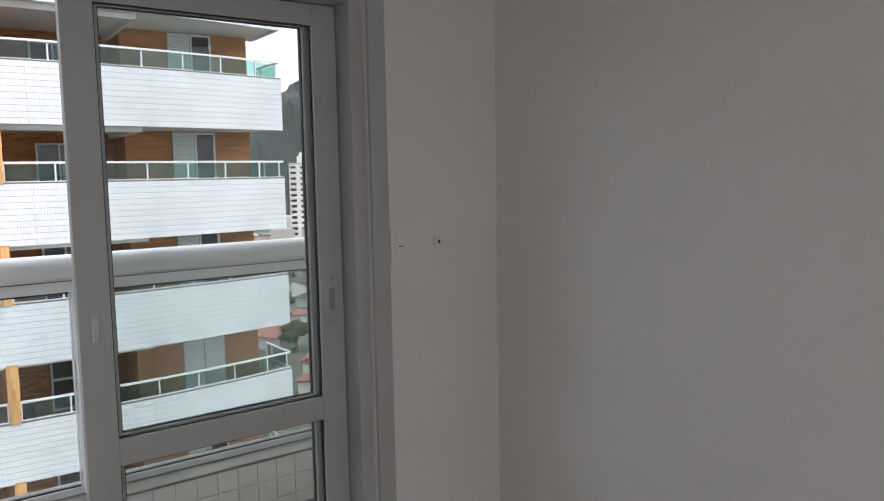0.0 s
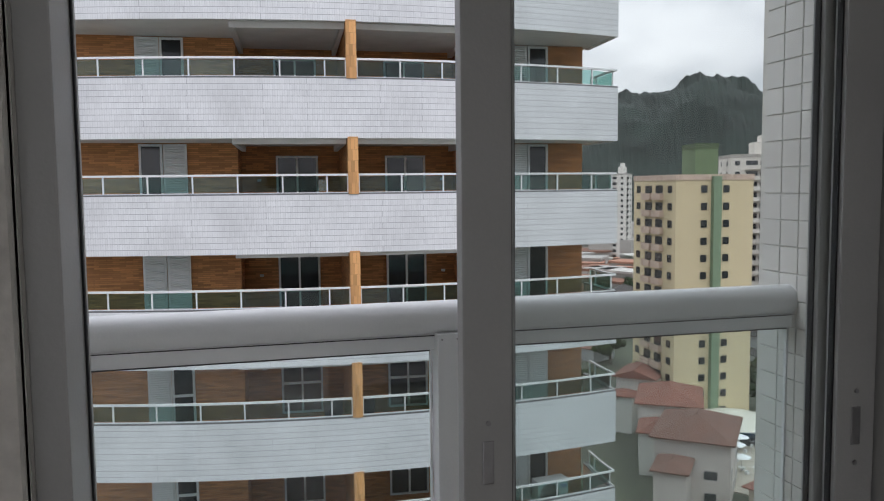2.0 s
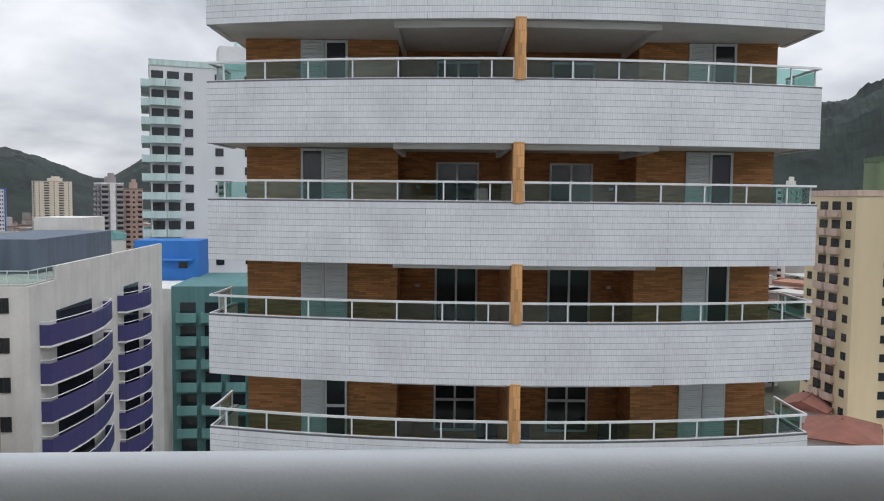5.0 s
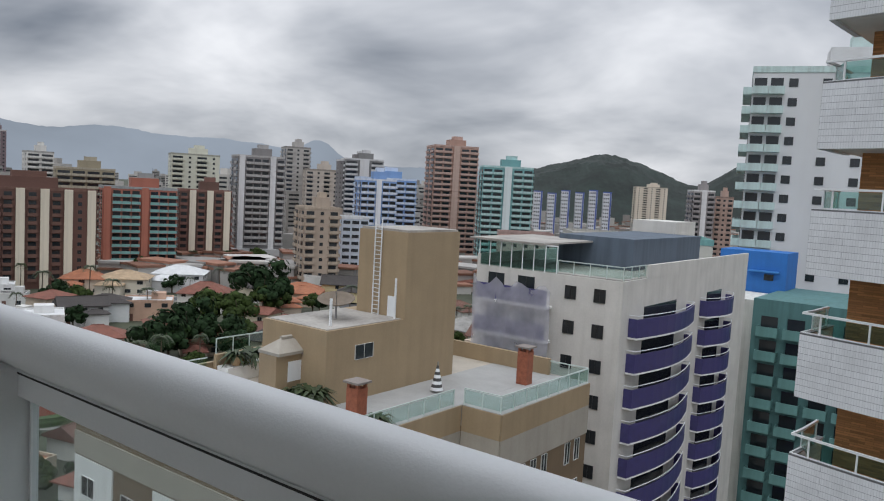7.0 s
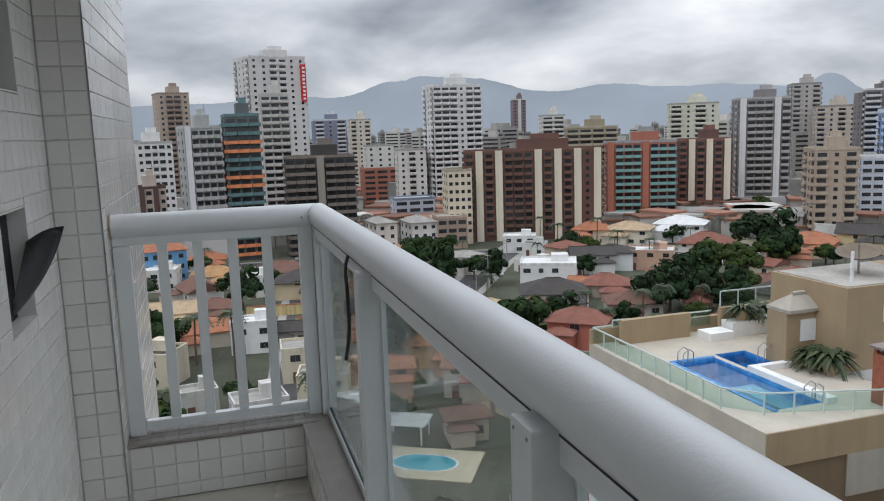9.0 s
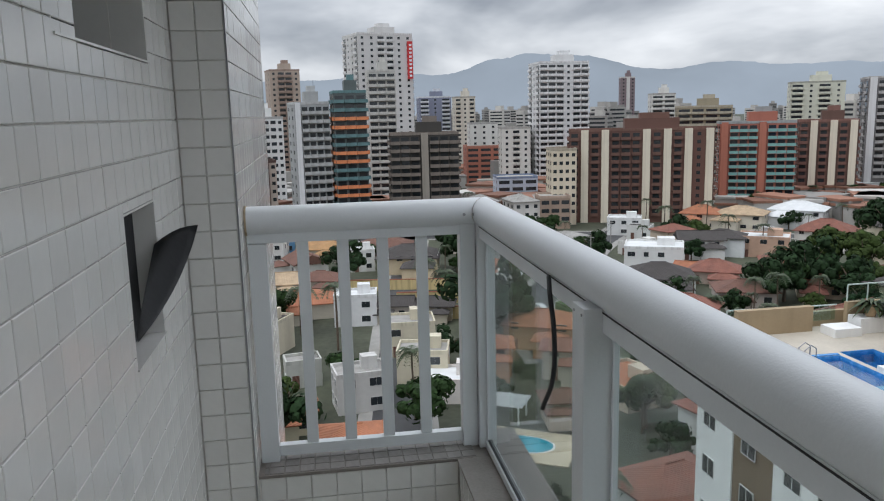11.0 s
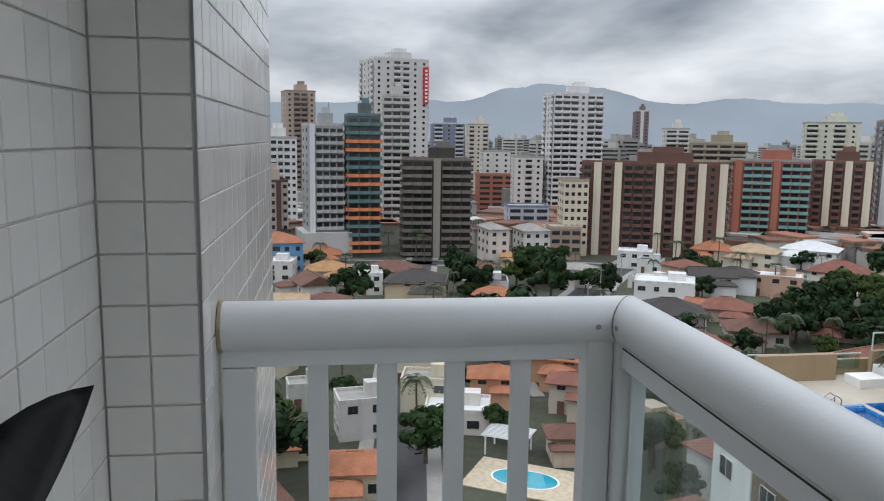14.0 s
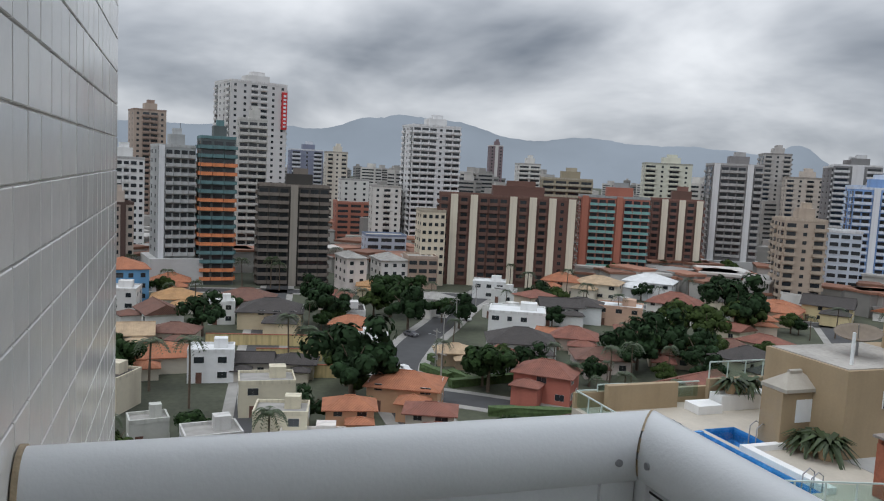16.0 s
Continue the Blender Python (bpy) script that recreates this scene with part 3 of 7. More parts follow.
                part("post_screw", bm, STEEL, railing)
    ends = posts + [BAL_X1 - .005]
    for a, b in zip(ends, ends[1:]):
        x0, x1 = a + (.045 if a > -3.6 else .062), b - (.045 if b < 3.1 else 0)
        p = boxes("glass_panel", GLASS_RAIL, railing, [(x0 + .006, x1 - .006, RAIL_Y - .004, RAIL_Y + .004, .305, RAIL_Z - .11)])
        p.visible_shadow = False
        for u in (x0, x1 - .007):
            boxes("glass_frame", ALU, railing, [(u, u + .007, RAIL_Y - .008, RAIL_Y + .008, .30, RAIL_Z - .105)])
        for u, v in ((RAIL_Z - .112, RAIL_Z - .1045), (.308, .314)):
            boxes("glass_seal", GASKET, railing, [(x0 + .007, x1 - .007, RAIL_Y - .008, RAIL_Y + .008, u, v)])
        boxes("bottom_channel", ALU, railing, [(x0, x1, RAIL_Y - .016, RAIL_Y + .016, .277, .308)], bevel=.002)
    boxes("wall_post", ALU, railing, [(END_X - .03, END_X + .03, COL_Y + .014, COL_Y + .086, .28, RAIL_Z - .09)], bevel=.004)
    boxes("end_bottom_rail", ALU, railing, [(END_X - .02, END_X + .02, COL_Y + .088, RAIL_Y - .107, .30, .345)], bevel=.003)
    bal = bmesh.new()
    box(bal, -.011, .011, -.0235, .0235, .345, RAIL_Z - .089)
    bal = mesh("baluster", bal, ALU, .003)
    for k in range(4):
        put("baluster", bal, railing, (END_X, .106 + .1585 * k, 0))
    # black cable beside a post
    cu = bpy.data.curves.new("cable", "CURVE")
    cu.dimensions, cu.bevel_depth, cu.bevel_resolution = "3D", .0065, 3
    sp = cu.splines.new("BEZIER")
    pts = [(-2.60, .80, 1.225), (-2.505, .775, 1.195), (-2.455, .77, 1.12), (-2.455, .77, 1.0), (-2.56, .77, .86)]
    sp.bezier_points.add(len(pts) - 1)
    for b, p in zip(sp.bezier_points, pts):
        b.co, b.handle_left_type, b.handle_right_type = p, "AUTO", "AUTO"
    cu.materials.append(GASKET)
    tagged(put("cable", cu), "loose black cable hanging from the railing tube", "cable")


build_room()
build_balcony()


# ---- the tower opposite ----
def build_opposite():
    cx, storey, ztop0 = 0.0, 2.88, 1.60          # parapet top of the storey at eye level
    xl, xr = -7.62, 7.5
    front = lambda x: 17.95 + .0172 * (x - cx) ** 2
    arc = [(xl + (xr - xl) * k / 36, front(xl + (xr - xl) * k / 36)) for k in range(37)]
    wall_y, deep_y = 20.75, 22.3
    WL, R0, R1, WR = -7.1, -3.0, 3.45, 7.15        # ends of the stone front and of the recess
    tower = thing("apartment_tower", "apartment tower with curved white tiled balconies and orange stone walls", "building", (2.825, .034, 0), -3.53)
    ring = [(xl + .02, wall_y + .3), (xl, 19.6)] + arc + [(xr, 19.6), (xr - .02, wall_y + .3)]
    bm = bmesh.new()
    ribbon(bm, ring, -1.48, 0, .14)
    parapet = mesh("parapet", bm, NB_TILE)
    bm = bmesh.new()
    ribbon(bm, ring, 0, .035, .17)
    sill = mesh("parapet_cap", bm, STONE_TRIM)
    shrink = [(x, y + .05) for x, y in arc]
    half = {}
    for nm, pts in (("L", [p for p in shrink if p[0] < cx - .3] + [(cx - .14, front(cx) + .05)]), ("R", [(cx + .14, front(cx) + .05)] + [p for p in shrink if p[0] > cx + .3])):
        full = ([(xl + .06, wall_y), (xl + .05, 19.6)] + pts) if nm == "L" else (pts + [(xr - .05, 19.6), (xr - .06, wall_y)])
        bm = bmesh.new()
        ribbon(bm, full, .468, .52, .06)
        low = bmesh.new()
        ribbon(low, full, .036, .056, .04)
        half[nm] = (mesh("handrail", bm, ALU), full, mesh("bottom_rail", low, ALU))
    post = bmesh.new()
    box(post, -.018, .018, -.015, .025, .036, .468)
    post = mesh("rail_post", post, ALU, .004)
    slab = bmesh.new()
    v = [(x, y + .13) for x, y in arc] + [(xr - .13, 19.6), (xr - .13, 24), (xl + .13, 24), (xl + .13, 19.6)]
    lo = [slab.verts.new((*p, -1.44)) for p in v]
    hi = [slab.verts.new((*p, -1.30)) for p in v]
    slab.faces.new(lo[::-1])
    slab.faces.new(hi)
    for k in range(len(v)):
        slab.faces.new((lo[k], lo[(k + 1) % len(v)], hi[(k + 1) % len(v)], hi[k]))
    slab = mesh("balcony_slab", slab, NB_WHITE)
    wall = bmesh.new()
    for pts in ([(WL, 24.5), (WL, wall_y), (R0, wall_y), (R0, deep_y), (R1, deep_y), (R1, wall_y), (WR, wall_y), (WR, 24.5)],):
        ribbon(wall, pts, -1.30, 1.44, .12)
    wall = mesh("stone_wall", wall, NB_STONE)
    pil = bmesh.new()
    ribbon(pil, [(cx - .13, 18.35), (cx - .13, 17.92), (cx + .13, 17.92), (cx + .13, 18.35)], 0, 1.44, .1)
    pil = mesh("pillar", pil, NB_PILLAR)
    div = bmesh.new()
    ribbon(div, [(cx - .1, deep_y), (cx - .1, 18.36)], -1.3, 1.44, .2)
    div = mesh("party_wall", div, NB_STONE)
    cove = bmesh.new()
    ribbon(cove, [(R0 + .02, deep_y - .02), (R0 + .02, 18.5), (cx - .14, 18.3), (cx - .14, deep_y - .02)], 1.28, 1.435, .12)
    ribbon(cove, [(cx + .14, deep_y - .02), (cx + .14, 18.3), (R1 - .02, 18.5), (R1 - .02, deep_y - .02)], 1.28, 1.435, .12)
    cove = mesh("ceiling_moulding", cove, NB_WHITE)

    def glazing(w, h, cols, bar):
        bm = bmesh.new()
        f = .06
        for k in range(cols + 1):
            x = -w / 2 + (w - f) * k / cols
            box(bm, x, x + f, -.06, .02, 0, h)
        for z in (0, h - f):
            box(bm, -w / 2 + f, w / 2 - f, -.055, .015, z, z + f)
        if bar:
            box(bm, -w / 2 + f, w / 2 - f, -.055, .015, h * bar, h * bar + .07)
        return mesh("window_frame", bm, LOUVER)
    fr = {(w, c, b): glazing(w, 2.15, c, b) for w, c, b in ((1.25, 2, 0), (1.25, 2, .42), (.62, 1, .42), (.62, 1, 0))}
    pane = bmesh.new()
    box(pane, -.5, .5, -.01, .0, 0, 1)
    pane = mesh("pane", pane, NB_DARKGLASS)
    lou = bmesh.new()
    box(lou, -.31, .31, -.05, .01, 0, 2.15)
    for k in range(34):
        z = .06 + k * .06
        vv = [lou.verts.new(p) for p in ((-.25, -.05, z), (.25, -.05, z), (.25, -.075, z + .015), (-.25, -.075, z + .015), (-.25, -.05, z + .05), (.25, -.05, z + .05))]
        lou.faces.new((vv[0], vv[1], vv[2], vv[3]))
        lou.faces.new((vv[3], vv[2], vv[5], vv[4]))
    lou = mesh("louver_panel", lou, LOUVER)
    lamp = bmesh.new()
    box(lamp, -.06, .06, -.05, 0, -.04, .04)
    lamp = mesh("wall_plate", lamp, LOUVER, .01)
    chair = bmesh.new()
    box(chair, -.28, .28, -.28, .28, .30, .40)
    box(chair, -.28, .28, .2, .28, .40, .85)
    for a in (-.24, .24):
        for b in (-.24, .24):
            box(chair, a - .03, a + .03, b - .03, b + .03, 0, .30)
    chair = mesh("terrace_chair", chair, GASKET, .01)
    rng = random.Random(4)
    for k in range(-13, 4):
        z = ztop0 + storey * k
        par = put("balcony", parapet, tower, (0, 0, z))
        put("parapet_cap", sill, par)
        put("balcony_slab", slab, tower, (0, 0, z))
        if k == 3:
            continue
        put("stone_wall", wall, tower, (0, 0, z))
        put("pillar", pil, tower, (0, 0, z))
        put("party_wall", div, tower, (0, 0, z))
        if k < -6:
            for x in (-4.99, 5.4):
                put("window", pane, tower, (x, wall_y - .01, z - 1.25), scale=(1.25, 1, 2.5))
            for x in (-1.37, 1.93):
                put("window", pane, tower, (x, deep_y - .01, z - 1.25), scale=(1.25, 1, 2.5))
        put("ceiling_moulding", cove, tower, (0, 0, z))
        for nm in "LR":
            d, full, low = half[nm]
            r = put("handrail", d, tower, (0, 0, z), label="white rail over green glass")
            put("bottom_rail", low, r)
            if k < -6:
                continue
            # posts every metre or so and a pane between each two
            seq = [Vector(p) for p in full]
            acc, stops = 0.0, [seq[0]]
            for a, b in zip(seq, seq[1:]):
                step = (b - a).length
                while acc + step > 1.1 * len(stops):
                    f = (1.1 * len(stops) - acc) / step
                    stops.append(a.lerp(b, f))
                acc += step
            stops.append(seq[-1])
            for i, p in enumerate(stops):
                q = stops[min(i + 1, len(stops) - 1)] - stops[max(i - 1, 0)]
                put("rail_post", post, r, (p.x, p.y + .03, 0), math.degrees(math.atan2(q.y, q.x)))
            for a, b in zip(stops, stops[1:]):
                mid, d2 = (a + b) / 2, b - a
                g = put("glass_panel", pane, r, (mid.x, mid.y + .045, .075), math.degrees(math.atan2(d2.y, d2.x)), (d2.length - .04, .6, .375))
                g.data = GREEN_PANE
        if k < -6:
            continue
        # bedroom windows: a louvred shutter beside the glass
        for cx2, flip in ((-4.99, k in (0,)), (5.4, False)):
            w = put("window", None, tower, (cx2, wall_y - .005, z - 1.30 + .0))
            shut = rng.random() < .3 and k != 0
            lx = .32 if flip else -.32
            put("louver_panel", lou, w, (lx, -.03, .45), scale=(1, 1, 1.05))
            if (k == -1 and cx2 < 0) or (k == -2 and cx2 > 0):
                put("louver_panel", lou, w, (-lx, -.03, .45), scale=(1, 1, 1.05))
            else:
                put("window_frame", fr[.62, 1, .42 if k < 0 and cx2 < 0 or k == 1 and cx2 < 0 else 0], w, (-lx, -.03, .45), scale=(1, 1, 1.05))
                put("pane", pane, w, (-lx, -.035, .48), scale=(.56, 1, 2.2))
        for cx2 in (-1.37, 1.93):
            w = put("window", None, tower, (cx2, deep_y - .005, z - 1.30))
            put("window_frame", fr[1.25, 2, .42 if k < 0 else 0], w, (0, -.03, .3))
            put("pane", pane, w, (0, -.03, .33), scale=(1.2, 1, 2.1))
        for x in (-2.5, 3.1):
            put("wall_plate", lamp, tower, (x, deep_y - .005, z + .42), label="small white plate")
        if k in (-1, -2):
            for x in (-.45, .42, 2.9) if k == -2 else (-.5,):
                put("terrace_chair", chair, tower, (x, 21.2, z - 1.3), rng.uniform(-40, 40), label="dark terrace chair")
    core = bmesh.new()
    box(core, WL - .0, WR + .0, 24.5, 36, GROUND, ztop0 + storey * 3 + 1.5)
    part("rear_block", core, NB_WHITE, tower)
    # outdoor unit of an air conditioner on the lower corner balcony
    ac = thing("air_conditioner", "white outdoor air conditioner unit with round black fan grille", "air conditioner", (9.7, 19.1, ztop0 - 3 * storey - .9), 8)
    boxes("case", LOUVER, ac, [(-.5, .5, -.2, .2, .35, 1.15)], bevel=.02)
    bm = bmesh.new()
    bmesh.ops.create_cone(bm, cap_ends=True, segments=28, radius1=.31, radius2=.31, depth=.02, matrix=Matrix.Translation((-.13, -.205, .75)) @ Matrix.Rotation(radians(90), 4, "X"))
    part("fan_opening", bm, GASKET, ac)
    bm = bmesh.new()
    for r in (.09, .17, .25, .31):
        t = bmesh.ops.create_circle(bm, segments=28, radius=r, matrix=Matrix.Translation((-.13, -.222, .75)) @ Matrix.Rotation(radians(90), 4, "X"))
        bm2 = [e for e in bm.edges if e.verts[0] in t["verts"]]
        g = bmesh.ops.extrude_edge_only(bm, edges=bm2)
        bmesh.ops.scale(bm, vec=((r + .012) / r,) * 3, space=Matrix.Translation((.13, .222, -.75)), verts=[x for x in g["geom"] if isinstance(x, bmesh.types.BMVert)])
    part("grille", bm, LOUVER, ac)
    boxes("stand", LOUVER, ac, [(-.45, -.38, -.18, .18, -.38, .349), (.38, .45, -.18, .18, -.38, .349)], bevel=.006)
    boxes("badge", material("blue_badge", (.05, .2, .5), .4), ac, [(.25, .45, -.206, -.2005, .9, .98)])


GP = bmesh.new()
box(GP, -.5, .5, -.01, .0, 0, 1)
GREEN_PANE = mesh("glass_panel", GP, GLASS_GREEN)
build_opposite()


# ---- the city: kinds of things ----
def paint(rgb, rough=0.75, dirt=0.3, var=0.1, scale=0.5):
    return material("render_%02x%02x%02x_%d" % (*[int(c * 255) for c in rgb], int(dirt * 10)), rgb, rough, var=var, scale=scale, bump=0.1, fine=8, dirt=dirt)


def roof_material(name, rgb, var=0.28):
    """Clay tiles in courses: fine waves across the fall and mottled firing."""
    if name in MATS:
        return MATS[name]
    m = material(name, rgb, 0.85, var=var, scale=0.6, bump=0.0, fine=5)
    n, l = m.node_tree.nodes, m.node_tree.links
    b = n["Principled BSDF"]
    co, wv = n.new("ShaderNodeTexCoord"), n.new("ShaderNodeTexWave")
    wv.inputs["Scale"].default_value, wv.inputs["Distortion"].default_value = 1.3, 0.6
    wv.wave_type, wv.bands_direction = "BANDS", "DIAGONAL"
    l.new(co.outputs["Object"], wv.inputs["Vector"])
    bp = n.new("ShaderNodeBump")
    bp.inputs["Strength"].default_value, bp.inputs["Distance"].default_value = 0.7, 0.08
    l.new(wv.outputs["Fac"], bp.inputs["Height"])
    l.new(bp.outputs["Normal"], b.inputs["Normal"])
    return m


ROOFS = {"orange": roof_material("orange_clay_tiles", (0.34, 0.135, 0.07)), "red": roof_material("red_clay_tiles", (0.21, 0.085, 0.06)), "brown": roof_material("brown_clay_tiles", (0.15, 0.075, 0.055)),
         "dark": roof_material("dark_roof_tiles", (0.055, 0.048, 0.045)), "grey": roof_material("grey_sheet_roof", (0.3, 0.29, 0.27)), "tan": roof_material("tan_roof_tiles", (0.42, 0.31, 0.2)),
         "yellow": roof_material("ochre_roof_tiles", (0.38, 0.22, 0.1)), "white": roof_material("white_sheet_roof", (0.66, 0.67, 0.67), .12)}
FLAT_ROOF = material("weathered_roof_slab", (0.36, 0.34, 0.31), 0.9, var=0.35, scale=0.35, bump=0.2, fine=4)


def unit_box(mat):
    key = "unit_" + mat.name
    if key not in MATS:
        bm = bmesh.new()
        box(bm, -.5, .5, -.5, .5, 0, 1)
        MATS[key] = mesh("block", bm, mat)
    return MATS[key]


def window_mesh(frame_mat):
    """A framed window one metre square, to be stretched: frame, mullion, sill and recessed dark glass."""
    key = "window_" + frame_mat.name
    if key not in MATS:
        bm = bmesh.new()
        lo = [[bm.verts.new((x, -.06, z)) for z in (0, 1)] for x in (-.5, 0, .5)]
        bk = [[bm.verts.new((x, .02, z)) for z in (0, 1)] for x in (-.5, 0, .5)]
        front = [bm.faces.new((lo[i][0], lo[i + 1][0], lo[i + 1][1], lo[i][1])) for i in (0, 1)]
        for i in (0, 1):
            bm.faces.new((lo[i][1], lo[i + 1][1], bk[i + 1][1], bk[i][1]))
            bm.faces.new((lo[i + 1][0], lo[i][0], bk[i][0], bk[i + 1][0]))
        bm.faces.new((lo[0][0], lo[0][1], bk[0][1], bk[0][0]))
        bm.faces.new((lo[2][1], lo[2][0], bk[2][0], bk[2][1]))
        bmesh.ops.inset_individual(bm, faces=front, thickness=.05, depth=0)
        g = bmesh.ops.inset_individual(bm, faces=front, thickness=.004, depth=-.045)
        for q in front:
            q.material_index = 1
        MATS[key] = mesh("window", bm, [frame_mat, NB_DARKGLASS])
    return MATS[key]


FRAME_WHITE = material("window_frame_white", (0.7, 0.7, 0.69), 0.5, var=0.05)
FRAME_DARK = material("window_frame_dark", (0.06, 0.06, 0.06), 0.5, var=0.1)


class Joined:
    """Quads gathered into one mesh."""
    def __init__(self):
        self.v, self.f, self.m = [], [], []

    def box(self, m4, x0, x1, y0, y1, z0, z1, mat=0):
        k = len(self.v)
        for p in ((x0, y0, z0), (x1, y0, z0), (x1, y1, z0), (x0, y1, z0), (x0, y0, z1), (x1, y0, z1), (x1, y1, z1), (x0, y1, z1)):
            self.v.append(tuple(m4 @ Vector(p)))
        for q in ((3, 2, 1, 0), (4, 5, 6, 7), (0, 1, 5, 4), (1, 2, 6, 5), (2, 3, 7, 6), (3, 0, 4, 7)):
            self.f.append([k + i for i in q])
            self.m.append(mat)

    def done(self, name, mats, parent):
        if not self.f:
            return None
        d = bpy.data.meshes.new(name)
        d.from_pydata(self.v, [], self.f)
        for m in mats:
            d.materials.append(m)
        d.polygons.foreach_set("material_index", self.m)
        d.update()
        return put(name, d, parent)


def tower(x, y, yaw, w, d, top, wall, front="ww", side="ww", accent=None, band=None, near=False, label="", storey=2.95, base=GROUND, podium=0.0, crown=True, hip=None, glassy=False, frame=FRAME_DARK, alt=None):
    """An apartment building. front and side: its bays from left to right: w window, W wide window, b balcony, B deep balcony, s raised pier, . plain wall."""
    t = thing("apartment_building", label, "building", (x, y, base), yaw, kind="")
    h = top - base
    wall_m = paint(wall)
    acc = paint(accent or tuple(c * .6 for c in wall))
    band_m = paint(band or wall)
    alt_m = paint(alt) if alt else band_m
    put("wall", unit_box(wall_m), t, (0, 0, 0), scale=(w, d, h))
    put("roof", unit_box(FLAT_ROOF), t, (0, 0, h), scale=(w - .5, d - .5, .06))
    par = Joined()
    I = Matrix.Identity(4)
    for q in ((-w / 2 - .1, w / 2 + .1, -d / 2 - .1, -d / 2 + .15), (-w / 2 - .1, w / 2 + .1, d / 2 - .15, d / 2 + .1), (-w / 2 - .1, -w / 2 + .15, -d / 2 + .15, d / 2 - .15), (w / 2 - .15, w / 2 + .1, -d / 2 + .15, d / 2 - .15)):
        par.box(I, *q, h - .25, h + .7)
    if not hip:
        par.done("roof_parapet", [band_m if band else acc], t)
    if crown:
        cw, cd = w * .38, d * .42
        put("roof_house", unit_box(wall_m), t, (w * .08, 0, h + .06), scale=(cw, cd, 4.2))
        put("water_tank", unit_box(band_m), t, (w * .1, 0, h + 4.26), scale=(cw * .55, cd * .6, 2.0))
        if near:
            put("antenna", unit_box(FRAME_DARK), t, (w * .2, d * .05, h + 4.26), scale=(.12, .12, 4.0))
    if podium:
        put("podium", unit_box(paint((.5, .5, .49))), t, (0, 0, 0), scale=(w + 5, d + 5, podium))
    floors = int((h - 1.2) / storey)
    gaps = h - floors * storey - .4
    wm = window_mesh(frame)
    far = Joined()
    for face, (bays, length, depth, ang) in enumerate(((front, w, d, 0), (side, d, w, 90), (side, d, w, -90))):
        rot = Matrix.Rotation(radians(ang), 4, "Z")
        n = len(bays)
        cell = length / n
        for i, c in enumerate(bays):
            u = -length / 2 + cell * (i + .5)
            if c == "s":
                m = rot @ Matrix.Translation((u, -depth / 2, 0))
                put("pier", unit_box(acc), t, tuple(m.translation + (rot @ Vector((0, -.38, 0)))), ang, (cell * .72, .9, h + .4))
                continue
            if c == ".":
                continue
            for k in range(floors):
                z = gaps + k * storey
                if z < podium + .3:
                    continue
                m = rot @ Matrix.Translation((u, -depth / 2, z))
                ww = {"w": min(1.3, cell * .55), "W": cell * .78, "b": cell * .8, "B": cell * .96}[c]
                if c in "bB":
                    out = .75 if c == "b" else 1.3
                    if near:
                        o = put("balcony", BALCONY(alt_m if k % 4 in (0, 1) else band_m, glassy), t, tuple(m @ Vector((0, 0, 0))), ang, (ww, out, 1))
                        put("balcony_door", unit_box(NB_DARKGLASS), t, tuple(m @ Vector((0, -.02, .12))), ang, (ww * .8, .1, 2.15))
                    else:
                        far.box(m, -ww / 2, ww / 2, -out, -out + .1, -.1, .95, 1)
                        far.box(m, -ww / 2, ww / 2, -out, 0, -.25, -.1, 1)
                        far.box(m, -ww * .42, ww * .42, -.06, .0, .1, 2.25, 0)
                else:
                    hh = 1.25 if c == "w" else 1.4
                    if near:
                        put("window", wm, t, tuple(m @ Vector((0, -.02, .95))), ang, (ww, 1, hh))
                    else:
                        far.box(m, -ww / 2, ww / 2, -.05, .0, .95, .95 + hh, 0)
                        far.box(m, -ww / 2 - .05, ww / 2 + .05, -.12, .0, .87, .95, 1)
    ob = far.done("glazing", [NB_DARKGLASS, band_m], t)
    if ob:
        ob["kind"] = "stuff"
    if hip:
        put("hip_roof", hip_mesh(w + 1.2, d + 1.2, min(w, d) * .22, ROOFS[hip]), t, (0, 0, h))
    return t


def BALCONY(mat, glassy):
    key = "balcony_" + mat.name + str(glassy)
    if key not in MATS:
        bm = bmesh.new()
        box(bm, -.5, .5, -1, 0, -.25, -.08)
        if glassy:
            box(bm, -.5, .5, -1, -.95, .9, .97)
            box(bm, -.495, .495, -.985, -.97, -.08, .9, 1)
            box(bm, -.5, -.485, -.95, 0, .9, .97)
            box(bm, .485, .5, -.95, 0, .9, .97)
        else:
            box(bm, -.5, .5, -1, -.88, -.08, .92)
            box(bm, -.5, -.485, -.88, 0, -.08, .92)
            box(bm, .485, .5, -.88, 0, -.08, .92)
        MATS[key] = mesh("balcony", bm, [mat, GLASS_GREEN_SOLID])
    return MATS[key]


GLASS_GREEN_SOLID = material("green_balcony_glass", (0.2, 0.4, 0.38), 0.12, var=0.1, scale=1)


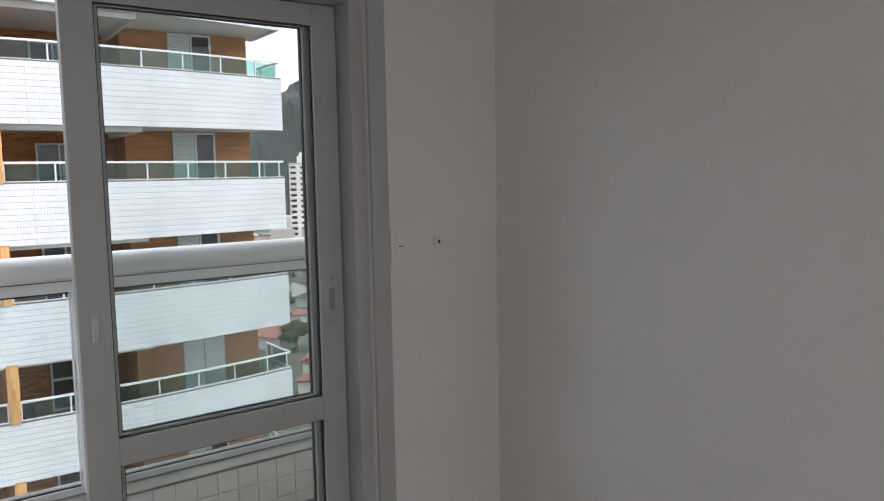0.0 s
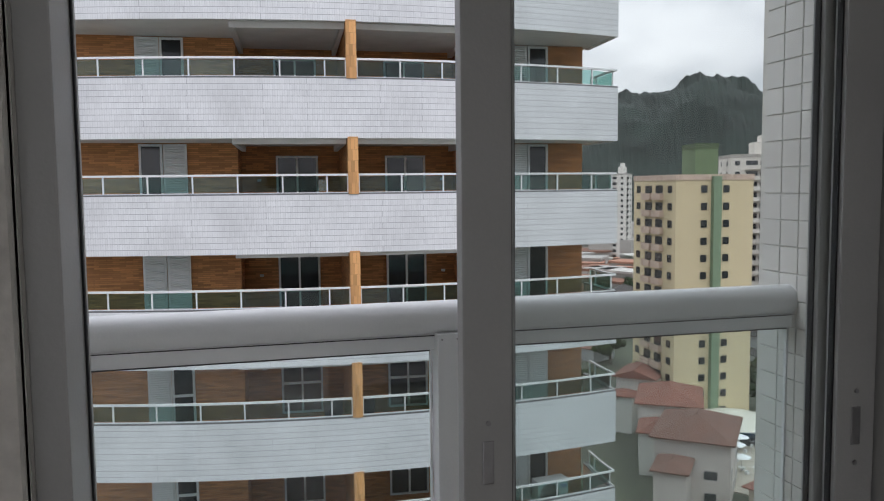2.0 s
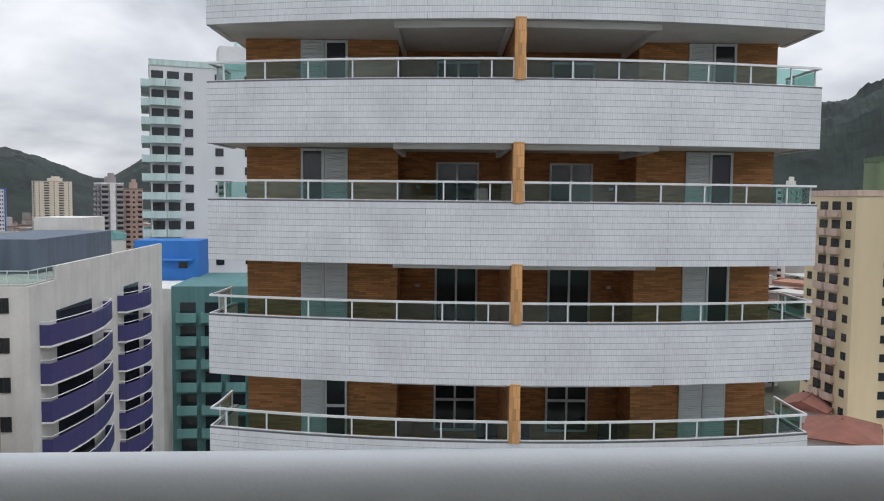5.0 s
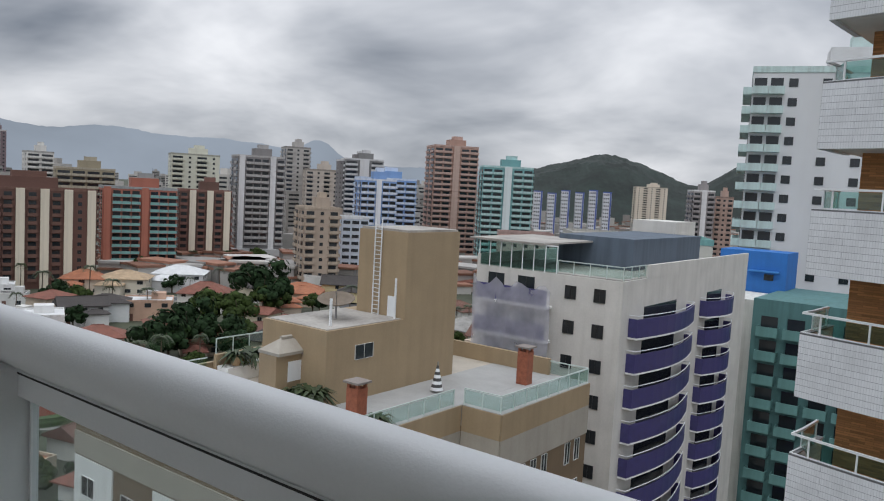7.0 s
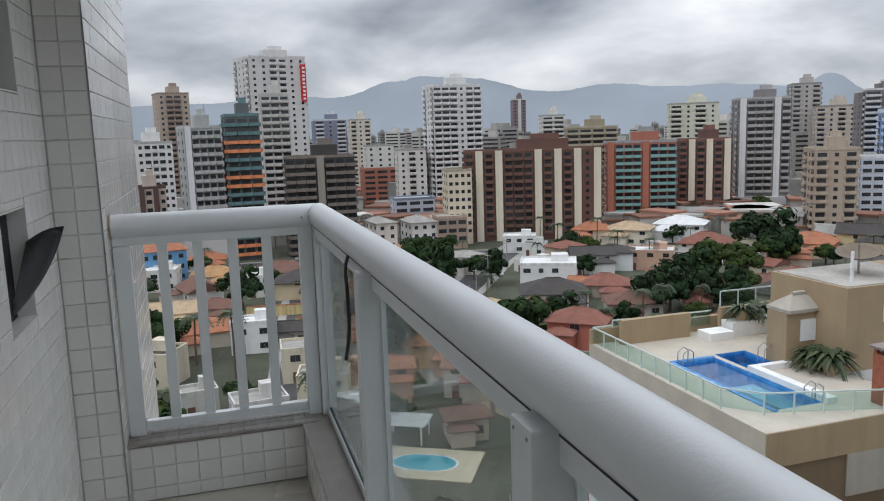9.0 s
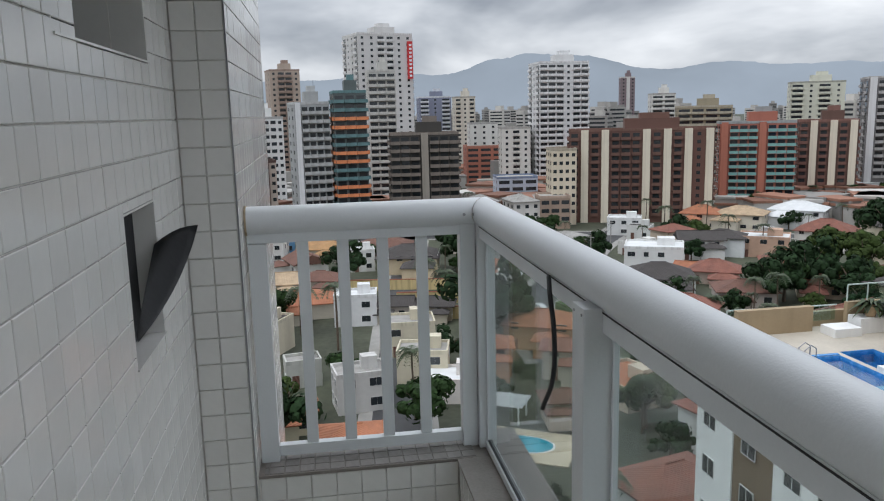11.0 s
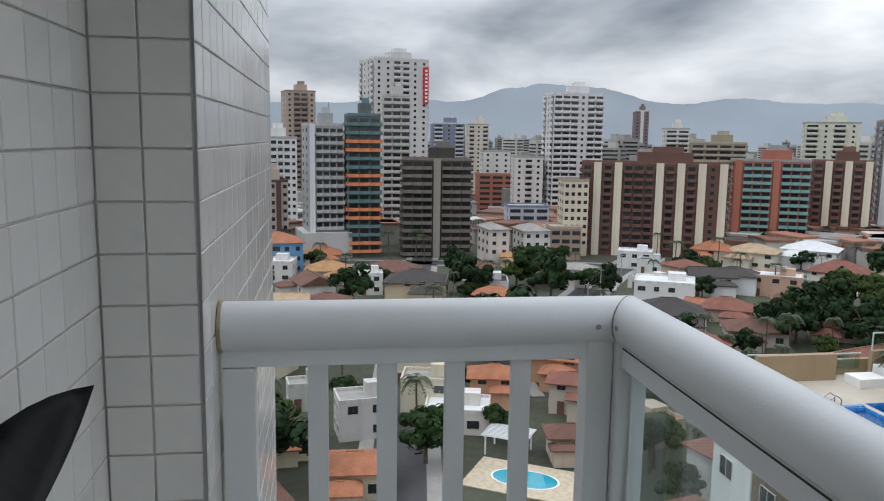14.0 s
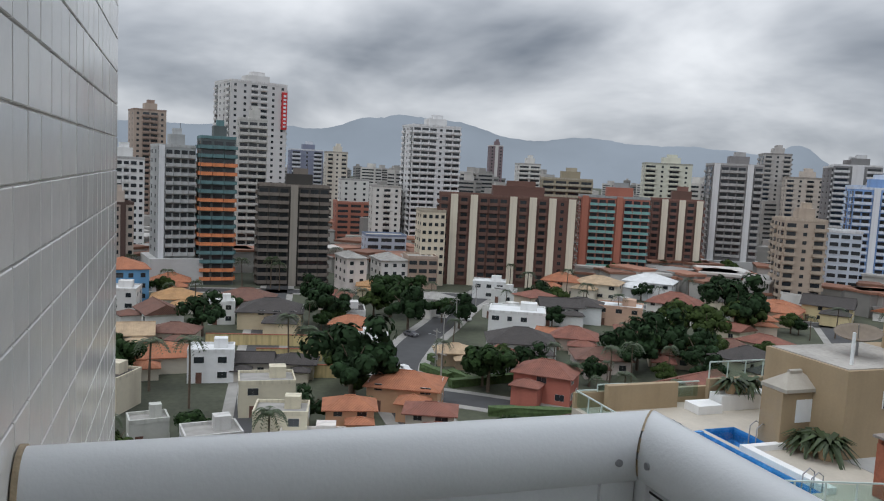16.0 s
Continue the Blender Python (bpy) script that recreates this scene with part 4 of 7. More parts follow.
def hip_mesh(w, d, rise, mat, gable=False):
    bm = bmesh.new()
    r = 0 if gable else min(w, d) / 2
    if w >= d:
        ridge = [(-w / 2 + r, 0, rise), (w / 2 - r, 0, rise)]
    else:
        ridge = [(0, -d / 2 + r, rise), (0, d / 2 - r, rise)]
    e = [(-w / 2, -d / 2), (w / 2, -d / 2), (w / 2, d / 2), (-w / 2, d / 2)]
    b = [bm.verts.new((*p, 0)) for p in e]
    lo = [bm.verts.new((*p, -.18)) for p in e]
    a, c = [bm.verts.new(p) for p in ridge]
    if w >= d:
        for f in ((b[0], b[1], c, a), (b[2], b[3], a, c), (b[1], b[2], c), (b[3], b[0], a)):
            bm.faces.new(f)
    else:
        for f in ((b[1], b[2], c, a), (b[3], b[0], a, c), (b[0], b[1], a), (b[2], b[3], c)):
            bm.faces.new(f)
    for k in range(4):
        bm.faces.new((lo[k], lo[(k + 1) % 4], b[(k + 1) % 4], b[k]))
    bm.faces.new(lo[::-1])
    # ridge cap
    p, q = Vector(ridge[0]), Vector(ridge[1])
    if (q - p).length > .3:
        rod(bm, p, q, .14, 6)
    return mesh("roof", bm, mat)


TAKEN = []


def house(x, y, yaw, w, d, h, roof="orange", wall=(0.62, 0.6, 0.55), style="hip", label="", wing=True, plain=False):
    """A house of one or two storeys, with windows, a door, a roof and now and then a wing or a water tank."""
    TAKEN.append((x, y, max(w, d) * .62))
    t = thing("house", label or "%s house with a %s roof" % ("two-storey plastered" if h > 4.5 else "single-storey plastered", {"dark": "dark tiled", "grey": "grey sheet", "white": "white sheet", "flat": "flat"}.get(roof, roof + " clay tile")), "house", (x, y, GROUND), yaw, "houses in the streets")
    rng = random.Random(int(x * 7 + y * 13))
    wm = paint(wall, dirt=.35)
    put("wall", unit_box(wm), t, (0, 0, 0), scale=(w, d, h))
    if style == "flat":
        put("roof", unit_box(ROOFS["grey"] if roof == "flat" else ROOFS[roof]), t, (0, 0, h), scale=(w - .4, d - .4, .1))
        j = Joined()
        I = Matrix.Identity(4)
        for q in ((-w / 2 - .05, w / 2 + .05, -d / 2 - .05, -d / 2 + .2), (-w / 2 - .05, w / 2 + .05, d / 2 - .2, d / 2 + .05), (-w / 2 - .05, -w / 2 + .2, -d / 2 + .2, d / 2 - .2), (w / 2 - .2, w / 2 + .05, -d / 2 + .2, d / 2 - .2)):
            j.box(I, *q, h - .1, h + .55)
        j.done("roof_parapet", [wm], t)
        put("roof_house", unit_box(wm), t, (w * .2, d * .12, h + .1), scale=(w * .3, d * .35, 1.9))
    else:
        put("roof", hip_mesh(w + 1.3, d + 1.3, min(w, d) * rng.uniform(.2, .28), ROOFS[roof], style == "gable"), t, (0, 0, h))
    if wing and style != "flat":
        ww, dd = w * rng.uniform(.4, .6), d * rng.uniform(.4, .6)
        sx = rng.choice((-1, 1))
        put("wing", unit_box(wm), t, (sx * w * .2, -d / 2 - dd / 2, 0), scale=(ww, dd, h * .72))
        put("wing_roof", hip_mesh(ww + .9, dd + .9, min(ww, dd) * .25, ROOFS[roof], False), t, (sx * w * .2, -d / 2 - dd / 2, h * .72))
    win = window_mesh(FRAME_WHITE)
    floors = 2 if h > 4.5 else 1
    for ang, length, depth in ((0, w, d),) if plain else ((0, w, d), (90, d, w), (-90, d, w)):
        rot = Matrix.Rotation(radians(ang), 4, "Z")
        n = max(2, int(length / (5.5 if plain else 3.6)))
        for f in range(floors):
            for i in range(n):
                if rng.random() < .25:
                    continue
                u = -length / 2 + length * (i + .5) / n
                if f == 0 and i == 0 and ang == 0:
                    put("door", unit_box(ROOFS["brown"]), t, tuple(rot @ Vector((u, -depth / 2, 0))), ang, (1.1, .12, 2.1))
                    continue
                put("window", win, t, tuple(rot @ Vector((u, -depth / 2 - .01, 1.0 + f * 2.9))), ang, (rng.uniform(1.2, 2.0), 1, 1.2))
    return t


# ---- trees ----
LEAF = [material("foliage_%d" % i, c, 0.8, var=0.35, scale=0.8, bump=0.0, fine=6, island=0.55, spec=0.15) for i, c in enumerate(((0.03, 0.06, 0.018), (0.022, 0.046, 0.017), (0.05, 0.078, 0.02)))]
BARK = material("bark", (0.12, 0.09, 0.065), 0.9, var=0.3, scale=3, bump=0.5)
PALM_LEAF = material("palm_frond", (0.05, 0.075, 0.028), 0.55, var=0.3, scale=1.5, bump=0.0, island=0.35)


def crown_mesh(rng, rx, rz, clumps, leaf, mat):
    """Leaf clumps: bent quads thrown over a few overlapping lobes, with gaps between them."""
    v, f = [], []
    lobes = []
    for k in range(rng.randint(20, 28)):
        a, r = rng.uniform(0, math.tau), rx * rng.uniform(.1, .85)
        lobes.append((Vector((math.cos(a) * r, math.sin(a) * r, rng.uniform(-.45, .62) * rz)), rx * rng.uniform(.12, .36)))
    for k in range(clumps):
        c, r = rng.choice(lobes)
        dvec = Vector((rng.gauss(0, 1), rng.gauss(0, 1), rng.gauss(0, 1) + .25)).normalized()
        p = c + dvec * r * rng.uniform(.5, 1.12)
        p.z *= .9
        q = Vector((rng.gauss(0, 1), rng.gauss(0, 1), rng.gauss(0, .5))).normalized()
        a = dvec.cross(q).normalized() * leaf * rng.uniform(.6, 1.25)
        b = dvec.cross(a).normalized() * leaf * rng.uniform(.5, 1.1)
        n = dvec * leaf * rng.uniform(-.2, .35)
        i = len(v)
        v += [tuple(p - a - b * .4), tuple(p - b + n), tuple(p + a - b * .3), tuple(p + a * .8 + b + n * .4), tuple(p + n * 1.4), tuple(p - a * .9 + b * .8)]
        f += [(i, i + 1, i + 4), (i + 1, i + 2, i + 4), (i + 2, i + 3, i + 4), (i + 3, i + 5, i + 4), (i + 5, i, i + 4)]
    d = bpy.data.meshes.new("crown")
    d.from_pydata(v, [], f)
    d.materials.append(mat)
    d.update()
    return d


def broad_tree(seed, height, rx, mat):
    rng = random.Random(seed)
    t = thing("tree", "leafy green street tree with a dense dark crown", "tree", (0, 0, 0), 0, "trees in the streets")
    bm = bmesh.new()
    th = height * .45
    bmesh.ops.create_cone(bm, cap_ends=True, segments=8, radius1=.34, radius2=.2, depth=th, matrix=Matrix.Translation((0, 0, th / 2)))
    for k in range(5):
        a = math.tau * k / 5 + rng.random()
        tip = Vector((math.cos(a) * rx * .6, math.sin(a) * rx * .6, height * rng.uniform(.62, .8)))
        s = Vector((0, 0, th * rng.uniform(.75, 1)))
        q = (tip - s).to_track_quat("Z", "Y").to_matrix().to_4x4()
        bmesh.ops.create_cone(bm, cap_ends=True, segments=6, radius1=.15, radius2=.04, depth=(tip - s).length, matrix=Matrix.Translation((tip + s) / 2) @ q)
    part("trunk", bm, BARK, t)
    put("crown", crown_mesh(rng, rx, height * .42, 2600, rx * .08, mat), t, (0, 0, height * .58))
    return t


def palm_tree(seed, height):
    rng = random.Random(seed)
    t = thing("palm_tree", "tall palm tree with drooping green fronds", "tree", (0, 0, 0), 0, "palms in the gardens")
    bm = bmesh.new()
    prev = Vector((0, 0, 0))
    for k in range(5):
        nxt = Vector((math.sin(k * .5) * .25, math.cos(k * .4) * .15 - .15, height * (k + 1) / 5))
        q = (nxt - prev).to_track_quat("Z", "Y").to_matrix().to_4x4()
        bmesh.ops.create_cone(bm, cap_ends=True, segments=8, radius1=.2 - .015 * k, radius2=.18 - .015 * k, depth=(nxt - prev).length, matrix=Matrix.Translation((nxt + prev) / 2) @ q)
        prev = nxt
    part("trunk", bm, BARK, t)
    v, f = [], []
    for k in range(17):
        a, L = math.tau * k / 17 + rng.uniform(-.15, .15), rng.uniform(2.4, 3.3)
        lift = rng.uniform(.1, 1.0)
        dirv, sidev = Vector((math.cos(a), math.sin(a), 0)), Vector((-math.sin(a), math.cos(a), 0))
        for s in range(11):
            u = (s + .5) / 11
            p = prev + dirv * L * u * (1 - .18 * u) + Vector((0, 0, lift * math.sin(u * 2.4) * 1.1 - 2.1 * u * u))
            ln = (.85 - .5 * abs(u - .4)) * .95
            for sg in (-1, 1):
                i = len(v)
                tip = p + sidev * sg * ln + dirv * .35 - Vector((0, 0, .38 * ln))
                v += [tuple(p - dirv * .14), tuple(p + dirv * .14), tuple(tip)]
                f.append((i, i + 1, i + 2))
    d = bpy.data.meshes.new("fronds")
    d.from_pydata(v, [], f)
    d.materials.append(PALM_LEAF)
    d.update()
    put("fronds", d, t)
    return t


# ---- ground, roads, hills ----
ASPHALT = material("asphalt", (0.06, 0.06, 0.062), 0.9, var=0.25, scale=0.3, bump=0.2, fine=6)
PAVING = material("pavement_concrete", (0.3, 0.29, 0.27), 0.9, var=0.2, scale=0.4, fine=5)
LAWN = material("garden_ground", (0.06, 0.066, 0.042), 0.95, var=0.55, scale=0.06, bump=0.0, fine=0.9)
FOREST = material("forest_hill", (0.02, 0.029, 0.025), 0.95, var=0.6, scale=0.02, bump=0.0, fine=0.12)
HEDGE = material("hedge_leaves", (0.06, 0.1, 0.03), 0.8, var=0.4, scale=2, bump=0.6, fine=9)
YELLOW_WALL = paint((.6, .48, .24), dirt=.4)


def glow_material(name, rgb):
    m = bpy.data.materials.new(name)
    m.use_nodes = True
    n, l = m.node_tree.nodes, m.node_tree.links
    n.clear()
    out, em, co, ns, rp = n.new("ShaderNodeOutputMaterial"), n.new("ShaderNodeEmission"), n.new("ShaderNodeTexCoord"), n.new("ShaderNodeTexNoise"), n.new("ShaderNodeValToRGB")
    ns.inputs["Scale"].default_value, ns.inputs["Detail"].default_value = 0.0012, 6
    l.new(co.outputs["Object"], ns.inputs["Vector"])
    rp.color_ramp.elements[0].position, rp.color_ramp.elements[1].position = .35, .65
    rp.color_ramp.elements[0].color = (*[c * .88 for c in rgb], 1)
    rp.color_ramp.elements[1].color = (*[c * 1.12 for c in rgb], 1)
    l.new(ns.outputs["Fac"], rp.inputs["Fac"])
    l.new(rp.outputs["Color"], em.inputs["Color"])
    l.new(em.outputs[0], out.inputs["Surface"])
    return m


def polar(az, dist, z=0.0):
    a = radians(az)
    return (-math.sin(a) * dist, math.cos(a) * dist, z)


def hill(name, az0, az1, dist, depth, bumps, mat, label, base=0.0, rough=.05, steps=260, rows=26):
    """A ridge of the given crest heights, with a broken outline. bumps: bearing, height in metres, width in degrees."""
    v, f = [], []
    for i in range(steps + 1):
        az = az0 + (az1 - az0) * i / steps
        crest = base + sum(h * math.exp(-((az - c) / w) ** 2) for c, h, w in bumps)
        for j in range(rows + 1):
            u = j / rows
            p = Vector(polar(az, dist + depth * (u - .5)))
            prof = math.sin(min(1, u * 1.7) * math.pi / 2) ** 1.2 if u < .6 else math.cos((u - .6) / .4 * math.pi / 2)
            q = p * (6.0 / dist)
            wob = noise.fractal(Vector((q.x * 3, q.y * 3, 1.7)), .9, 2.1, 6) * rough * 2 + noise.noise(Vector((q.x * 40, q.y * 40, 4))) * rough * .45
            v.append((p.x, p.y, GROUND - 2 + max(0, crest * prof * (1 + wob))))
    for i in range(steps):
        for j in range(rows):
            a = i * (rows + 1) + j
            f.append((a, a + 1, a + rows + 2, a + rows + 1))
    d = bpy.data.meshes.new(name)
    d.from_pydata(v, [], f)
    d.materials.append(mat)
    d.update()
    tagged(put(name, d), label, "hill", kind="structure")


def strip(name, mat, pts, half, z0, z1, parent=None):
    P = [Vector(p) for p in pts]
    fine = []
    for a, b in zip(P, P[1:]):
        fine += [a.lerp(b, k / 6) for k in range(6)]
    fine.append(P[-1])
    for _ in range(3):
        fine = [fine[0]] + [(fine[i - 1] + fine[i] * 2 + fine[i + 1]) / 4 for i in range(1, len(fine) - 1)] + [fine[-1]]
    bm = bmesh.new()
    L = []
    for i, p in enumerate(fine):
        t = (fine[min(i + 1, len(fine) - 1)] - fine[max(i - 1, 0)]).normalized()
        n = Vector((-t.y, t.x))
        L.append([bm.verts.new((*(p + n * half), z1)), bm.verts.new((*(p - n * half), z1)), bm.verts.new((*(p + n * half), z0)), bm.verts.new((*(p - n * half), z0))])
    for a, b in zip(L, L[1:]):
        bm.faces.new((a[1], b[1], b[0], a[0]))
        bm.faces.new((a[0], b[0], b[2], a[2]))
        bm.faces.new((a[3], b[3], b[1], a[1]))
    ob = part(name, bm, mat, parent)
    return tagged(ob, kind="structure")


def build_ground():
    bm = bmesh.new()
    bmesh.ops.create_circle(bm, cap_ends=True, segments=96, radius=4900, matrix=Matrix.Translation((0, 0, GROUND)))
    tagged(part("ground", bm, LAWN), kind="structure")
    street = [(-121.4, 38.6), (-142.8, 39.5), (-162.2, 45.3), (-183.6, 56.1), (-200.9, 66.9), (-229.3, 83.7), (-265.7, 109.1)]
    strip("pavement", PAVING, street, 6.2, GROUND - .05, GROUND + .14)
    strip("road", ASPHALT, street, 4.0, GROUND - .04, GROUND + .155)
    for pts in ([(-276.8, -130.8), (-264.2, -3.3), (-254.1, 87.6), (-226.2, 154.9), (-153.9, 232.8)], [(-142.8, 39.5), (-129.2, 58.2), (-105.1, 81.7), (-62.5, 107.6), (-4.0, 118.7)], [(-309.3, 37.3), (-184.7, 18.1), (-60.6, 4.3)], [(-192.1, 193.9), (-130.2, 145.9), (-105.1, 81.7)]):
        strip("pavement", PAVING, pts, 5.6, GROUND - .05, GROUND + .10)
        strip("road", ASPHALT, pts, 3.6, GROUND - .04, GROUND + .118)
    hill("hill_north", 13.5, 35.5, 1500, 500, [(26.0, 72, 4.4), (32.0, 28, 3.0), (17.0, 62, 2.2)], FOREST, "dark forested hill behind the city", 54, .04)
    hill("hill_east", -58, -16, 900, 420, [(-33.4, 88, 5.0), (-26.9, 62, 3.6), (-40.9, 40, 6.0)], FOREST, "steep green forested hill", 66, .045)
    # the haze is put into the colour: the range glows pale blue, unlit
    far = glow_material("mountain_haze_glow", (0.32, 0.365, 0.42))
    hill("mountain_range", 33, 100, 4300, 700, [(75.8, 165, 4.0), (69.8, 140, 4.5), (62.2, 95, 3.0), (58, 58, 4), (53, 82, 4.5), (47.3, 104, 1.6), (83.8, 98, 5), (92.8, 80, 6)], far, "mountain range on the horizon, its haze painted as a blue glow", 150, .03, 300, 10)
    # the low town between the towers and the hills
    rng = random.Random(11)
    pale = material("distant_town", (0.5, 0.48, 0.45), 0.9, var=0.25, scale=0.01, bump=0, fine=0.2, island=0.6)
    red = material("distant_roofs", (0.3, 0.15, 0.1), 0.9, var=0.3, scale=0.01, bump=0, fine=0.2, island=0.5)
    j = Joined()
    for k in range(3400):
        az, dist = rng.uniform(-42, 112), 310 + 1500 * rng.random() ** 1.6
        x, y, _ = polar(az, dist)
        tall = dist > 520 and rng.random() < .26 and az > 33
        h = rng.uniform(22, 46) if tall else rng.uniform(3, 8) if rng.random() < .75 else rng.uniform(8, 17)
        if dist < 420:
            h = min(h, 8)
        w, d = (rng.uniform(12, 18), rng.uniform(12, 18)) if tall else (rng.uniform(8, 20), rng.uniform(8, 16))
        m = Matrix.Translation((x, y, GROUND)) @ Matrix.Rotation(rng.uniform(0, 3), 4, "Z")
        j.box(m, -w / 2, w / 2, -d / 2, d / 2, 0, h, 0)
        if tall:
            for f in range(int(h / 3)):
                for s in (-1, 1):
                    j.box(m, -w * .4, w * .4, s * d / 2 - .1, s * d / 2 + .1, f * 3 + 1, f * 3 + 2.3, 2)
                    j.box(m, s * w / 2 - .1, s * w / 2 + .1, -d * .4, d * .4, f * 3 + 1, f * 3 + 2.3, 2)
            j.box(m, -w * .2, w * .2, -d * .2, d * .2, h, h + 4, 0)
        elif h < 9:
            j.box(m, -w / 2 - .4, w / 2 + .4, -d / 2 - .4, d / 2 + .4, h, h + .9, 1 if rng.random() < .62 else 0)
    tagged(j.done("distant_town", [pale, red, NB_DARKGLASS], None), "low town of pale houses and red roofs reaching the hills", "town", kind="stuff")


build_ground()
# towers along the avenue
tower(-339.5, -24.2, 102.1, 16.4, 16, 0.9, (.7, .7, .69), "wwWbWw", "ww", label="white apartment tower with narrow windows behind the street")
tower(-292.6, -22.4, 99.4, 11.4, 12, -14.5, (.5, .42, .36), "wsWsw", "ww", (.1, .06, .05), near=True, label="beige apartment block with dark vertical stripes")
tower(-471.0, -19.6, 102.4, 17.0, 18, 27.2, (.42, .34, .28), "wBBw", "ww", band=(.3, .22, .18), label="tall tan apartment tower in the distance")
tower(-282.3, -3.4, 100.7, 12.1, 15, 5.6, (.36, .37, .37), "sBBBB", "ww", (.68, .69, .7), (.45, .46, .46), near=True, podium=9, label="grey balcony tower with a white corner pier")
tower(-282.2, 10.6, 93.8, 11.3, 15, 9.2, (.1, .12, .12), "BBB", "bwb", (.72, .25, .11), (.12, .22, .23), near=True, label="dark teal tower with orange balcony bands", alt=(.74, .26, .11))
SIGN_TOWER = tower(-411.5, 31.7, 107.6, 29.5, 22, 40.7, (.62, .61, .6), "wwbbww", "bwwb", band=(.68, .67, .66), label="tall white apartment tower with a red vertical sign")
sign = boxes("vertical_sign", paint((.55, .03, .03), .5, 0), SIGN_TOWER, [(11.8, 14.4, -12.2, -11.0, 59.2, 77.7)], "red vertical sign")
boxes("sign_mark", LOUVER, sign, [(12.4, 13.8, -12.3, -12.21, 60.2 + 1.9 * k, 61.2 + 1.9 * k) for k in range(9)])
tower(-349.4, 27.7, 90.4, 11.7, 16, 19.6, (.5, .49, .46), "BBB", "ww", band=(.52, .51, .48), label="slim beige tower with full-width balconies")
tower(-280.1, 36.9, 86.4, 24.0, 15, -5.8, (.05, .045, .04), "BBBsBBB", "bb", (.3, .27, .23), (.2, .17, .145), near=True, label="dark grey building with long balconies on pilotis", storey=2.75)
tower(-431.9, 91.0, 86.0, 21.1, 18, -17.6, (.4, .15, .1), "WWW", "ww", band=(.45, .2, .14), crown=False, label="low red brick apartment block")
tower(-393.3, 122.4, 90.6, 25.6, 20, 24.6, (.68, .68, .68), "BBBwBB", "bwb", band=(.72, .72, .72), label="tall white tower with rounded balconies")
tower(-280.7, 88.5, 82.4, 9.0, 14, -12.9, (.66, .58, .45), "wwww", "www", near=True, crown=False, label="cream apartment block with small windows")
tower(-279.1, 118.3, 72.8, 51.7, 16, -6.5, (.13, .065, .05), "bsbsbBbsbsbsws", "bwb", (.68, .62, .5), (.16, .085, .065), near=True, storey=2.8, label="brown apartment building with cream vertical piers")
tower(-289.7, 171.3, 67.1, 27.8, 15, -5.3, (.36, .13, .09), "sBBBsBBB", "bwb", (.4, .15, .1), (.3, .32, .32), near=True, glassy=True, storey=2.8, label="brick red building with glazed balconies")
tower(-297.2, 207.7, 60.8, 21.8, 15, -5.6, (.12, .065, .05), "bsbsbs", "bwb", (.7, .64, .52), (.2, .1, .08), near=True, storey=2.8, label="brown apartment building with cream vertical piers")
tower(-305.7, 243.4, 63.3, 22.0, 18, 11.5, (.22, .21, .21), "sBBBsB", "bwb", (.66, .66, .66), (.4, .39, .38), podium=8, label="grey tower with white piers and curved balconies")
tower(-317.1, 295.2, 62.9, 22.5, 16, -13.2, (.42, .34, .27), "wbwbw", "bwb", band=(.46, .38, .3), near=True, label="beige apartment block with stacked balconies")
tower(-258.8, 277.7, 54.7, 17.2, 16, 3.6, (.2, .33, .6), "BBsBB", "bwb", (.7, .72, .75), (.6, .66, .76), label="blue and white apartment tower")
tower(-675.9, 273.9, 77.9, 11.9, 14, 28.0, (.2, .15, .16), "wsw", "ww", (.6, .58, .56), label="slim dark tower in the distance")
tower(-482.7, 219.3, 75.5, 14.7, 16, 9.6, (.62, .61, .58), "BB", "ww", label="pale apartment tower in the distance")
tower(-383.5, 197.1, 68.7, 26.7, 18, 1.2, (.3, .26, .18), "BBBB", "ww", band=(.4, .36, .28), label="olive apartment block with long balconies")
tower(-422.9, 287.0, 63.7, 28.4, 18, 13.4, (.6, .6, .5), "BwBw", "ww", label="cream tower with stepped top in the distance")
tower(-430.2, 375.2, 60.7, 16.6, 18, 24.2, (.46, .43, .4), "bwb", "bwb", label="grey brown tower in the distance")
tower(-387.7, 361.2, 52.9, 20.9, 16, 8.9, (.5, .44, .38), "bwbw", "ww", label="beige tower in the distance")
tower(-336.4, 343.2, 58.2, 21.8, 18, 14.9, (.2, .19, .19), "BsB", "ww", (.68, .68, .68), (.62, .62, .62), label="dark tower with white balconies")
tower(-565.4, 82.7, 89.6, 22.7, 18, 12.2, (.2, .22, .3), "bwb", "ww", band=(.6, .62, .66), label="blue and white block in the distance")
tower(-541.2, 100.2, 87.4, 14.1, 16, 11.3, (.62, .58, .5), "bwb", "ww", label="cream block in the distance")
tower(-431.1, 90.2, 86.1, 15.0, 16, -5.1, (.66, .65, .62), "www", "ww", crown=False, label="white apartment block in the distance")
tower(-398.0, 100.2, 83.8, 14.5, 16, -7.3, (.66, .64, .6), "wbw", "ww", crown=False, label="white apartment block in the distance")
tower(-329.0, 83.0, 85.8, 17.2, 14, -26.6, (.5, .55, .64), "WWW", "ww", band=(.2, .25, .36), crown=False, label="small blue and white apartment block")
tower(-243.2, -16.3, 99.9, 13.0, 13, -30.0, (.13, .3, .5), "wWww", "w.", band=(.62, .66, .7), near=True, crown=False, hip="orange", storey=3.0, label="three-storey blue apartment house with a hipped orange roof")
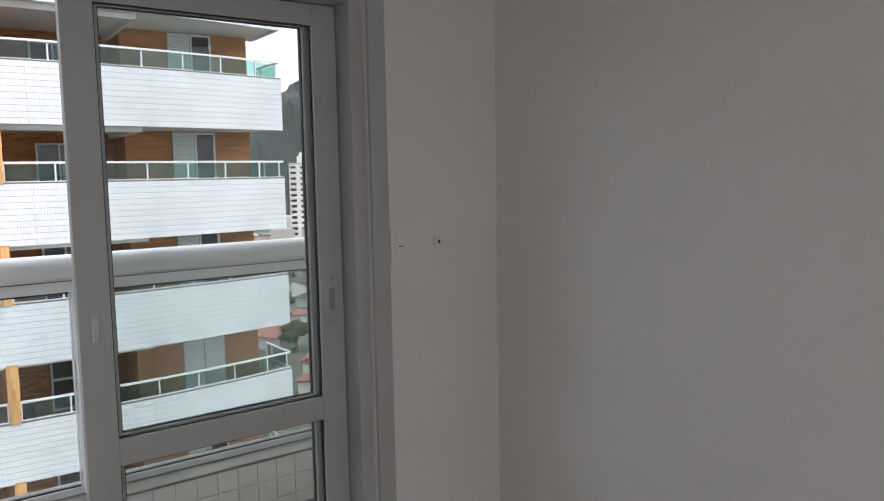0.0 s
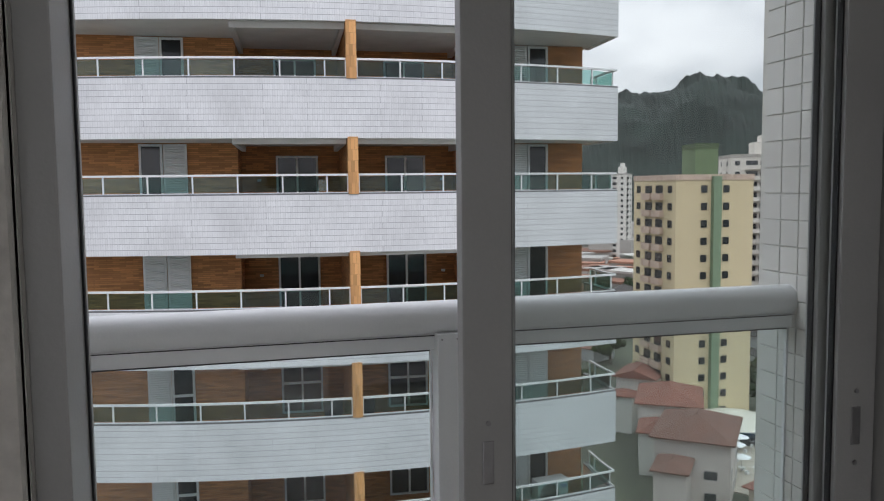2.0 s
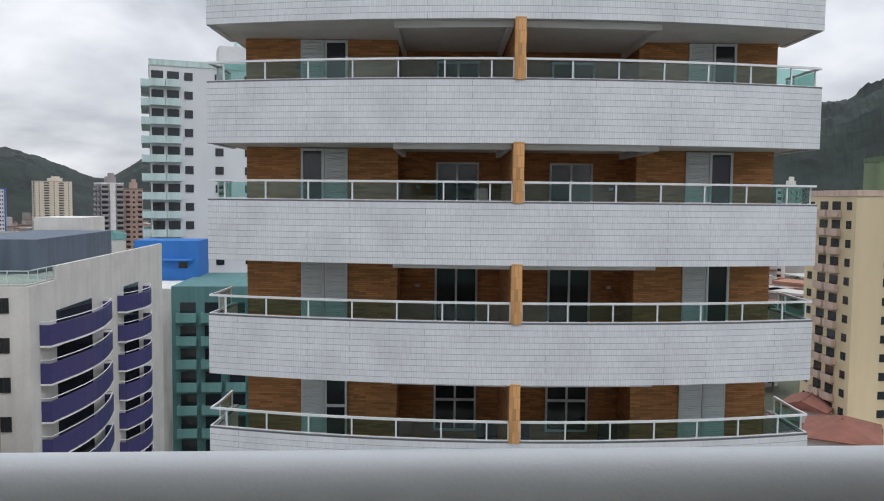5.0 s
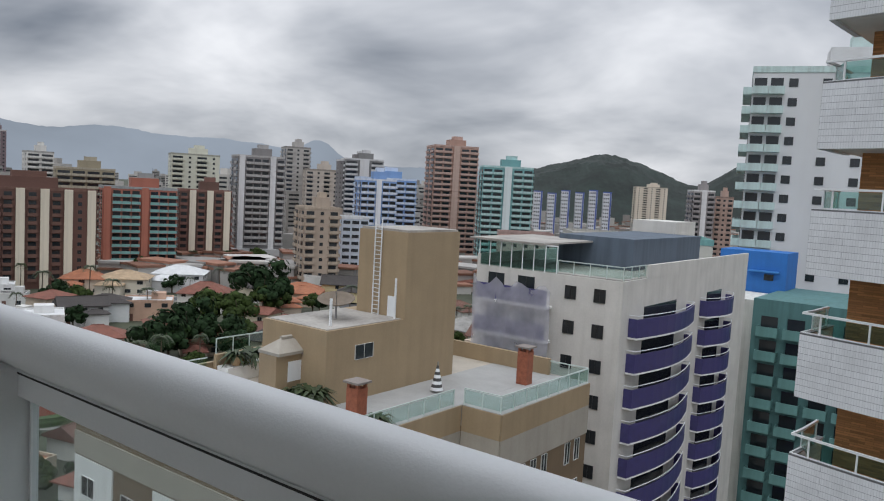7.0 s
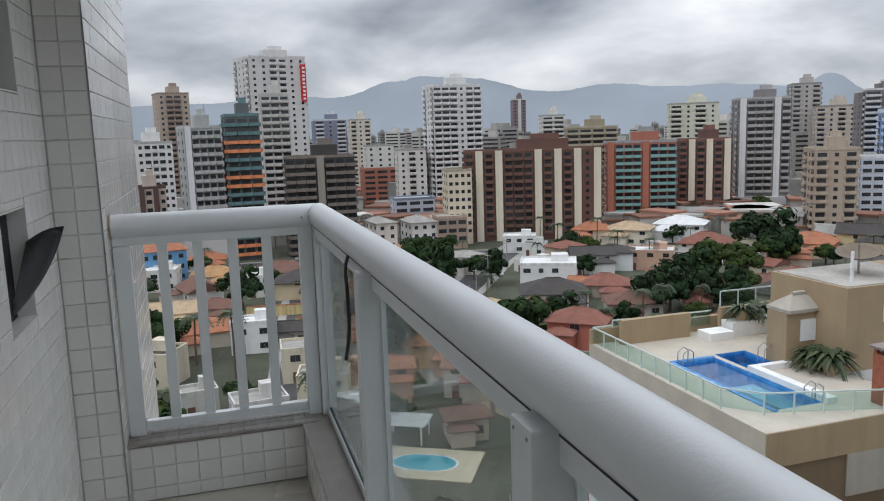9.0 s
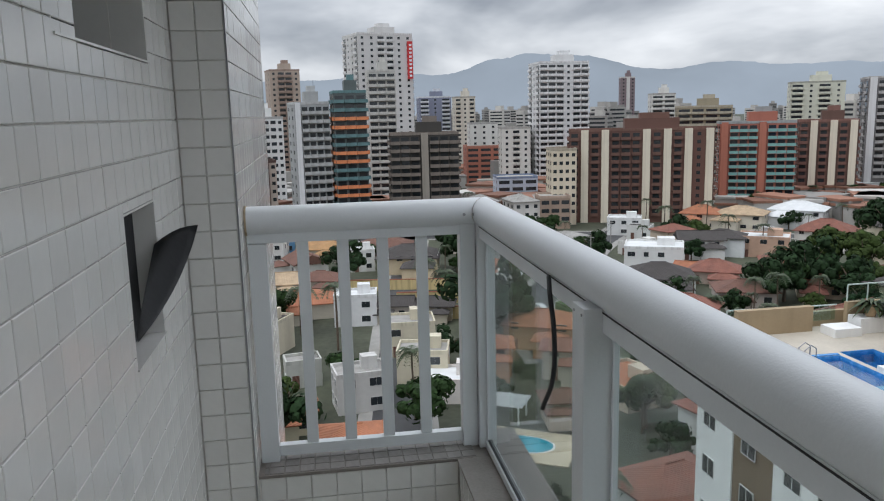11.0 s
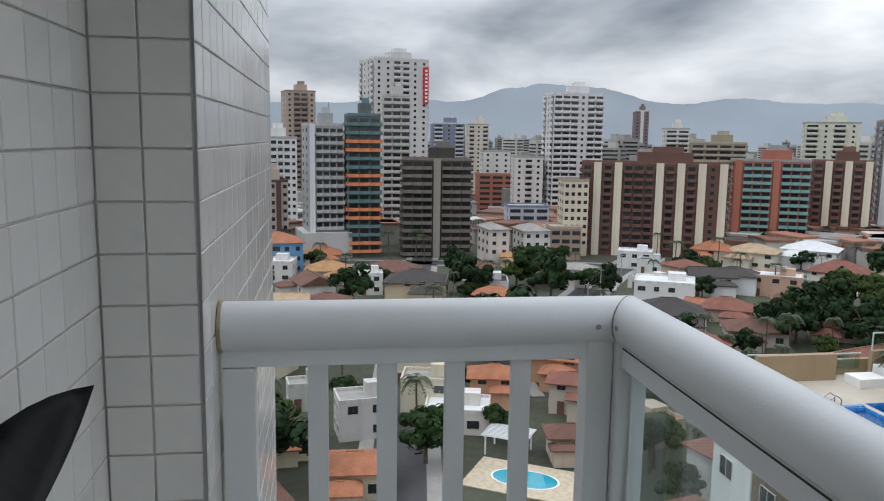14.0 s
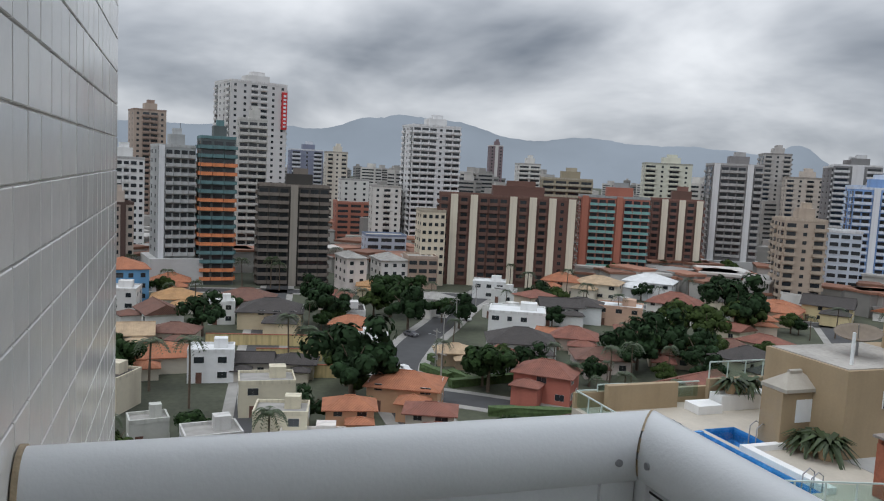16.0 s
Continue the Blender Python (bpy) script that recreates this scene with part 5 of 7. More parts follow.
tower(-265.3, 55.4, 96.1, 7.1, 14, -28.6, (.66, .6, .56), "ww", "www", near=True, crown=False, hip="grey", label="three-storey pale pink apartment house with a hipped roof")
tower(-273.4, 71.2, 93.3, 9.6, 14, -30.2, (.68, .65, .62), "www", "www", near=True, crown=False, hip="grey", label="three-storey white apartment house with a hipped roof")
tower(-271.6, 82.4, 83.0, 10.7, 13, -29.1, (.36, .26, .2), "WWW", "ww", band=(.45, .34, .27), near=True, crown=False, label="low brown apartment block with balconies")
# towers to the north
tower(-268.2, 349.2, 51.6, 24.7, 22, 24.6, (.4, .25, .2), "BBsBB", "bb", (.5, .36, .3), (.48, .33, .28), label="unfinished reddish tower wrapped in scaffolding nets")
tower(-274.9, 302.1, 52.3, 29.7, 18, 4.6, (.2, .34, .62), "BBsBB", "bb", (.66, .7, .76), (.55, .64, .78), label="blue and white apartment tower")
tower(-220.0, 332.4, 41.6, 25.2, 18, 13.5, (.16, .35, .36), "BBsBB", "bwb", (.62, .7, .7), (.4, .58, .57), glassy=False, label="teal glazed apartment tower")
tower(-408.5, 952.9, 35.3, 39.7, 20, 17.1, (.66, .58, .48), "wbwbw", "wbw", label="cream apartment tower before the hill")
tower(-164.5, 459.0, 33.8, 12.1, 16, 8.2, (.3, .28, .28), "BsB", "bb", (.66, .66, .66), label="grey and white tower before the hill")
tower(-159.2, 482.2, 26.4, 10.2, 16, 5.3, (.42, .3, .25), "bwb", "ww", label="brown tower before the hill")
tower(-412.9, 360.9, 58.9, 16.6, 18, 23.4, (.42, .4, .38), "bwb", "bwb", label="grey brown tower in the distance")
tower(-385.7, 359.8, 55.1, 22.2, 16, 8.7, (.52, .46, .4), "bwbw", "ww", label="beige tower in the distance")
tower(-332.8, 343.7, 54.1, 23.3, 18, 15.8, (.2, .2, .2), "BsB", "ww", (.66, .66, .66), (.6, .6, .6), label="dark tower with white balconies in the distance")
tower(-224.7, 209.0, 61.2, 13.9, 15, -8.8, (.42, .34, .27), "bwb", "bwb", band=(.46, .38, .3), near=True, label="beige apartment block with stacked balconies")
tower(-236.1, 240.5, 52.6, 11.3, 15, -13.2, (.5, .56, .64), "WWW", "ww", band=(.66, .68, .7), crown=False, label="pale blue apartment block with long windows")
tower(-166.6, 268.7, 37.9, 21.6, 13, -14.8, (.6, .42, .38), "wwwww", "ww", crown=False, label="low pink apartment block")
tower(-89.1, 177.6, 36.8, 13.8, 18, -7.7, (.68, .67, .62), "WWW.", "..", crown=False, near=True, label="white block with a plain parapet and long windows")
tower(-46.4, 127.7, 28.2, 5.5, 12, -4.9, (.6, .59, .52), "...", "...", band=(.2, .42, .4), crown=False, near=True, label="white roof house with a teal band")
tower(-334.1, 553.8, 35.2, 6.6, 14, 3.2, (.66, .67, .7), "wwws", "ww", (.08, .12, .35), crown=False, label="white and blue apartment slab in a row before the hill")
tower(-324.2, 559.6, 34.1, 6.5, 14, 2.2, (.66, .67, .7), "wwws", "ww", (.08, .12, .35), crown=False, label="white and blue apartment slab in a row before the hill")
tower(-314.6, 565.1, 33.2, 6.4, 14, 4.8, (.66, .67, .7), "wwws", "ww", (.08, .12, .35), crown=False, label="white and blue apartment slab in a row before the hill")
tower(-304.6, 570.5, 32.2, 6.4, 14, 3.7, (.66, .67, .7), "wwws", "ww", (.08, .12, .35), crown=False, label="white and blue apartment slab in a row before the hill")
tower(-295.0, 575.6, 31.2, 6.3, 14, 6.2, (.66, .67, .7), "wwws", "ww", (.08, .12, .35), crown=False, label="white and blue apartment slab in a row before the hill")
tower(-285.0, 580.6, 30.2, 6.2, 14, 5.2, (.66, .67, .7), "wwws", "ww", (.08, .12, .35), crown=False, label="white and blue apartment slab in a row before the hill")
# towers seen past the tower opposite
tower(-26.4, 136.2, 17.3, 28.0, 14, 22.4, (.68, .69, .7), "BBw.w.w.ww.w", "BBB", band=(.55, .68, .66), near=True, label="tall white apartment tower with green glass balconies", frame=FRAME_DARK)
tower(78.9, 122.1, 0.8, 15.1, 14, 3.0, (.64, .53, .34), "..wsw..", "wbbw", (.2, .28, .18), (.55, .42, .34), near=True, crown=False, label="cream apartment tower with green stripes and pink balconies")
tower(93.9, 143.2, -12.7, 4.7, 8, 9.7, (.16, .22, .12), "...", "...", crown=False, label="green stair tower with roof antennas")
tower(145.6, 193.9, -22.6, 19.2, 16, 9.8, (.7, .66, .6), "wBBBw", "ww", label="white apartment tower with cream balconies")
tower(139.8, 157.6, -27.2, 5.7, 22, 4.1, (.22, .045, .06), "wsww", "wsw", (.6, .58, .58), near=True, label="dark red apartment tower with white pier")
tower(197.8, 379.7, -37.3, 8.7, 18, 8.2, (.68, .66, .62), "bw", "bw", label="white apartment tower in the distance")
tower(128.2, 155.9, -49.1, 6.4, 24, -19.9, (.66, .66, .64), "WWWW", "...", crown=False, near=True, label="long low white building with a terrace")
# houses below, street by street
house(-184.7, -11.0, 91, 10.2, 7.7, 3.4, "tan", (0.5, 0.48, 0.42), "gable")
house(-186.9, -1.1, 76, 9.8, 7.4, 3.3, "brown", (0.55, 0.5, 0.42), "hip")
house(-164.9, -5.1, 93, 13.3, 10.0, 3.4, "orange", (0.6, 0.55, 0.46), "hip")
house(-155.6, 5.8, 85, 8.5, 6.4, 6.0, "white", (0.7, 0.7, 0.7), "flat")
house(-232.7, -1.3, 87, 12.7, 9.5, 3.2, "yellow", (0.6, 0.57, 0.5), "hip")
house(-205.1, 22.4, 78, 15.8, 11.8, 4.6, "dark", (0.6, 0.5, 0.34), "hip")
house(-229.9, 17.9, 77, 15.3, 11.5, 3.4, "brown", (0.5, 0.45, 0.4), "hip")
house(-209.8, 10.0, 90, 6.7, 5.0, 5.6, "white", (0.7, 0.7, 0.68), "flat")
house(-157.9, 13.7, 79, 7.7, 5.8, 3.2, "dark", (0.5, 0.46, 0.4), "gable")
house(-155.9, 21.8, 75, 8.1, 6.1, 3.2, "dark", (0.55, 0.5, 0.4), "hip")
house(-133.6, 14.0, 87, 9.2, 6.9, 5.8, "grey", (0.6, 0.55, 0.42), "flat")
house(-264.4, -3.2, 91, 11.4, 8.5, 3.2, "orange", (0.5, 0.45, 0.4), "hip")
house(-231.8, -17.0, 83, 12.0, 9.0, 5.8, "white", (0.64, 0.62, 0.6), "flat")
house(-254.1, 60.4, 76, 9.1, 6.8, 3.4, "yellow", (0.6, 0.5, 0.35), "hip")
house(-132.5, 38.4, 64, 12.4, 9.3, 4.6, "orange", (0.5, 0.3, 0.18), "hip")
house(-167.6, 76.3, 72, 15.3, 11.5, 3.8, "dark", (0.66, 0.66, 0.64), "hip")
house(-161.4, 57.6, 79, 7.9, 5.9, 3.0, "tan", (0.36, 0.27, 0.18), "hip")
house(-192.1, 86.2, 65, 14.9, 11.2, 6.0, "white", (0.7, 0.7, 0.69), "flat")
house(-202.3, 104.3, 71, 11.8, 8.9, 5.6, "dark", (0.68, 0.68, 0.66), "gable")
house(-177.2, 89.1, 50, 6.5, 4.9, 3.2, "orange", (0.5, 0.45, 0.4), "gable")
house(-172.9, 93.1, 61, 11.4, 8.6, 3.2, "red", (0.5, 0.4, 0.34), "hip")
house(-133.5, 66.5, 50, 10.8, 8.1, 5.4, "red", (0.42, 0.14, 0.1), "hip")
house(-247.2, 100.2, 65, 11.0, 8.2, 5.6, "white", (0.68, 0.68, 0.67), "flat")
house(-238.0, 101.9, 55, 7.6, 5.7, 4.0, "dark", (0.66, 0.66, 0.64), "flat")
house(-216.9, 70.4, 61, 9.4, 7.0, 5.4, "grey", (0.68, 0.66, 0.62), "hip")
house(-175.5, 39.4, 79, 13.2, 9.9, 3.0, "white", (0.66, 0.66, 0.65), "flat")
house(-253.5, 131.1, 54, 13.1, 9.8, 5.4, "orange", (0.6, 0.5, 0.4), "hip")
house(-246.9, 142.3, 48, 15.6, 11.7, 5.6, "tan", (0.6, 0.55, 0.45), "hip")
house(-249.5, 165.5, 47, 17.4, 13.0, 5.8, "white", (0.72, 0.72, 0.72), "hip")
house(-205.0, 112.8, 56, 12.2, 9.1, 5.4, "dark", (0.68, 0.7, 0.7), "hip")
house(-200.8, 123.1, 56, 13.3, 10.0, 5.4, "white", (0.5, 0.33, 0.24), "flat")
house(-208.8, 147.8, 45, 15.2, 11.4, 5.0, "red", (0.68, 0.66, 0.62), "hip")
house(-244.0, 205.7, 52, 19.0, 14.3, 3.6, "red", (0.5, 0.4, 0.35), "hip")
house(-254.0, 237.8, 45, 27.3, 20.5, 4.6, "orange", (0.5, 0.26, 0.18), "hip")
house(-206.1, 185.3, 47, 15.7, 11.8, 3.6, "orange", (0.55, 0.4, 0.3), "hip")
house(-200.1, 200.5, 40, 14.8, 11.1, 5.4, "dark", (0.62, 0.52, 0.3), "gable")
house(-178.7, 114.3, 64, 9.5, 7.1, 3.2, "red", (0.5, 0.4, 0.32), "hip")
house(-234.2, 185.2, 53, 11.1, 8.3, 3.2, "brown", (0.5, 0.42, 0.36), "hip")
house(-233.3, 43.9, 69, 10.3, 7.8, 3.3, "red", (0.5, 0.44, 0.38), "hip")
house(-222.9, 239.8, 47, 19.6, 14.7, 4.6, "grey", (0.6, 0.56, 0.48), "flat")
house(-152.0, 88.9, 71, 11.9, 8.9, 3.3, "brown", (0.5, 0.44, 0.4), "hip")
house(-90.7, 2.6, 88, 8.4, 6.3, 3.6, "orange", (0.6, 0.52, 0.38), "hip")
house(-109.0, 4.2, 98, 7.5, 5.6, 5.5, "grey", (0.55, 0.54, 0.52), "flat")
house(-117.0, 14.6, 78, 7.9, 5.9, 5.6, "grey", (0.6, 0.55, 0.42), "flat")
house(-119.7, 25.5, 79, 7.4, 5.6, 5.0, "orange", (0.62, 0.36, 0.22), "hip")
house(-110.3, 18.2, 78, 9.4, 7.1, 3.2, "white", (0.66, 0.62, 0.58), "flat")
house(-115.3, 37.5, 69, 7.4, 5.5, 5, "red", (0.5, 0.45, 0.38), "hip")
house(-120.6, -4.3, 99, 5.5, 4.1, 4, "grey", (0.5, 0.5, 0.46), "flat")
house(-101.9, -5.1, 93, 5.5, 4.1, 3.4, "orange", (0.6, 0.55, 0.4), "hip")
house(-98.0, 31.4, 84, 5.6, 4.2, 3.4, "brown", (0.55, 0.45, 0.36), "hip")
house(66.0, 107.0, -32, 8.9, 11.5, 9, "red", (0.66, 0.64, 0.6), "hip")
house(69.2, 122.1, -43, 6.5, 8.5, 9, "red", (0.6, 0.58, 0.54), "gable")
house(61.0, 91.3, -39, 9.6, 12.5, 9, "brown", (0.56, 0.5, 0.46), "hip")
house(182.0, 373.7, -18, 12.7, 9.5, 4, "orange", (0.6, 0.5, 0.42), "hip")
house(175.7, 346.0, -31, 10.0, 7.5, 4, "orange", (0.62, 0.6, 0.55), "hip")
house(158.4, 303.4, -43, 10.4, 7.8, 4, "red", (0.66, 0.62, 0.58), "hip")
house(208.9, 438.7, -34, 12.6, 9.5, 4, "orange", (0.6, 0.55, 0.5), "hip")
house(217.0, 413.7, -42, 12.1, 9.1, 4, "tan", (0.6, 0.55, 0.5), "hip")
house(-188.0, 160.4, 62, 11.2, 8.4, 4, "orange", (0.55, 0.45, 0.36), "hip")
house(-237.0, 219.5, 59, 14.6, 10.9, 4, "orange", (0.5, 0.4, 0.3), "hip")
house(-249.1, 193.5, 60, 11.8, 8.9, 4, "red", (0.55, 0.5, 0.42), "hip")
house(-227.6, 314.7, 37, 14.7, 11.0, 4, "orange", (0.55, 0.45, 0.36), "hip")
house(-188.8, 260.3, 42, 12.1, 9.1, 4, "red", (0.5, 0.45, 0.4), "hip")
house(-198.4, 179.2, 38, 12.1, 9.1, 4, "orange", (0.5, 0.4, 0.3), "hip")


# ---- plants and street furniture ----
KINDS = {"b": [broad_tree(3, 9.0, 4.6, LEAF[0]), broad_tree(5, 8.0, 4.2, LEAF[1]), broad_tree(8, 7.5, 4.4, LEAF[2]), broad_tree(12, 10.0, 5.0, LEAF[1])], "p": [palm_tree(2, 8.5), palm_tree(6, 7.0), palm_tree(9, 10.0)]}
USED = set()


def plant(kind, x, y, s):
    """Plant a tree: the first of each kind is the pattern itself, the others are its copies."""
    rng = random.Random(int(x * 31 + y * 17))
    src = rng.choice(KINDS[kind])
    m = pose(x, y, GROUND, 0, 0, rng.uniform(0, 360))
    if src.name not in USED:
        USED.add(src.name)
        src.matrix_basis = m
        src.scale = (s, s, s)
        return
    c = copy_thing(src, m)
    k = s * rng.uniform(.9, 1.1) / src.scale[0]
    c.scale = tuple(v * k for v in src.scale)


plant("b", -135.4, 29.0, 1.65)
plant("b", -203.9, 36.7, 1.54)
plant("b", -194.9, 56.4, 1.43)
plant("b", -225.0, 108.0, 1.21)
plant("b", -139.0, 56.8, 1.21)
plant("b", -214.4, 56.8, 1.65)
plant("b", -227.6, 62.9, 1.32)
plant("b", -214.7, 51.9, 1.1)
plant("p", -215.2, 43.8, 1.1)
plant("b", -203.7, 38.5, 0.88)
plant("b", -147.0, 30.5, 1.32)
plant("b", -171.0, 131.6, 1.65)
plant("b", -177.9, 127.7, 1.54)
plant("b", -183.7, 150.7, 1.65)
plant("b", -155.4, 105.8, 1.32)
plant("b", -145.1, 109.1, 1.43)
plant("b", -146.7, 92.8, 1.21)
plant("b", -283.3, 227.8, 1.43)
plant("b", -234.2, 182.7, 1.32)
plant("b", -282.4, 212.5, 1.21)
plant("b", -150.7, 64.0, 0.99)
plant("b", -143.0, 57.2, 0.99)
plant("b", -141.6, 66.3, 0.99)
plant("p", -148.7, -5.2, 1.21)
plant("b", -153.4, -10.8, 1.21)
plant("p", -137.3, 1.6, 1.21)
plant("p", -161.4, 21.3, 1.21)
plant("p", -160.9, 25.3, 1.1)
plant("p", -260.7, 18.8, 1.1)
plant("p", -266.6, 28.6, 1.21)
plant("p", -260.6, 30.8, 1.1)
plant("p", -235.5, -3.5, 0.88)
plant("p", -250.1, -3.8, 0.99)
plant("p", -218.0, 3.7, 0.88)
plant("p", -241.0, 111.3, 1.1)
plant("p", -240.3, 126.0, 0.99)
plant("p", -224.0, 124.8, 1.1)
plant("b", -279.8, 166.9, 1.1)
plant("b", -280.0, 117.0, 0.88)
plant("p", -265.7, 115.8, 0.99)
plant("p", -200.8, 122.3, 0.99)
plant("b", -205.2, 69.2, 0.88)
plant("b", -197.2, 71.5, 0.99)
plant("p", -180.6, 64.1, 0.88)
plant("p", -174.9, 178.5, 1.1)
plant("b", -182.9, 169.9, 0.88)
plant("b", -228.9, 38.0, 0.99)
plant("p", -219.2, 49.6, 1.1)
plant("p", -102.1, 11.4, 1.1)
plant("b", -97.3, 11.9, 1.1)
plant("b", -91.9, -7.3, 1.21)
plant("b", -104.9, 23.4, 0.55)
plant("b", -157.6, 33.3, 1.32)
plant("b", -106.2, -9.2, 1.21)
plant("b", -253.8, 75.9, 0.88)
plant("p", -272.8, 175.7, 0.88)
plant("b", -293.9, 234.5, 1.1)
plant("p", -262.5, 268.5, 1.1)
plant("b", -181.5, 150.5, 1.65)
plant("b", -148.2, 113.2, 1.43)
plant("b", -150.3, 97.3, 1.21)
plant("b", -286.3, 397.0, 1.1)
plant("b", -309.9, 455.6, 1.1)
plant("b", 181.5, 374.0, 0.88)
plant("b", 84.7, 165.0, 1.1)
plant("b", 162.5, 194.7, 1.1)
plant("b", 156.0, 196.1, 0.99)
plant("p", -132.7, 71.8, 0.77)
plant("p", -135.1, 81.2, 0.88)
plant("b", -139.6, 79.3, 0.88)
plant("p", -137.4, 96.5, 0.77)
plant("b", -218.8, 624.3, 1.1)
plant("b", -304.9, 606.9, 1.1)
plant("b", -273.9, 448.8, 1.1)



def fill_streets():
    """More houses and trees of the same kinds on the free plots."""
    rng = random.Random(21)
    walls = [(.66, .65, .62), (.6, .54, .42), (.55, .46, .36), (.68, .67, .66), (.56, .4, .3), (.5, .5, .5)]
    n = 0
    for k in range(2600):
        az, dist = rng.uniform(-44, 104), rng.uniform(80, 300)
        x, y, _ = polar(az, dist)
        w = rng.uniform(9, 15)
        if y < 4 and x > -60 or any((x - a) ** 2 + (y - b) ** 2 < (r + w * .62 + 1.0) ** 2 for a, b, r in TAKEN):
            continue
        house(x, y, rng.choice((20, 110, 65, 82)) + rng.uniform(-6, 6), w, w * rng.uniform(.6, .9), rng.choice((3.2, 3.3, 5.8)), rng.choice(("orange", "red", "brown", "red", "dark", "grey", "brown", "dark")), rng.choice(walls), rng.choice(("hip", "hip", "gable", "flat")), wing=rng.random() < .6, plain=True)
        n += 1
        if n > 215:
            break
    m = 0
    for k in range(2600):
        az, dist = rng.uniform(-44, 106), rng.uniform(70, 420)
        x, y, _ = polar(az, dist)
        if any((x - a) ** 2 + (y - b) ** 2 < (r + 1.5) ** 2 for a, b, r in TAKEN):
            continue
        plant("b" if rng.random() < .55 else "p", x, y, rng.uniform(.55, 1.1))
        m += 1
        if m > 400:
            break


def block_road(pts, half):
    for a, b in zip(pts, pts[1:]):
        a, b = Vector(a), Vector(b)
        n = int((b - a).length / 6) + 1
        for k in range(n + 1):
            p = a.lerp(b, k / n)
            TAKEN.append((p.x, p.y, half))


for road in ([(-121.4, 38.6), (-142.8, 39.5), (-162.2, 45.3), (-183.6, 56.1), (-200.9, 66.9), (-229.3, 83.7), (-265.7, 109.1)], [(-276.8, -130.8), (-264.2, -3.3), (-254.1, 87.6), (-226.2, 154.9), (-153.9, 232.8)], [(-142.8, 39.5), (-129.2, 58.2), (-105.1, 81.7), (-62.5, 107.6), (-4.0, 118.7)], [(-309.3, 37.3), (-184.7, 18.1), (-60.6, 4.3)], [(-192.1, 193.9), (-130.2, 145.9), (-105.1, 81.7)]):
    block_road(road, 6)
TAKEN += [(-33, 36, 22), (-30, 78, 30), (-90, 25, 12), (-91, 25, 10), (-275, 10, 20), (-270, 60, 30), (-262, 100, 30), (-262, 130, 26), (-270, 30, 18), (4, 24, 16), (85.1, 93.6, 19), (83.5, 108.4, 9), (-8, -5, 24), (60, 120, 16), (85, 150, 16)]
fill_streets()


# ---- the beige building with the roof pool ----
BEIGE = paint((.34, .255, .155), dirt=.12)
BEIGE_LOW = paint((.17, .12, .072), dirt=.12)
BEIGE_PALE = paint((.36, .33, .28), dirt=.12)
DECK = material("deck_tiles", (0.47, 0.425, 0.355), 0.6, var=0.14, scale=0.7, bump=0.1, fine=6)
DECK_GREY = material("grey_roof_paving", (0.36, 0.36, 0.35), 0.7, var=0.14, scale=0.7, bump=0.1, fine=6)
POOL_TILE = material("pool_blue_tile", (0.06, 0.25, 0.56), 0.25, var=0.2, scale=2.0, bump=0.1, fine=20)
POOL_PALE = material("pool_ledge_tile", (0.34, 0.52, 0.62), 0.25, var=0.15, scale=2.0, bump=0.1, fine=20)
WATER = glass_material("pool_water", (0.78, 0.93, 0.97), 0.03, 0.05)
DISH = material("weathered_dish", (0.17, 0.135, 0.1), 0.7, var=0.2, scale=3)
BRICK = material("chimney_brick", (0.3, 0.1, 0.055), 0.85, var=0.3, scale=3, bump=0.4, fine=14)
TERRACOTTA = material("terracotta_pot", (0.5, 0.36, 0.22), 0.8, var=0.2, scale=3)
RAIL_GREEN = paint((.5, .58, .55), dirt=.1)


FP = bmesh.new()
box(FP, -.5, .5, -.01, .0, 0, 1)
FENCE_PANE = mesh("fence_glass", FP, glass_material("pale_fence_glass", (0.8, 0.9, 0.88), 0.02, 0.05))


def glass_fence(parent, pts, z, step=1.4):
    """A low fence of greenish glass between white posts, along plan points."""
    post, rail = unit_box(RAIL_GREEN), unit_box(RAIL_GREEN)
    for a, b in zip(pts, pts[1:]):
        a, b = Vector(a), Vector(b)
        d = b - a
        ang = math.degrees(math.atan2(d.y, d.x))
        mid = (a + b) / 2
        put("fence_rail", rail, parent, (mid.x, mid.y, z + .98), ang, (d.length, .07, .07))
        n = max(1, round(d.length / step))
        for k in range(n):
            p, q = a.lerp(b, k / n), a.lerp(b, (k + .5) / n)
            put("fence_post", post, parent, (p.x, p.y, z), 0, (.06, .06, .98))
            put("fence_glass", FENCE_PANE, parent, (q.x, q.y, z + .1), ang, (d.length / n - .1, .5, .84))


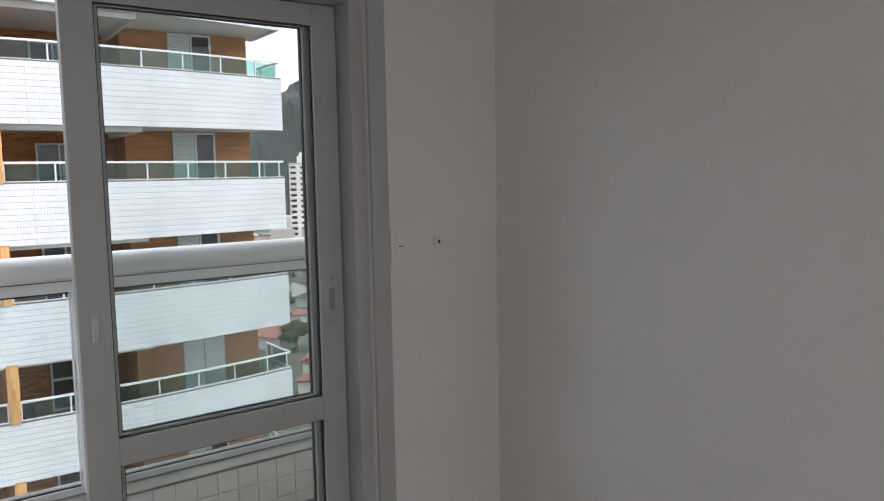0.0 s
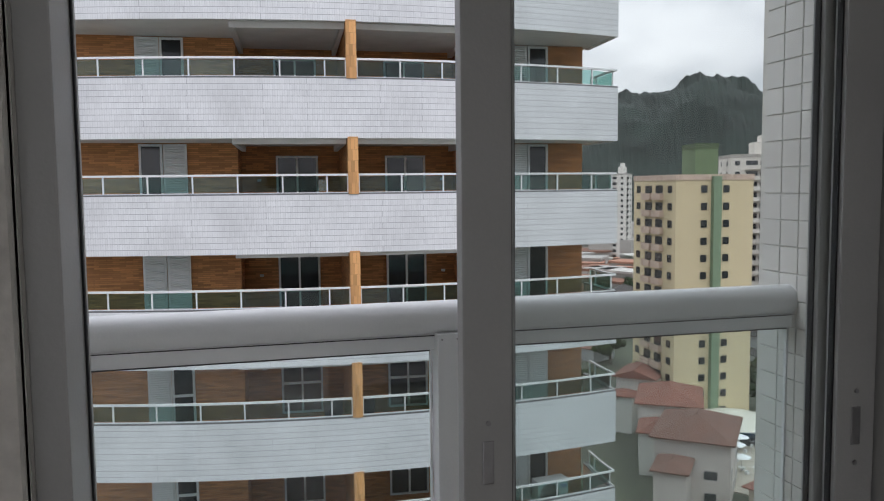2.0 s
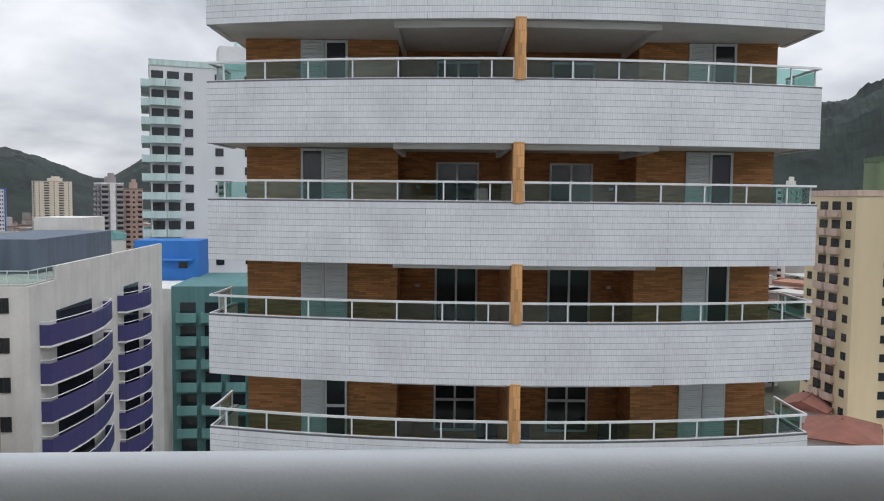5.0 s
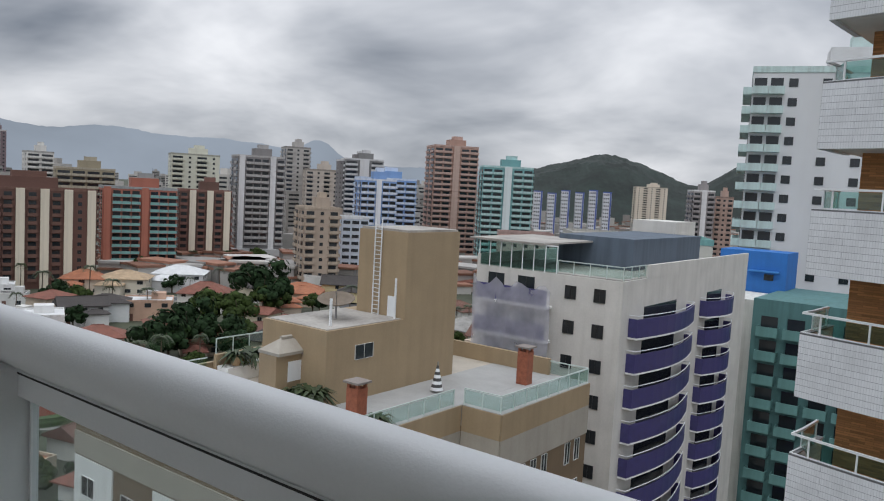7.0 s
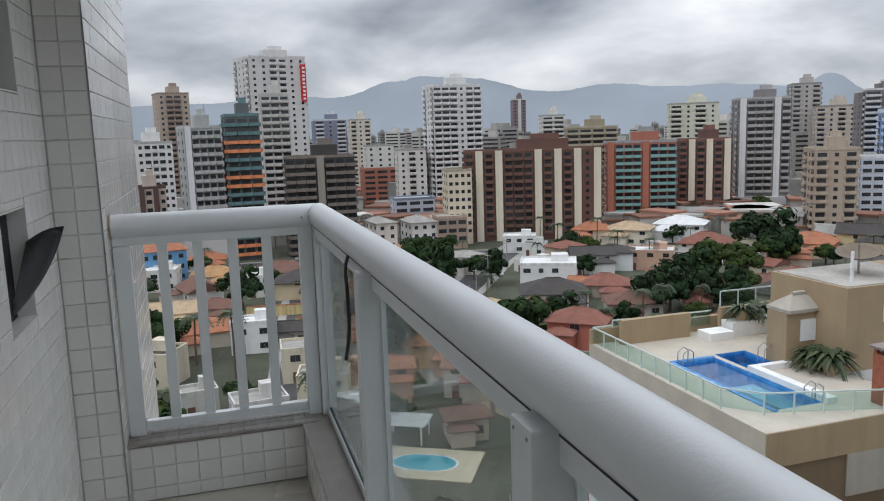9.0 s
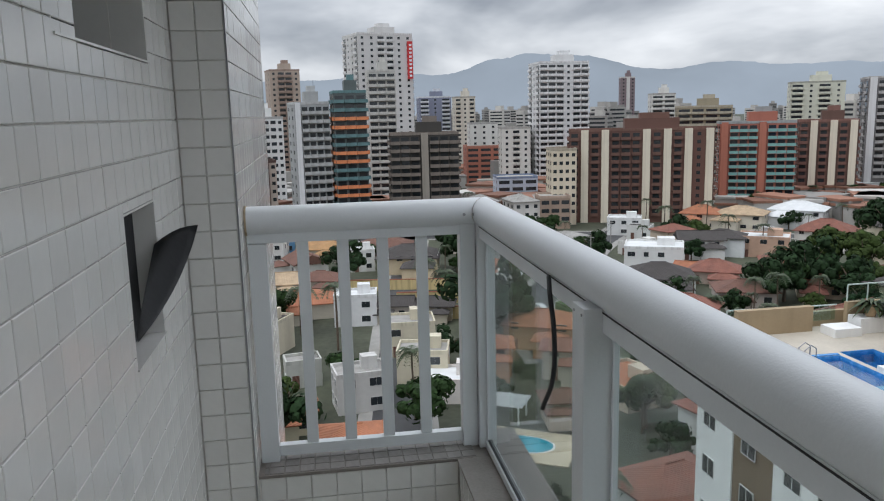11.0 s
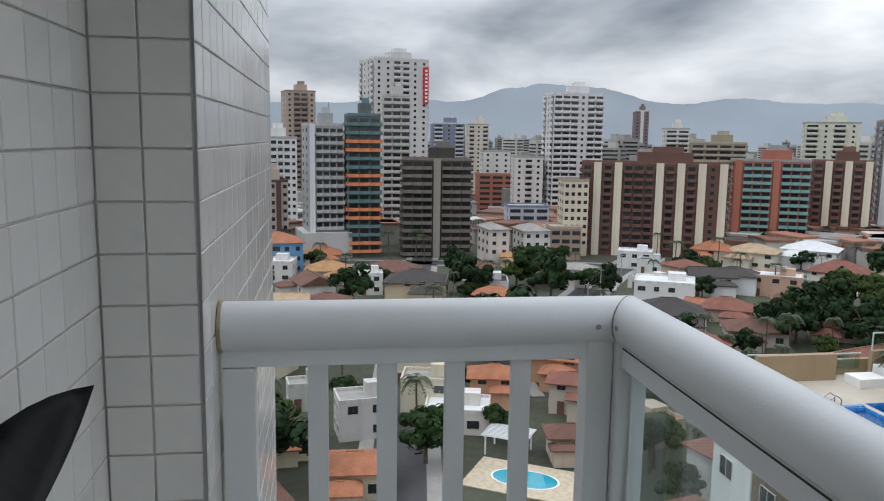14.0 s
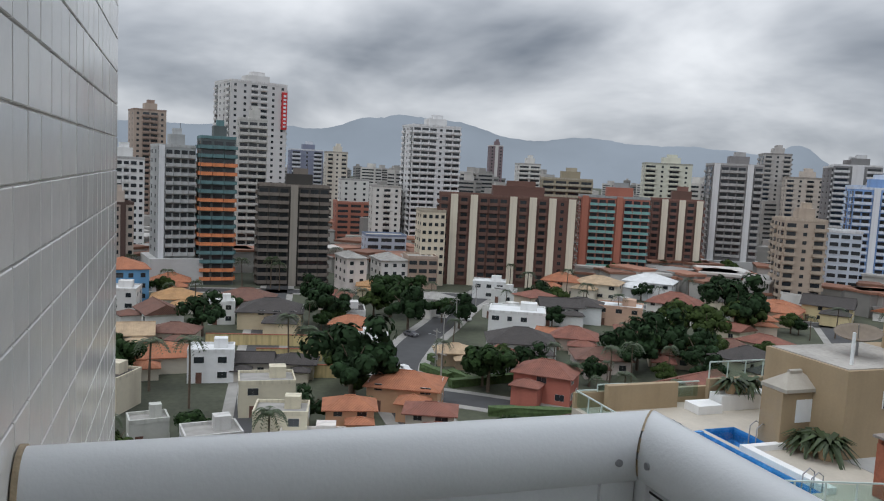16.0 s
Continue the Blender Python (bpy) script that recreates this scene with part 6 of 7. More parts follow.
def potted_plant(x, y, z, s):
    t = thing("potted_plant", "green bushy plant in a pale round pot", "plant", (x, y, z), 0, "pots on the roof terrace")
    bm = bmesh.new()
    bmesh.ops.create_cone(bm, cap_ends=True, segments=14, radius1=.22 * s, radius2=.34 * s, depth=.6 * s, matrix=Matrix.Translation((0, 0, .3 * s)))
    part("pot", bm, TERRACOTTA, t)
    rng = random.Random(int(x * 9 + y * 5))
    v, f = [], []
    for k in range(60):
        a, L, up = rng.uniform(0, math.tau), s * rng.uniform(.6, 1.2), rng.uniform(.1, 1.1)
        d, n = Vector((math.cos(a), math.sin(a), 0)), Vector((-math.sin(a), math.cos(a), 0))
        for u0, u1 in ((0, .5), (.5, 1)):
            i = len(v)
            P = lambda u: Vector((0, 0, .6 * s)) + d * L * u + Vector((0, 0, L * (up * u - .9 * u * u)))
            for u, w in ((u0, .1), (u1, .12 if u1 < 1 else .01)):
                v += [tuple(P(u) - n * w * s), tuple(P(u) + n * w * s)]
            f.append((i, i + 1, i + 3, i + 2))
    d = bpy.data.meshes.new("leaves")
    d.from_pydata(v, [], f)
    d.materials.append(PALM_LEAF)
    put("leaves", d, t)


def build_pool_building():
    Z = -11.5
    b = thing("apartment_building", "beige rendered apartment building with a rooftop pool terrace", "building", (0, 0, 0))
    bm = bmesh.new()
    # the body stops under the deck; the pool is a basin let into the deck
    px0, px1, py0, py1 = -35.9, -27.9, 24.9, 27.6
    sx0, sx1, sy0, sy1 = -36.4, -33.2, 27.9, 30.0
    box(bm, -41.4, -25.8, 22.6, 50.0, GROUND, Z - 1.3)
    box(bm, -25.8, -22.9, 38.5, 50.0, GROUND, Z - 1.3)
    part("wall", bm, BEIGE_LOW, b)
    xs, ys = [-41.4, sx0, px0, sx1, px1, -25.8], [22.6, py0, py1, sy0, sy1, 50.0]
    bm = bmesh.new()
    for a, c in zip(xs, xs[1:]):
        for d, e in zip(ys, ys[1:]):
            mx, my = (a + c) / 2, (d + e) / 2
            if px0 < mx < px1 and py0 < my < py1 or sx0 < mx < sx1 and sy0 < my < sy1:
                continue
            box(bm, a, c, d, e, Z - 1.29, Z)
    part("deck", bm, DECK, b, "cream tiled deck")
    boxes("north_deck", DECK_GREY, b, [(-30.85, -25.82, 32.0, 49.9, Z + .002, Z + .02), (-25.8, -22.9, 38.5, 50.0, Z - 1.29, Z + .02)])
    boxes("facade_band", BEIGE_PALE, b, [(-25.795, -25.72, 27.0, 38.4, Z - 3.6, Z - 1.6), (-22.895, -22.82, 38.5, 50, Z - 3.6, Z - 1.6), (-25.7, -22.9, 38.42, 38.495, Z - 3.6, Z - 1.6), (-41.4, -25.8, 22.52, 22.595, Z - 3.0, Z - 1.7), ])
    boxes("facade_strip", NB_WHITE, b, [(-41.3, -37.4, 22.5, 22.59, GROUND, Z - 3.1), (-33.6, -27.7, 22.5, 22.59, GROUND, Z - 3.1), (-41.48, -41.41, 23.5, 30, GROUND, Z - 1.5)])
    boxes("parapet_face", BEIGE, b, [(-25.795, -25.73, 22.6, 38.4, Z - 1.59, Z - .02), (-22.895, -22.83, 38.5, 50, Z - 1.59, Z - .02), (-25.7, -22.9, 38.43, 38.495, Z - 1.59, Z - .02)])
    win = window_mesh(FRAME_WHITE)
    for k in range(9):
        z = Z - 5.2 - k * 2.9
        for y in (39.6, 41.2, 42.6, 44.0, 47.2, 48.6):
            put("window", win, b, (-22.88, y, z), 90, (.7, 1, 1.5))
        for x in (-39.8, -35.8, -32.0, -29.4, -26.7):
            put("window", win, b, (x, 22.49, z), 0, (1.3, 1, 1.1))
        for y in (24.5, 30, 35):
            put("window", win, b, (-25.78, y, z), 90, (1.4, 1, 1.2))
    boxes("basin", POOL_TILE, b, [(px0, px1, py0, py1, Z - 1.28, Z - 1.2), (sx0, sx1, sy0, sy1, Z - 1.28, Z - .7), (px0, px0 + .06, py0, py1, Z - 1.2, Z - .01), (px1 - .06, px1, py0, py1, Z - 1.2, Z - .01),
                                   (px0 + .06, px1 - .06, py1 - .06, py1, Z - 1.2, Z - .01), (px0 + .06, px1 - .06, py0, py0 + .06, Z - 1.2, Z - .01), (sx0, sx1, sy1 - .06, sy1, Z - .7, Z - .01), (sx0, sx0 + .06, sy0, sy1 - .06, Z - .7, Z - .01), (sx0 + .06, sx1, sy0, sy0 + .06, Z - .7, Z - .01), (sx1 - .06, sx1, sy0 + .06, sy1 - .06, Z - .7, Z - .01)])
    boxes("ledge", POOL_PALE, b, [(-32.6, px1 - .1, 26.3, py1 - .08, Z - 1.19, Z - .55)])
    w1 = boxes("water", WATER, b, [(px0 + .07, px1 - .07, py0 + .07, py1 - .07, Z - .2, Z - .14)])
    w2 = boxes("water", WATER, b, [(sx0 + .07, sx1 - .07, sy0 + .07, sy1 - .07, Z - .2, Z - .14)])
    w1.visible_shadow = w2.visible_shadow = False
    boxes("pool_coping", POOL_TILE, b, [(px0 - .2, px1 + .2, py0 - .25, py0 - .005, Z + .003, Z + .05), (px0 - .25, px0 - .005, py0, py1, Z + .003, Z + .05)])
    boxes("white_coping", NB_WHITE, b, [(sx1 + .01, px1 + .3, py1 + .01, py1 + .5, Z + .003, Z + .3), (sx1 + .01, sx1 + .4, py1 + .51, sy1 + .2, Z + .003, Z + .3)])
    # chrome ladders
    for x, y in ((-35.6, 25.2), (-28.4, 27.2), (-34.6, 29.7)):
        cu = bpy.data.curves.new("pool_ladder", "CURVE")
        cu.dimensions, cu.bevel_depth = "3D", .03
        for dx in (0, .5):
            sp = cu.splines.new("POLY")
            q = [(x + dx, y + .4, Z), (x + dx, y + .4, Z + .75), (x + dx, y + .1, Z + .95), (x + dx, y - .25, Z + .7), (x + dx, y - .28, Z - .5)]
            sp.points.add(len(q) - 1)
            for p, c in zip(sp.points, q):
                p.co = (*c, 1)
        cu.materials.append(STEEL)
        put("pool_ladder", cu, b, label="chrome pool ladder")
    # stair block and lift tower
    boxes("stair_block", BEIGE, b, [(-36.5, -30.9, 31.8, 44.4, Z, -7.0)])
    boxes("stair_block_roof", FLAT_ROOF, b, [(-36.3, -31.1, 32.0, 38.65, -6.998, -6.95)])
    boxes("lift_tower", BEIGE, b, [(-35.1, -30.88, 38.7, 44.42, -6.999, -1.35)])
    boxes("lift_tower_roof", FLAT_ROOF, b, [(-35.0, -31.0, 38.8, 44.3, -1.349, -1.2)])
    boxes("tower_door", LOUVER, b, [(-32.3, -31.6, 38.62, 38.69, -6.94, -5.6)])
    put("window", win, b, (-30.88, 35.0, -9.0), 90, (1.6, 1, .9))
    lad = []
    for k in range(22):
        lad.append((-33.5, -33.0, 38.5, 38.55, -6.9 + k * .28, -6.86 + k * .28))
    boxes("ladder_rung", LOUVER, b, lad)
    boxes("ladder_rail", LOUVER, b, [(-33.56, -33.5, 38.48, 38.54, -6.95, -.6), (-33.0, -32.94, 38.48, 38.54, -6.95, -.6)])
    boxes("vent_pipe", LOUVER, b, [(-31.3, -31.2, 38.1, 38.2, -6.95, -4.3), (-32.0, -31.88, 33.0, 33.12, -6.95, -5.3)])
    boxes("pool_hut", BEIGE, b, [(-34.5, -33.0, 29.9, 33.0, Z, -8.6)])
    put("hut_roof", hip_mesh(1.8, 2.6, .7, BEIGE_PALE), b, (-33.7, 31.2, -8.4))
    boxes("sign_board", LOUVER, b, [(-32.995, -32.95, 30.8, 32.0, -10.2, -9.0)])
    for x, y, h in ((-26.7, 30.0, 2.4), (-25.9, 46.0, 2.3)):
        c = thing("chimney", "square brick barbecue chimney on the roof terrace", "chimney", (x, y, Z), 0, "chimneys")
        boxes("shaft", BRICK, c, [(-.4, .4, -.4, .4, .021, h)], bevel=.02)
        boxes("cap", STONE, c, [(-.55, .55, -.55, .55, h + .25, h + .37)], bevel=.02)
        boxes("cap_leg", BRICK, c, [(sx - .08, sx + .08, sy - .08, sy + .08, h, h + .25) for sx in (-.3, .3) for sy in (-.3, .3)])
    # satellite dish
    s = thing("satellite_dish", "large weathered mesh satellite dish on a steel mast", "satellite dish", (-33.6, 35.2, -6.95), 35)
    bm = bmesh.new()
    rings = []
    for k in range(7):
        r = 1.2 * k / 6
        rings.append([bm.verts.new((math.cos(math.tau * i / 24) * r, math.sin(math.tau * i / 24) * r, r * r * .28)) for i in range(24)])
    for p, q in zip(rings, rings[1:]):
        for i in range(24):
            bm.faces.new((p[i], p[(i + 1) % 24], q[(i + 1) % 24], q[i]))
    bmesh.ops.remove_doubles(bm, verts=bm.verts[:], dist=1e-4)
    bmesh.ops.rotate(bm, verts=bm.verts[:], matrix=Matrix.Rotation(radians(14), 3, "X"))
    bmesh.ops.translate(bm, verts=bm.verts[:], vec=(0, 0, .9))
    bmesh.ops.solidify(bm, geom=bm.faces[:], thickness=.03)
    part("reflector", bm, DISH, s, smooth=True)
    bm = bmesh.new()
    rod(bm, (0, 0, 0), (0, 0, .9), .07, 10)
    rod(bm, (0, 0, .9), (0, -.2, 1.7), .03, 8)
    part("mast", bm, STEEL, s)
    # closed striped parasol
    u = thing("closed_parasol", "closed black and white striped parasol on the roof terrace", "parasol", (-28.6, 39.6, Z + .02))
    blk, wht = FRAME_DARK, LOUVER
    for k in range(8):
        bm = bmesh.new()
        r0, r1 = .42 - .045 * k, .42 - .045 * (k + 1)
        bmesh.ops.create_cone(bm, cap_ends=True, segments=10, radius1=r0, radius2=r1, depth=.2, matrix=Matrix.Translation((0, 0, .25 + .2 * k)))
        part("canopy_fold", bm, blk if k % 2 else wht, u)
    boxes("pole", STEEL, u, [(-.03, .03, -.03, .03, 0, 2.0)])
    # parapets and fences
    boxes("deck_parapet", BEIGE, b, [(-41.4, -41.1, 22.6, 50, Z + .001, Z + .9), (-40.6, -40.2, 24.2, 29.0, Z + .001, Z + 1.5), (-40.5, -40.2, 31.2, 42, Z + .001, Z + 1.6), (-41.05, -30.9, 49.6, 49.9, Z + .001, Z + 1.2), (-30.9, -26.0, 49.6, 49.9, Z + .025, Z + 1.2)])
    boxes("planter", NB_WHITE, b, [(-40.1, -39.0, 31.2, 35.5, Z + .001, Z + .9), (-39.9, -38.6, 29.3, 31.0, Z + .001, Z + .5)])
    glass_fence(b, [(-26.0, 37.9), (-26.0, 29.2), (-27.6, 24.0), (-29.0, 22.75), (-41.2, 22.75), (-41.2, 24.1)], Z + .001)
    glass_fence(b, [(-41.2, 24.1), (-40.9, 29.2), (-40.9, 31.0)], Z + .3)
    glass_fence(b, [(-40.4, 31.3), (-40.4, 42)], Z + 1.6)
    glass_fence(b, [(-25.7, 38.6), (-23.1, 38.7), (-22.95, 49.8), (-26.0, 49.8)], Z + .021)
    for x, y, z, sc in ((-32.2, 31.0, Z, 1.3), (-31.2, 31.2, Z, 1.5), (-39.5, 32.2, Z + .9, 1.2), (-39.4, 33.4, Z + .9, 1.1), (-26.2, 31.2, Z, 1.0)):
        potted_plant(x, y, z, sc)
    # lower terrace of the flat below
    boxes("lower_terrace", DECK, b, [(-25.7, -22.6, 29.5, 38.4, Z - 4.3, Z - 4.0)])
    boxes("terrace_door", NB_DARKGLASS, b, [(-25.71, -25.66, 31.5, 36.5, Z - 3.95, Z - 1.7)])
    boxes("terrace_door_frame", LOUVER, b, [(-25.66, -25.6, y, y + .08, Z - 3.95, Z - 1.7) for y in (31.45, 33.0, 34.5, 36.45)])
    glass_fence(b, [(-25.6, 29.6), (-22.7, 29.6), (-22.7, 38.3)], Z - 4.0)


SITE_TURN[0] = 1.15
build_pool_building()
SITE_TURN[0] = 1.6


# ---- the white building with purple balconies ----
PURPLE = paint((.045, .042, .13), dirt=.1)
PURPLE_TILE = material("purple_tile", (0.05, 0.045, 0.15), 0.35, var=0.15, scale=2, bump=0.2, fine=12)


def net_material():
    m = bpy.data.materials.new("safety_net")
    m.use_nodes = True
    n, l = m.node_tree.nodes, m.node_tree.links
    n.clear()
    out, tr, df, mix, ns, co, mr = (n.new("ShaderNode" + k) for k in ("OutputMaterial", "BsdfTransparent", "BsdfDiffuse", "MixShader", "TexNoise", "TexCoord", "MapRange"))
    df.inputs["Color"].default_value = (.55, .55, .62, 1)
    ns.inputs["Scale"].default_value, ns.inputs["Detail"].default_value = .7, 5
    mr.inputs["To Min"].default_value, mr.inputs["To Max"].default_value = .22, .7
    l.new(co.outputs["Object"], ns.inputs["Vector"])
    l.new(ns.outputs["Fac"], mr.inputs["Value"])
    l.new(mr.outputs[0], mix.inputs[0])
    l.new(tr.outputs[0], mix.inputs[1])
    l.new(df.outputs[0], mix.inputs[2])
    l.new(mix.outputs[0], out.inputs["Surface"])
    return m


MESHNET = net_material()
OFFWHITE = paint((.62, .6, .56), dirt=.12)


def bowed(w, out, z0, z1, thick, n=9):
    bm = bmesh.new()
    pts = [(-w / 2, 0)] + [(-w / 2 + w * k / n, -.45 * out - out * .55 * math.sin(math.pi * k / n)) for k in range(n + 1)] + [(w / 2, 0)]
    ribbon(bm, pts, z0, z1, thick)
    return bm


def build_purple():
    X, Y, top = -23.5, 57.2, -4.9
    b = thing("apartment_building", "white apartment building with curved purple tiled balconies", "building", (0, 0, 0))
    boxes("wall", OFFWHITE, b, [(-37.3, X, Y, 92, GROUND, top)])
    boxes("roof", FLAT_ROOF, b, [(-37.1, X - .2, Y + .2, 91.8, top + .002, top + .08)])
    boxes("roof_parapet", OFFWHITE, b, [(X - .25, X + .02, 62, 92, top, top + 1.1), (-37.3, -37.0, Y, 92, top, top + 1.0)])
    boxes("penthouse", paint((.1, .13, .17)), b, [(-34, -26.5, 66, 84, top + .09, top + 2.9)])
    boxes("penthouse_roof", FLAT_ROOF, b, [(-38.0, -30.5, Y - .4, 68, top + 2.3, top + 2.45)])
    boxes("glazing_bar", LOUVER, b, [(-37.2 + 1.1 * k, -37.12 + 1.1 * k, Y + .05, Y + .12, top, top + 2.3) for k in range(8)] + [(-37.2, -29.4, Y + .05, Y + .12, top + 2.2, top + 2.298)])
    put("glazing", GREEN_PANE, b, (-33.3, Y + .1, top + .1), 0, (7.8, .5, 2.1))
    glass_fence(b, [(-29.4, Y + .2), (X - .1, Y + .2), (X - .1, 62)], top + .1)
    boxes("water_tower", OFFWHITE, b, [(-34.5, -29.5, 84.5, 91, top, top + 4.2)])
    win = window_mesh(FRAME_DARK)
    storey = 2.87
    bal = {w: (mesh("parapet", bowed(w, o, -.1, 1.42, .15), PURPLE_TILE), mesh("rail", bowed(w, o, 1.66, 1.72, .06), LOUVER), mesh("slab", bowed(w, o, -.25, -.1, o * .9), NB_WHITE)) for w, o in ((13.6, 1.7), (8.4, 1.7))}
    for k in range(11):
        z = top - 2.6 - storey * k
        for y0, w in ((65.6, 13.6), (80.4, 8.4)):
            zb = z - 1.85
            o = put("balcony", bal[w][0], b, (X, y0, zb), 90)
            put("balcony_rail", bal[w][1], o)
            put("balcony_slab", bal[w][2], o)
            put("balcony_door", unit_box(NB_DARKGLASS), b, (X + .02, y0, zb), 90, (w * .55, .08, 2.1))
        for x in (-28.0, -25.4):
            put("window", win, b, (x, Y - .01, z + .7), 0, (1.0, 1, 1.1))
        if k < 3:
            boxes("net_balcony", PURPLE_TILE, b, [(-36.5, -29.6, Y - 1.2, Y - 1.06, z - .1, z + 1.25)])
            boxes("net_balcony_slab", NB_WHITE, b, [(-36.5, -29.6, Y - 1.2, Y, z - .3, z - .11)])
            boxes("net_balcony_rail", LOUVER, b, [(-36.5, -29.6, Y - 1.25, Y - 1.19, z - .12, z - .05)])
            for x in (-35.2, -32.2):
                put("window", win, b, (x, Y - .01, z + .2), 0, (1.6, 1, 1.9))
        else:
            for x in (-35.4, -32.4):
                put("window", win, b, (x, Y - .01, z + .7), 0, (1.4, 1, 1.1))
    # torn safety net hung before the upper balconies
    bm = bmesh.new()
    n = 14
    rows = [[bm.verts.new((-36.6 + 7.6 * i / n, Y - 1.45 - .18 * math.sin(i * 1.1) - .1 * math.sin(i * 2.3 + j), top - .6 - (8.4 * j / 8) - (.9 * abs(math.sin(i * .75)) if j == 0 else 0))) for i in range(n + 1)] for j in range(9)]
    for p, q in zip(rows, rows[1:]):
        for i in range(n):
            bm.faces.new((p[i], p[i + 1], q[i + 1], q[i]))
    net = part("safety_net", bm, MESHNET, b, "pale torn safety net", smooth=True)
    # teal neighbour, a white roof and a blue stair head behind
    t = thing("apartment_building", "teal rendered apartment building with dark balconies", "building", (0, 0, 0))
    boxes("wall", paint((.09, .2, .2)), t, [(-24, -8, 98, 116, GROUND, -9.5)])
    for k in range(9):
        z = -13.6 - 2.9 * k
        for x in (-22, -19, -16, -13):
            put("balcony", BALCONY(paint((.14, .3, .29)), False), t, (x, 97.98, z), 0, (2.4, 1.2, 1))
            put("balcony_door", unit_box(NB_DARKGLASS), t, (x, 97.97, z), 0, (1.9, .08, 2.1))
        for y in (100, 104, 108, 112):
            put("window", window_mesh(FRAME_DARK), t, (-7.98, y, z + .8), 90, (1.2, 1, 1.2))
    u = thing("stair_head", "bright blue rendered roof house with a small window", "building", (0, 0, 0))
    boxes("wall", paint((.03, .16, .48), dirt=.1), u, [(-32.0, -23.2, 110, 116, -26, -4.5)])
    put("window", window_mesh(FRAME_DARK), u, (-25.4, 109.98, -8.3), 0, (1.2, 1, .8))
    put("shelf", unit_box(paint((.05, .22, .55))), u, (-26, 109.6, -7.2), 0, (4.0, .8, .18))
    boxes("low_roof", paint((.66, .66, .62)), u, [(-36, -16, 100, 109.5, GROUND, -10.0)])


build_purple()
SITE_TURN[0] = 0.0


# ---- gardens near the foot of the towers ----
def build_gardens():
    # a private pool on its patio
    p = thing("garden_pool", "small round-ended turquoise garden pool on a pale patio", "pool", (-91.1, 23.6, GROUND), 60)
    boxes("patio", paint((.55, .47, .34)), p, [(-7, 7, -4.6, 4.6, .02, .16)])
    for nm, mat, z0, z1, k in (("coping", NB_WHITE, .161, .22, 1.0), ("water", material("turquoise_pool", (.03, .32, .42), .08, var=.1, scale=.6), .18, .235, .92)):
        bm = bmesh.new()
        ring = [(3.6 * k * math.cos(a) + (.8 if math.cos(a) > 0 else -.8), 2.5 * k * math.sin(a)) for a in [math.tau * i / 32 for i in range(32)]]
        lo, hi = [bm.verts.new((*q, z0)) for q in ring], [bm.verts.new((*q, z1)) for q in ring]
        bm.faces.new(hi)
        for i in range(32):
            bm.faces.new((lo[i], lo[(i + 1) % 32], hi[(i + 1) % 32], hi[i]))
        part(nm, bm, mat, p)
    g = thing("pergola", "white painted wooden pergola beside the garden pool", "pergola", (-99.6, 23.4, GROUND + .16), 60)
    for x in (-2.6, 2.6):
        for y in (-2, 2):
            boxes("post", LOUVER, g, [(x - .1, x + .1, y - .1, y + .1, 0, 2.6)])
    for k in range(12):
        boxes("slat", LOUVER, g, [(-3.2, 3.2, -2.4 + .43 * k, -2.3 + .43 * k, 2.72, 2.86)])
    boxes("beam", LOUVER, g, [(x - .08, x + .08, -2.5, 2.5, 2.6, 2.72) for x in (-2.6, 2.6)])
    for x, y, yaw, L in ((-181.4, 25.2, 80, 40), (-154.6, 20.4, 80, 30), (-168.0, 22.3, 82, 14)):
        w = thing("garden_wall", "long yellow rendered garden wall", "wall", (x, y, GROUND), yaw, "garden walls")
        boxes("wall", YELLOW_WALL, w, [(-L / 2, L / 2, -.15, .15, 0, 2.6)])
        boxes("coping", BRICK, w, [(-L / 2, L / 2, -.25, .25, 2.601, 2.72)])
    for x, y, yaw, L in ((-151.9, 50.3, 20, 9), (-147.7, 54.3, 20, 7), (-144.5, 58.3, 100, 16), (-123.1, 60.2, 75, 18), (-162.0, 54.2, 24, 6)):
        h = thing("hedge", "clipped bright green garden hedge", "hedge", (x, y, GROUND), yaw, "hedges")
        bm = bmesh.new()
        box(bm, -L / 2, L / 2, -.8, .8, 0, 1.6)
        bmesh.ops.subdivide_edges(bm, edges=bm.edges[:], cuts=7, use_grid_fill=True)
        for v in bm.verts:
            v.co += noise.noise_vector(v.co * 1.7) * .18
        part("foliage", bm, HEDGE, h)
    # street poles with wires
    prev = None
    for x, y in ((-134.5, 45.5), (-153.9, 50.8), (-172.2, 58.6), (-192.6, 68.9), (-216.9, 83.7)):
        s = thing("utility_pole", "grey concrete utility pole with cross-arm and street lamp", "pole", (x, y, GROUND), 25, "utility poles")
        bm = bmesh.new()
        bmesh.ops.create_cone(bm, cap_ends=True, segments=8, radius1=.17, radius2=.11, depth=9.5, matrix=Matrix.Translation((0, 0, 4.75)))
        part("shaft", bm, PAVING, s)
        boxes("cross_arm", PAVING, s, [(-1.1, 1.1, -.06, .06, 8.8, 8.95)])
        bm = bmesh.new()
        rod(bm, (0, 0, 8), (0, -1.8, 8.6), .04, 6)
        box(bm, -.12, .12, -2.3, -1.7, 8.55, 8.68)
        part("lamp_arm", bm, STEEL, s)
        if prev:
            for off in (-.9, .9, 0):
                cu = bpy.data.curves.new("wire", "CURVE")
                cu.dimensions, cu.bevel_depth = "3D", .025
                sp = cu.splines.new("POLY")
                sp.points.add(8)
                for i, q in enumerate(sp.points):
                    u = i / 8
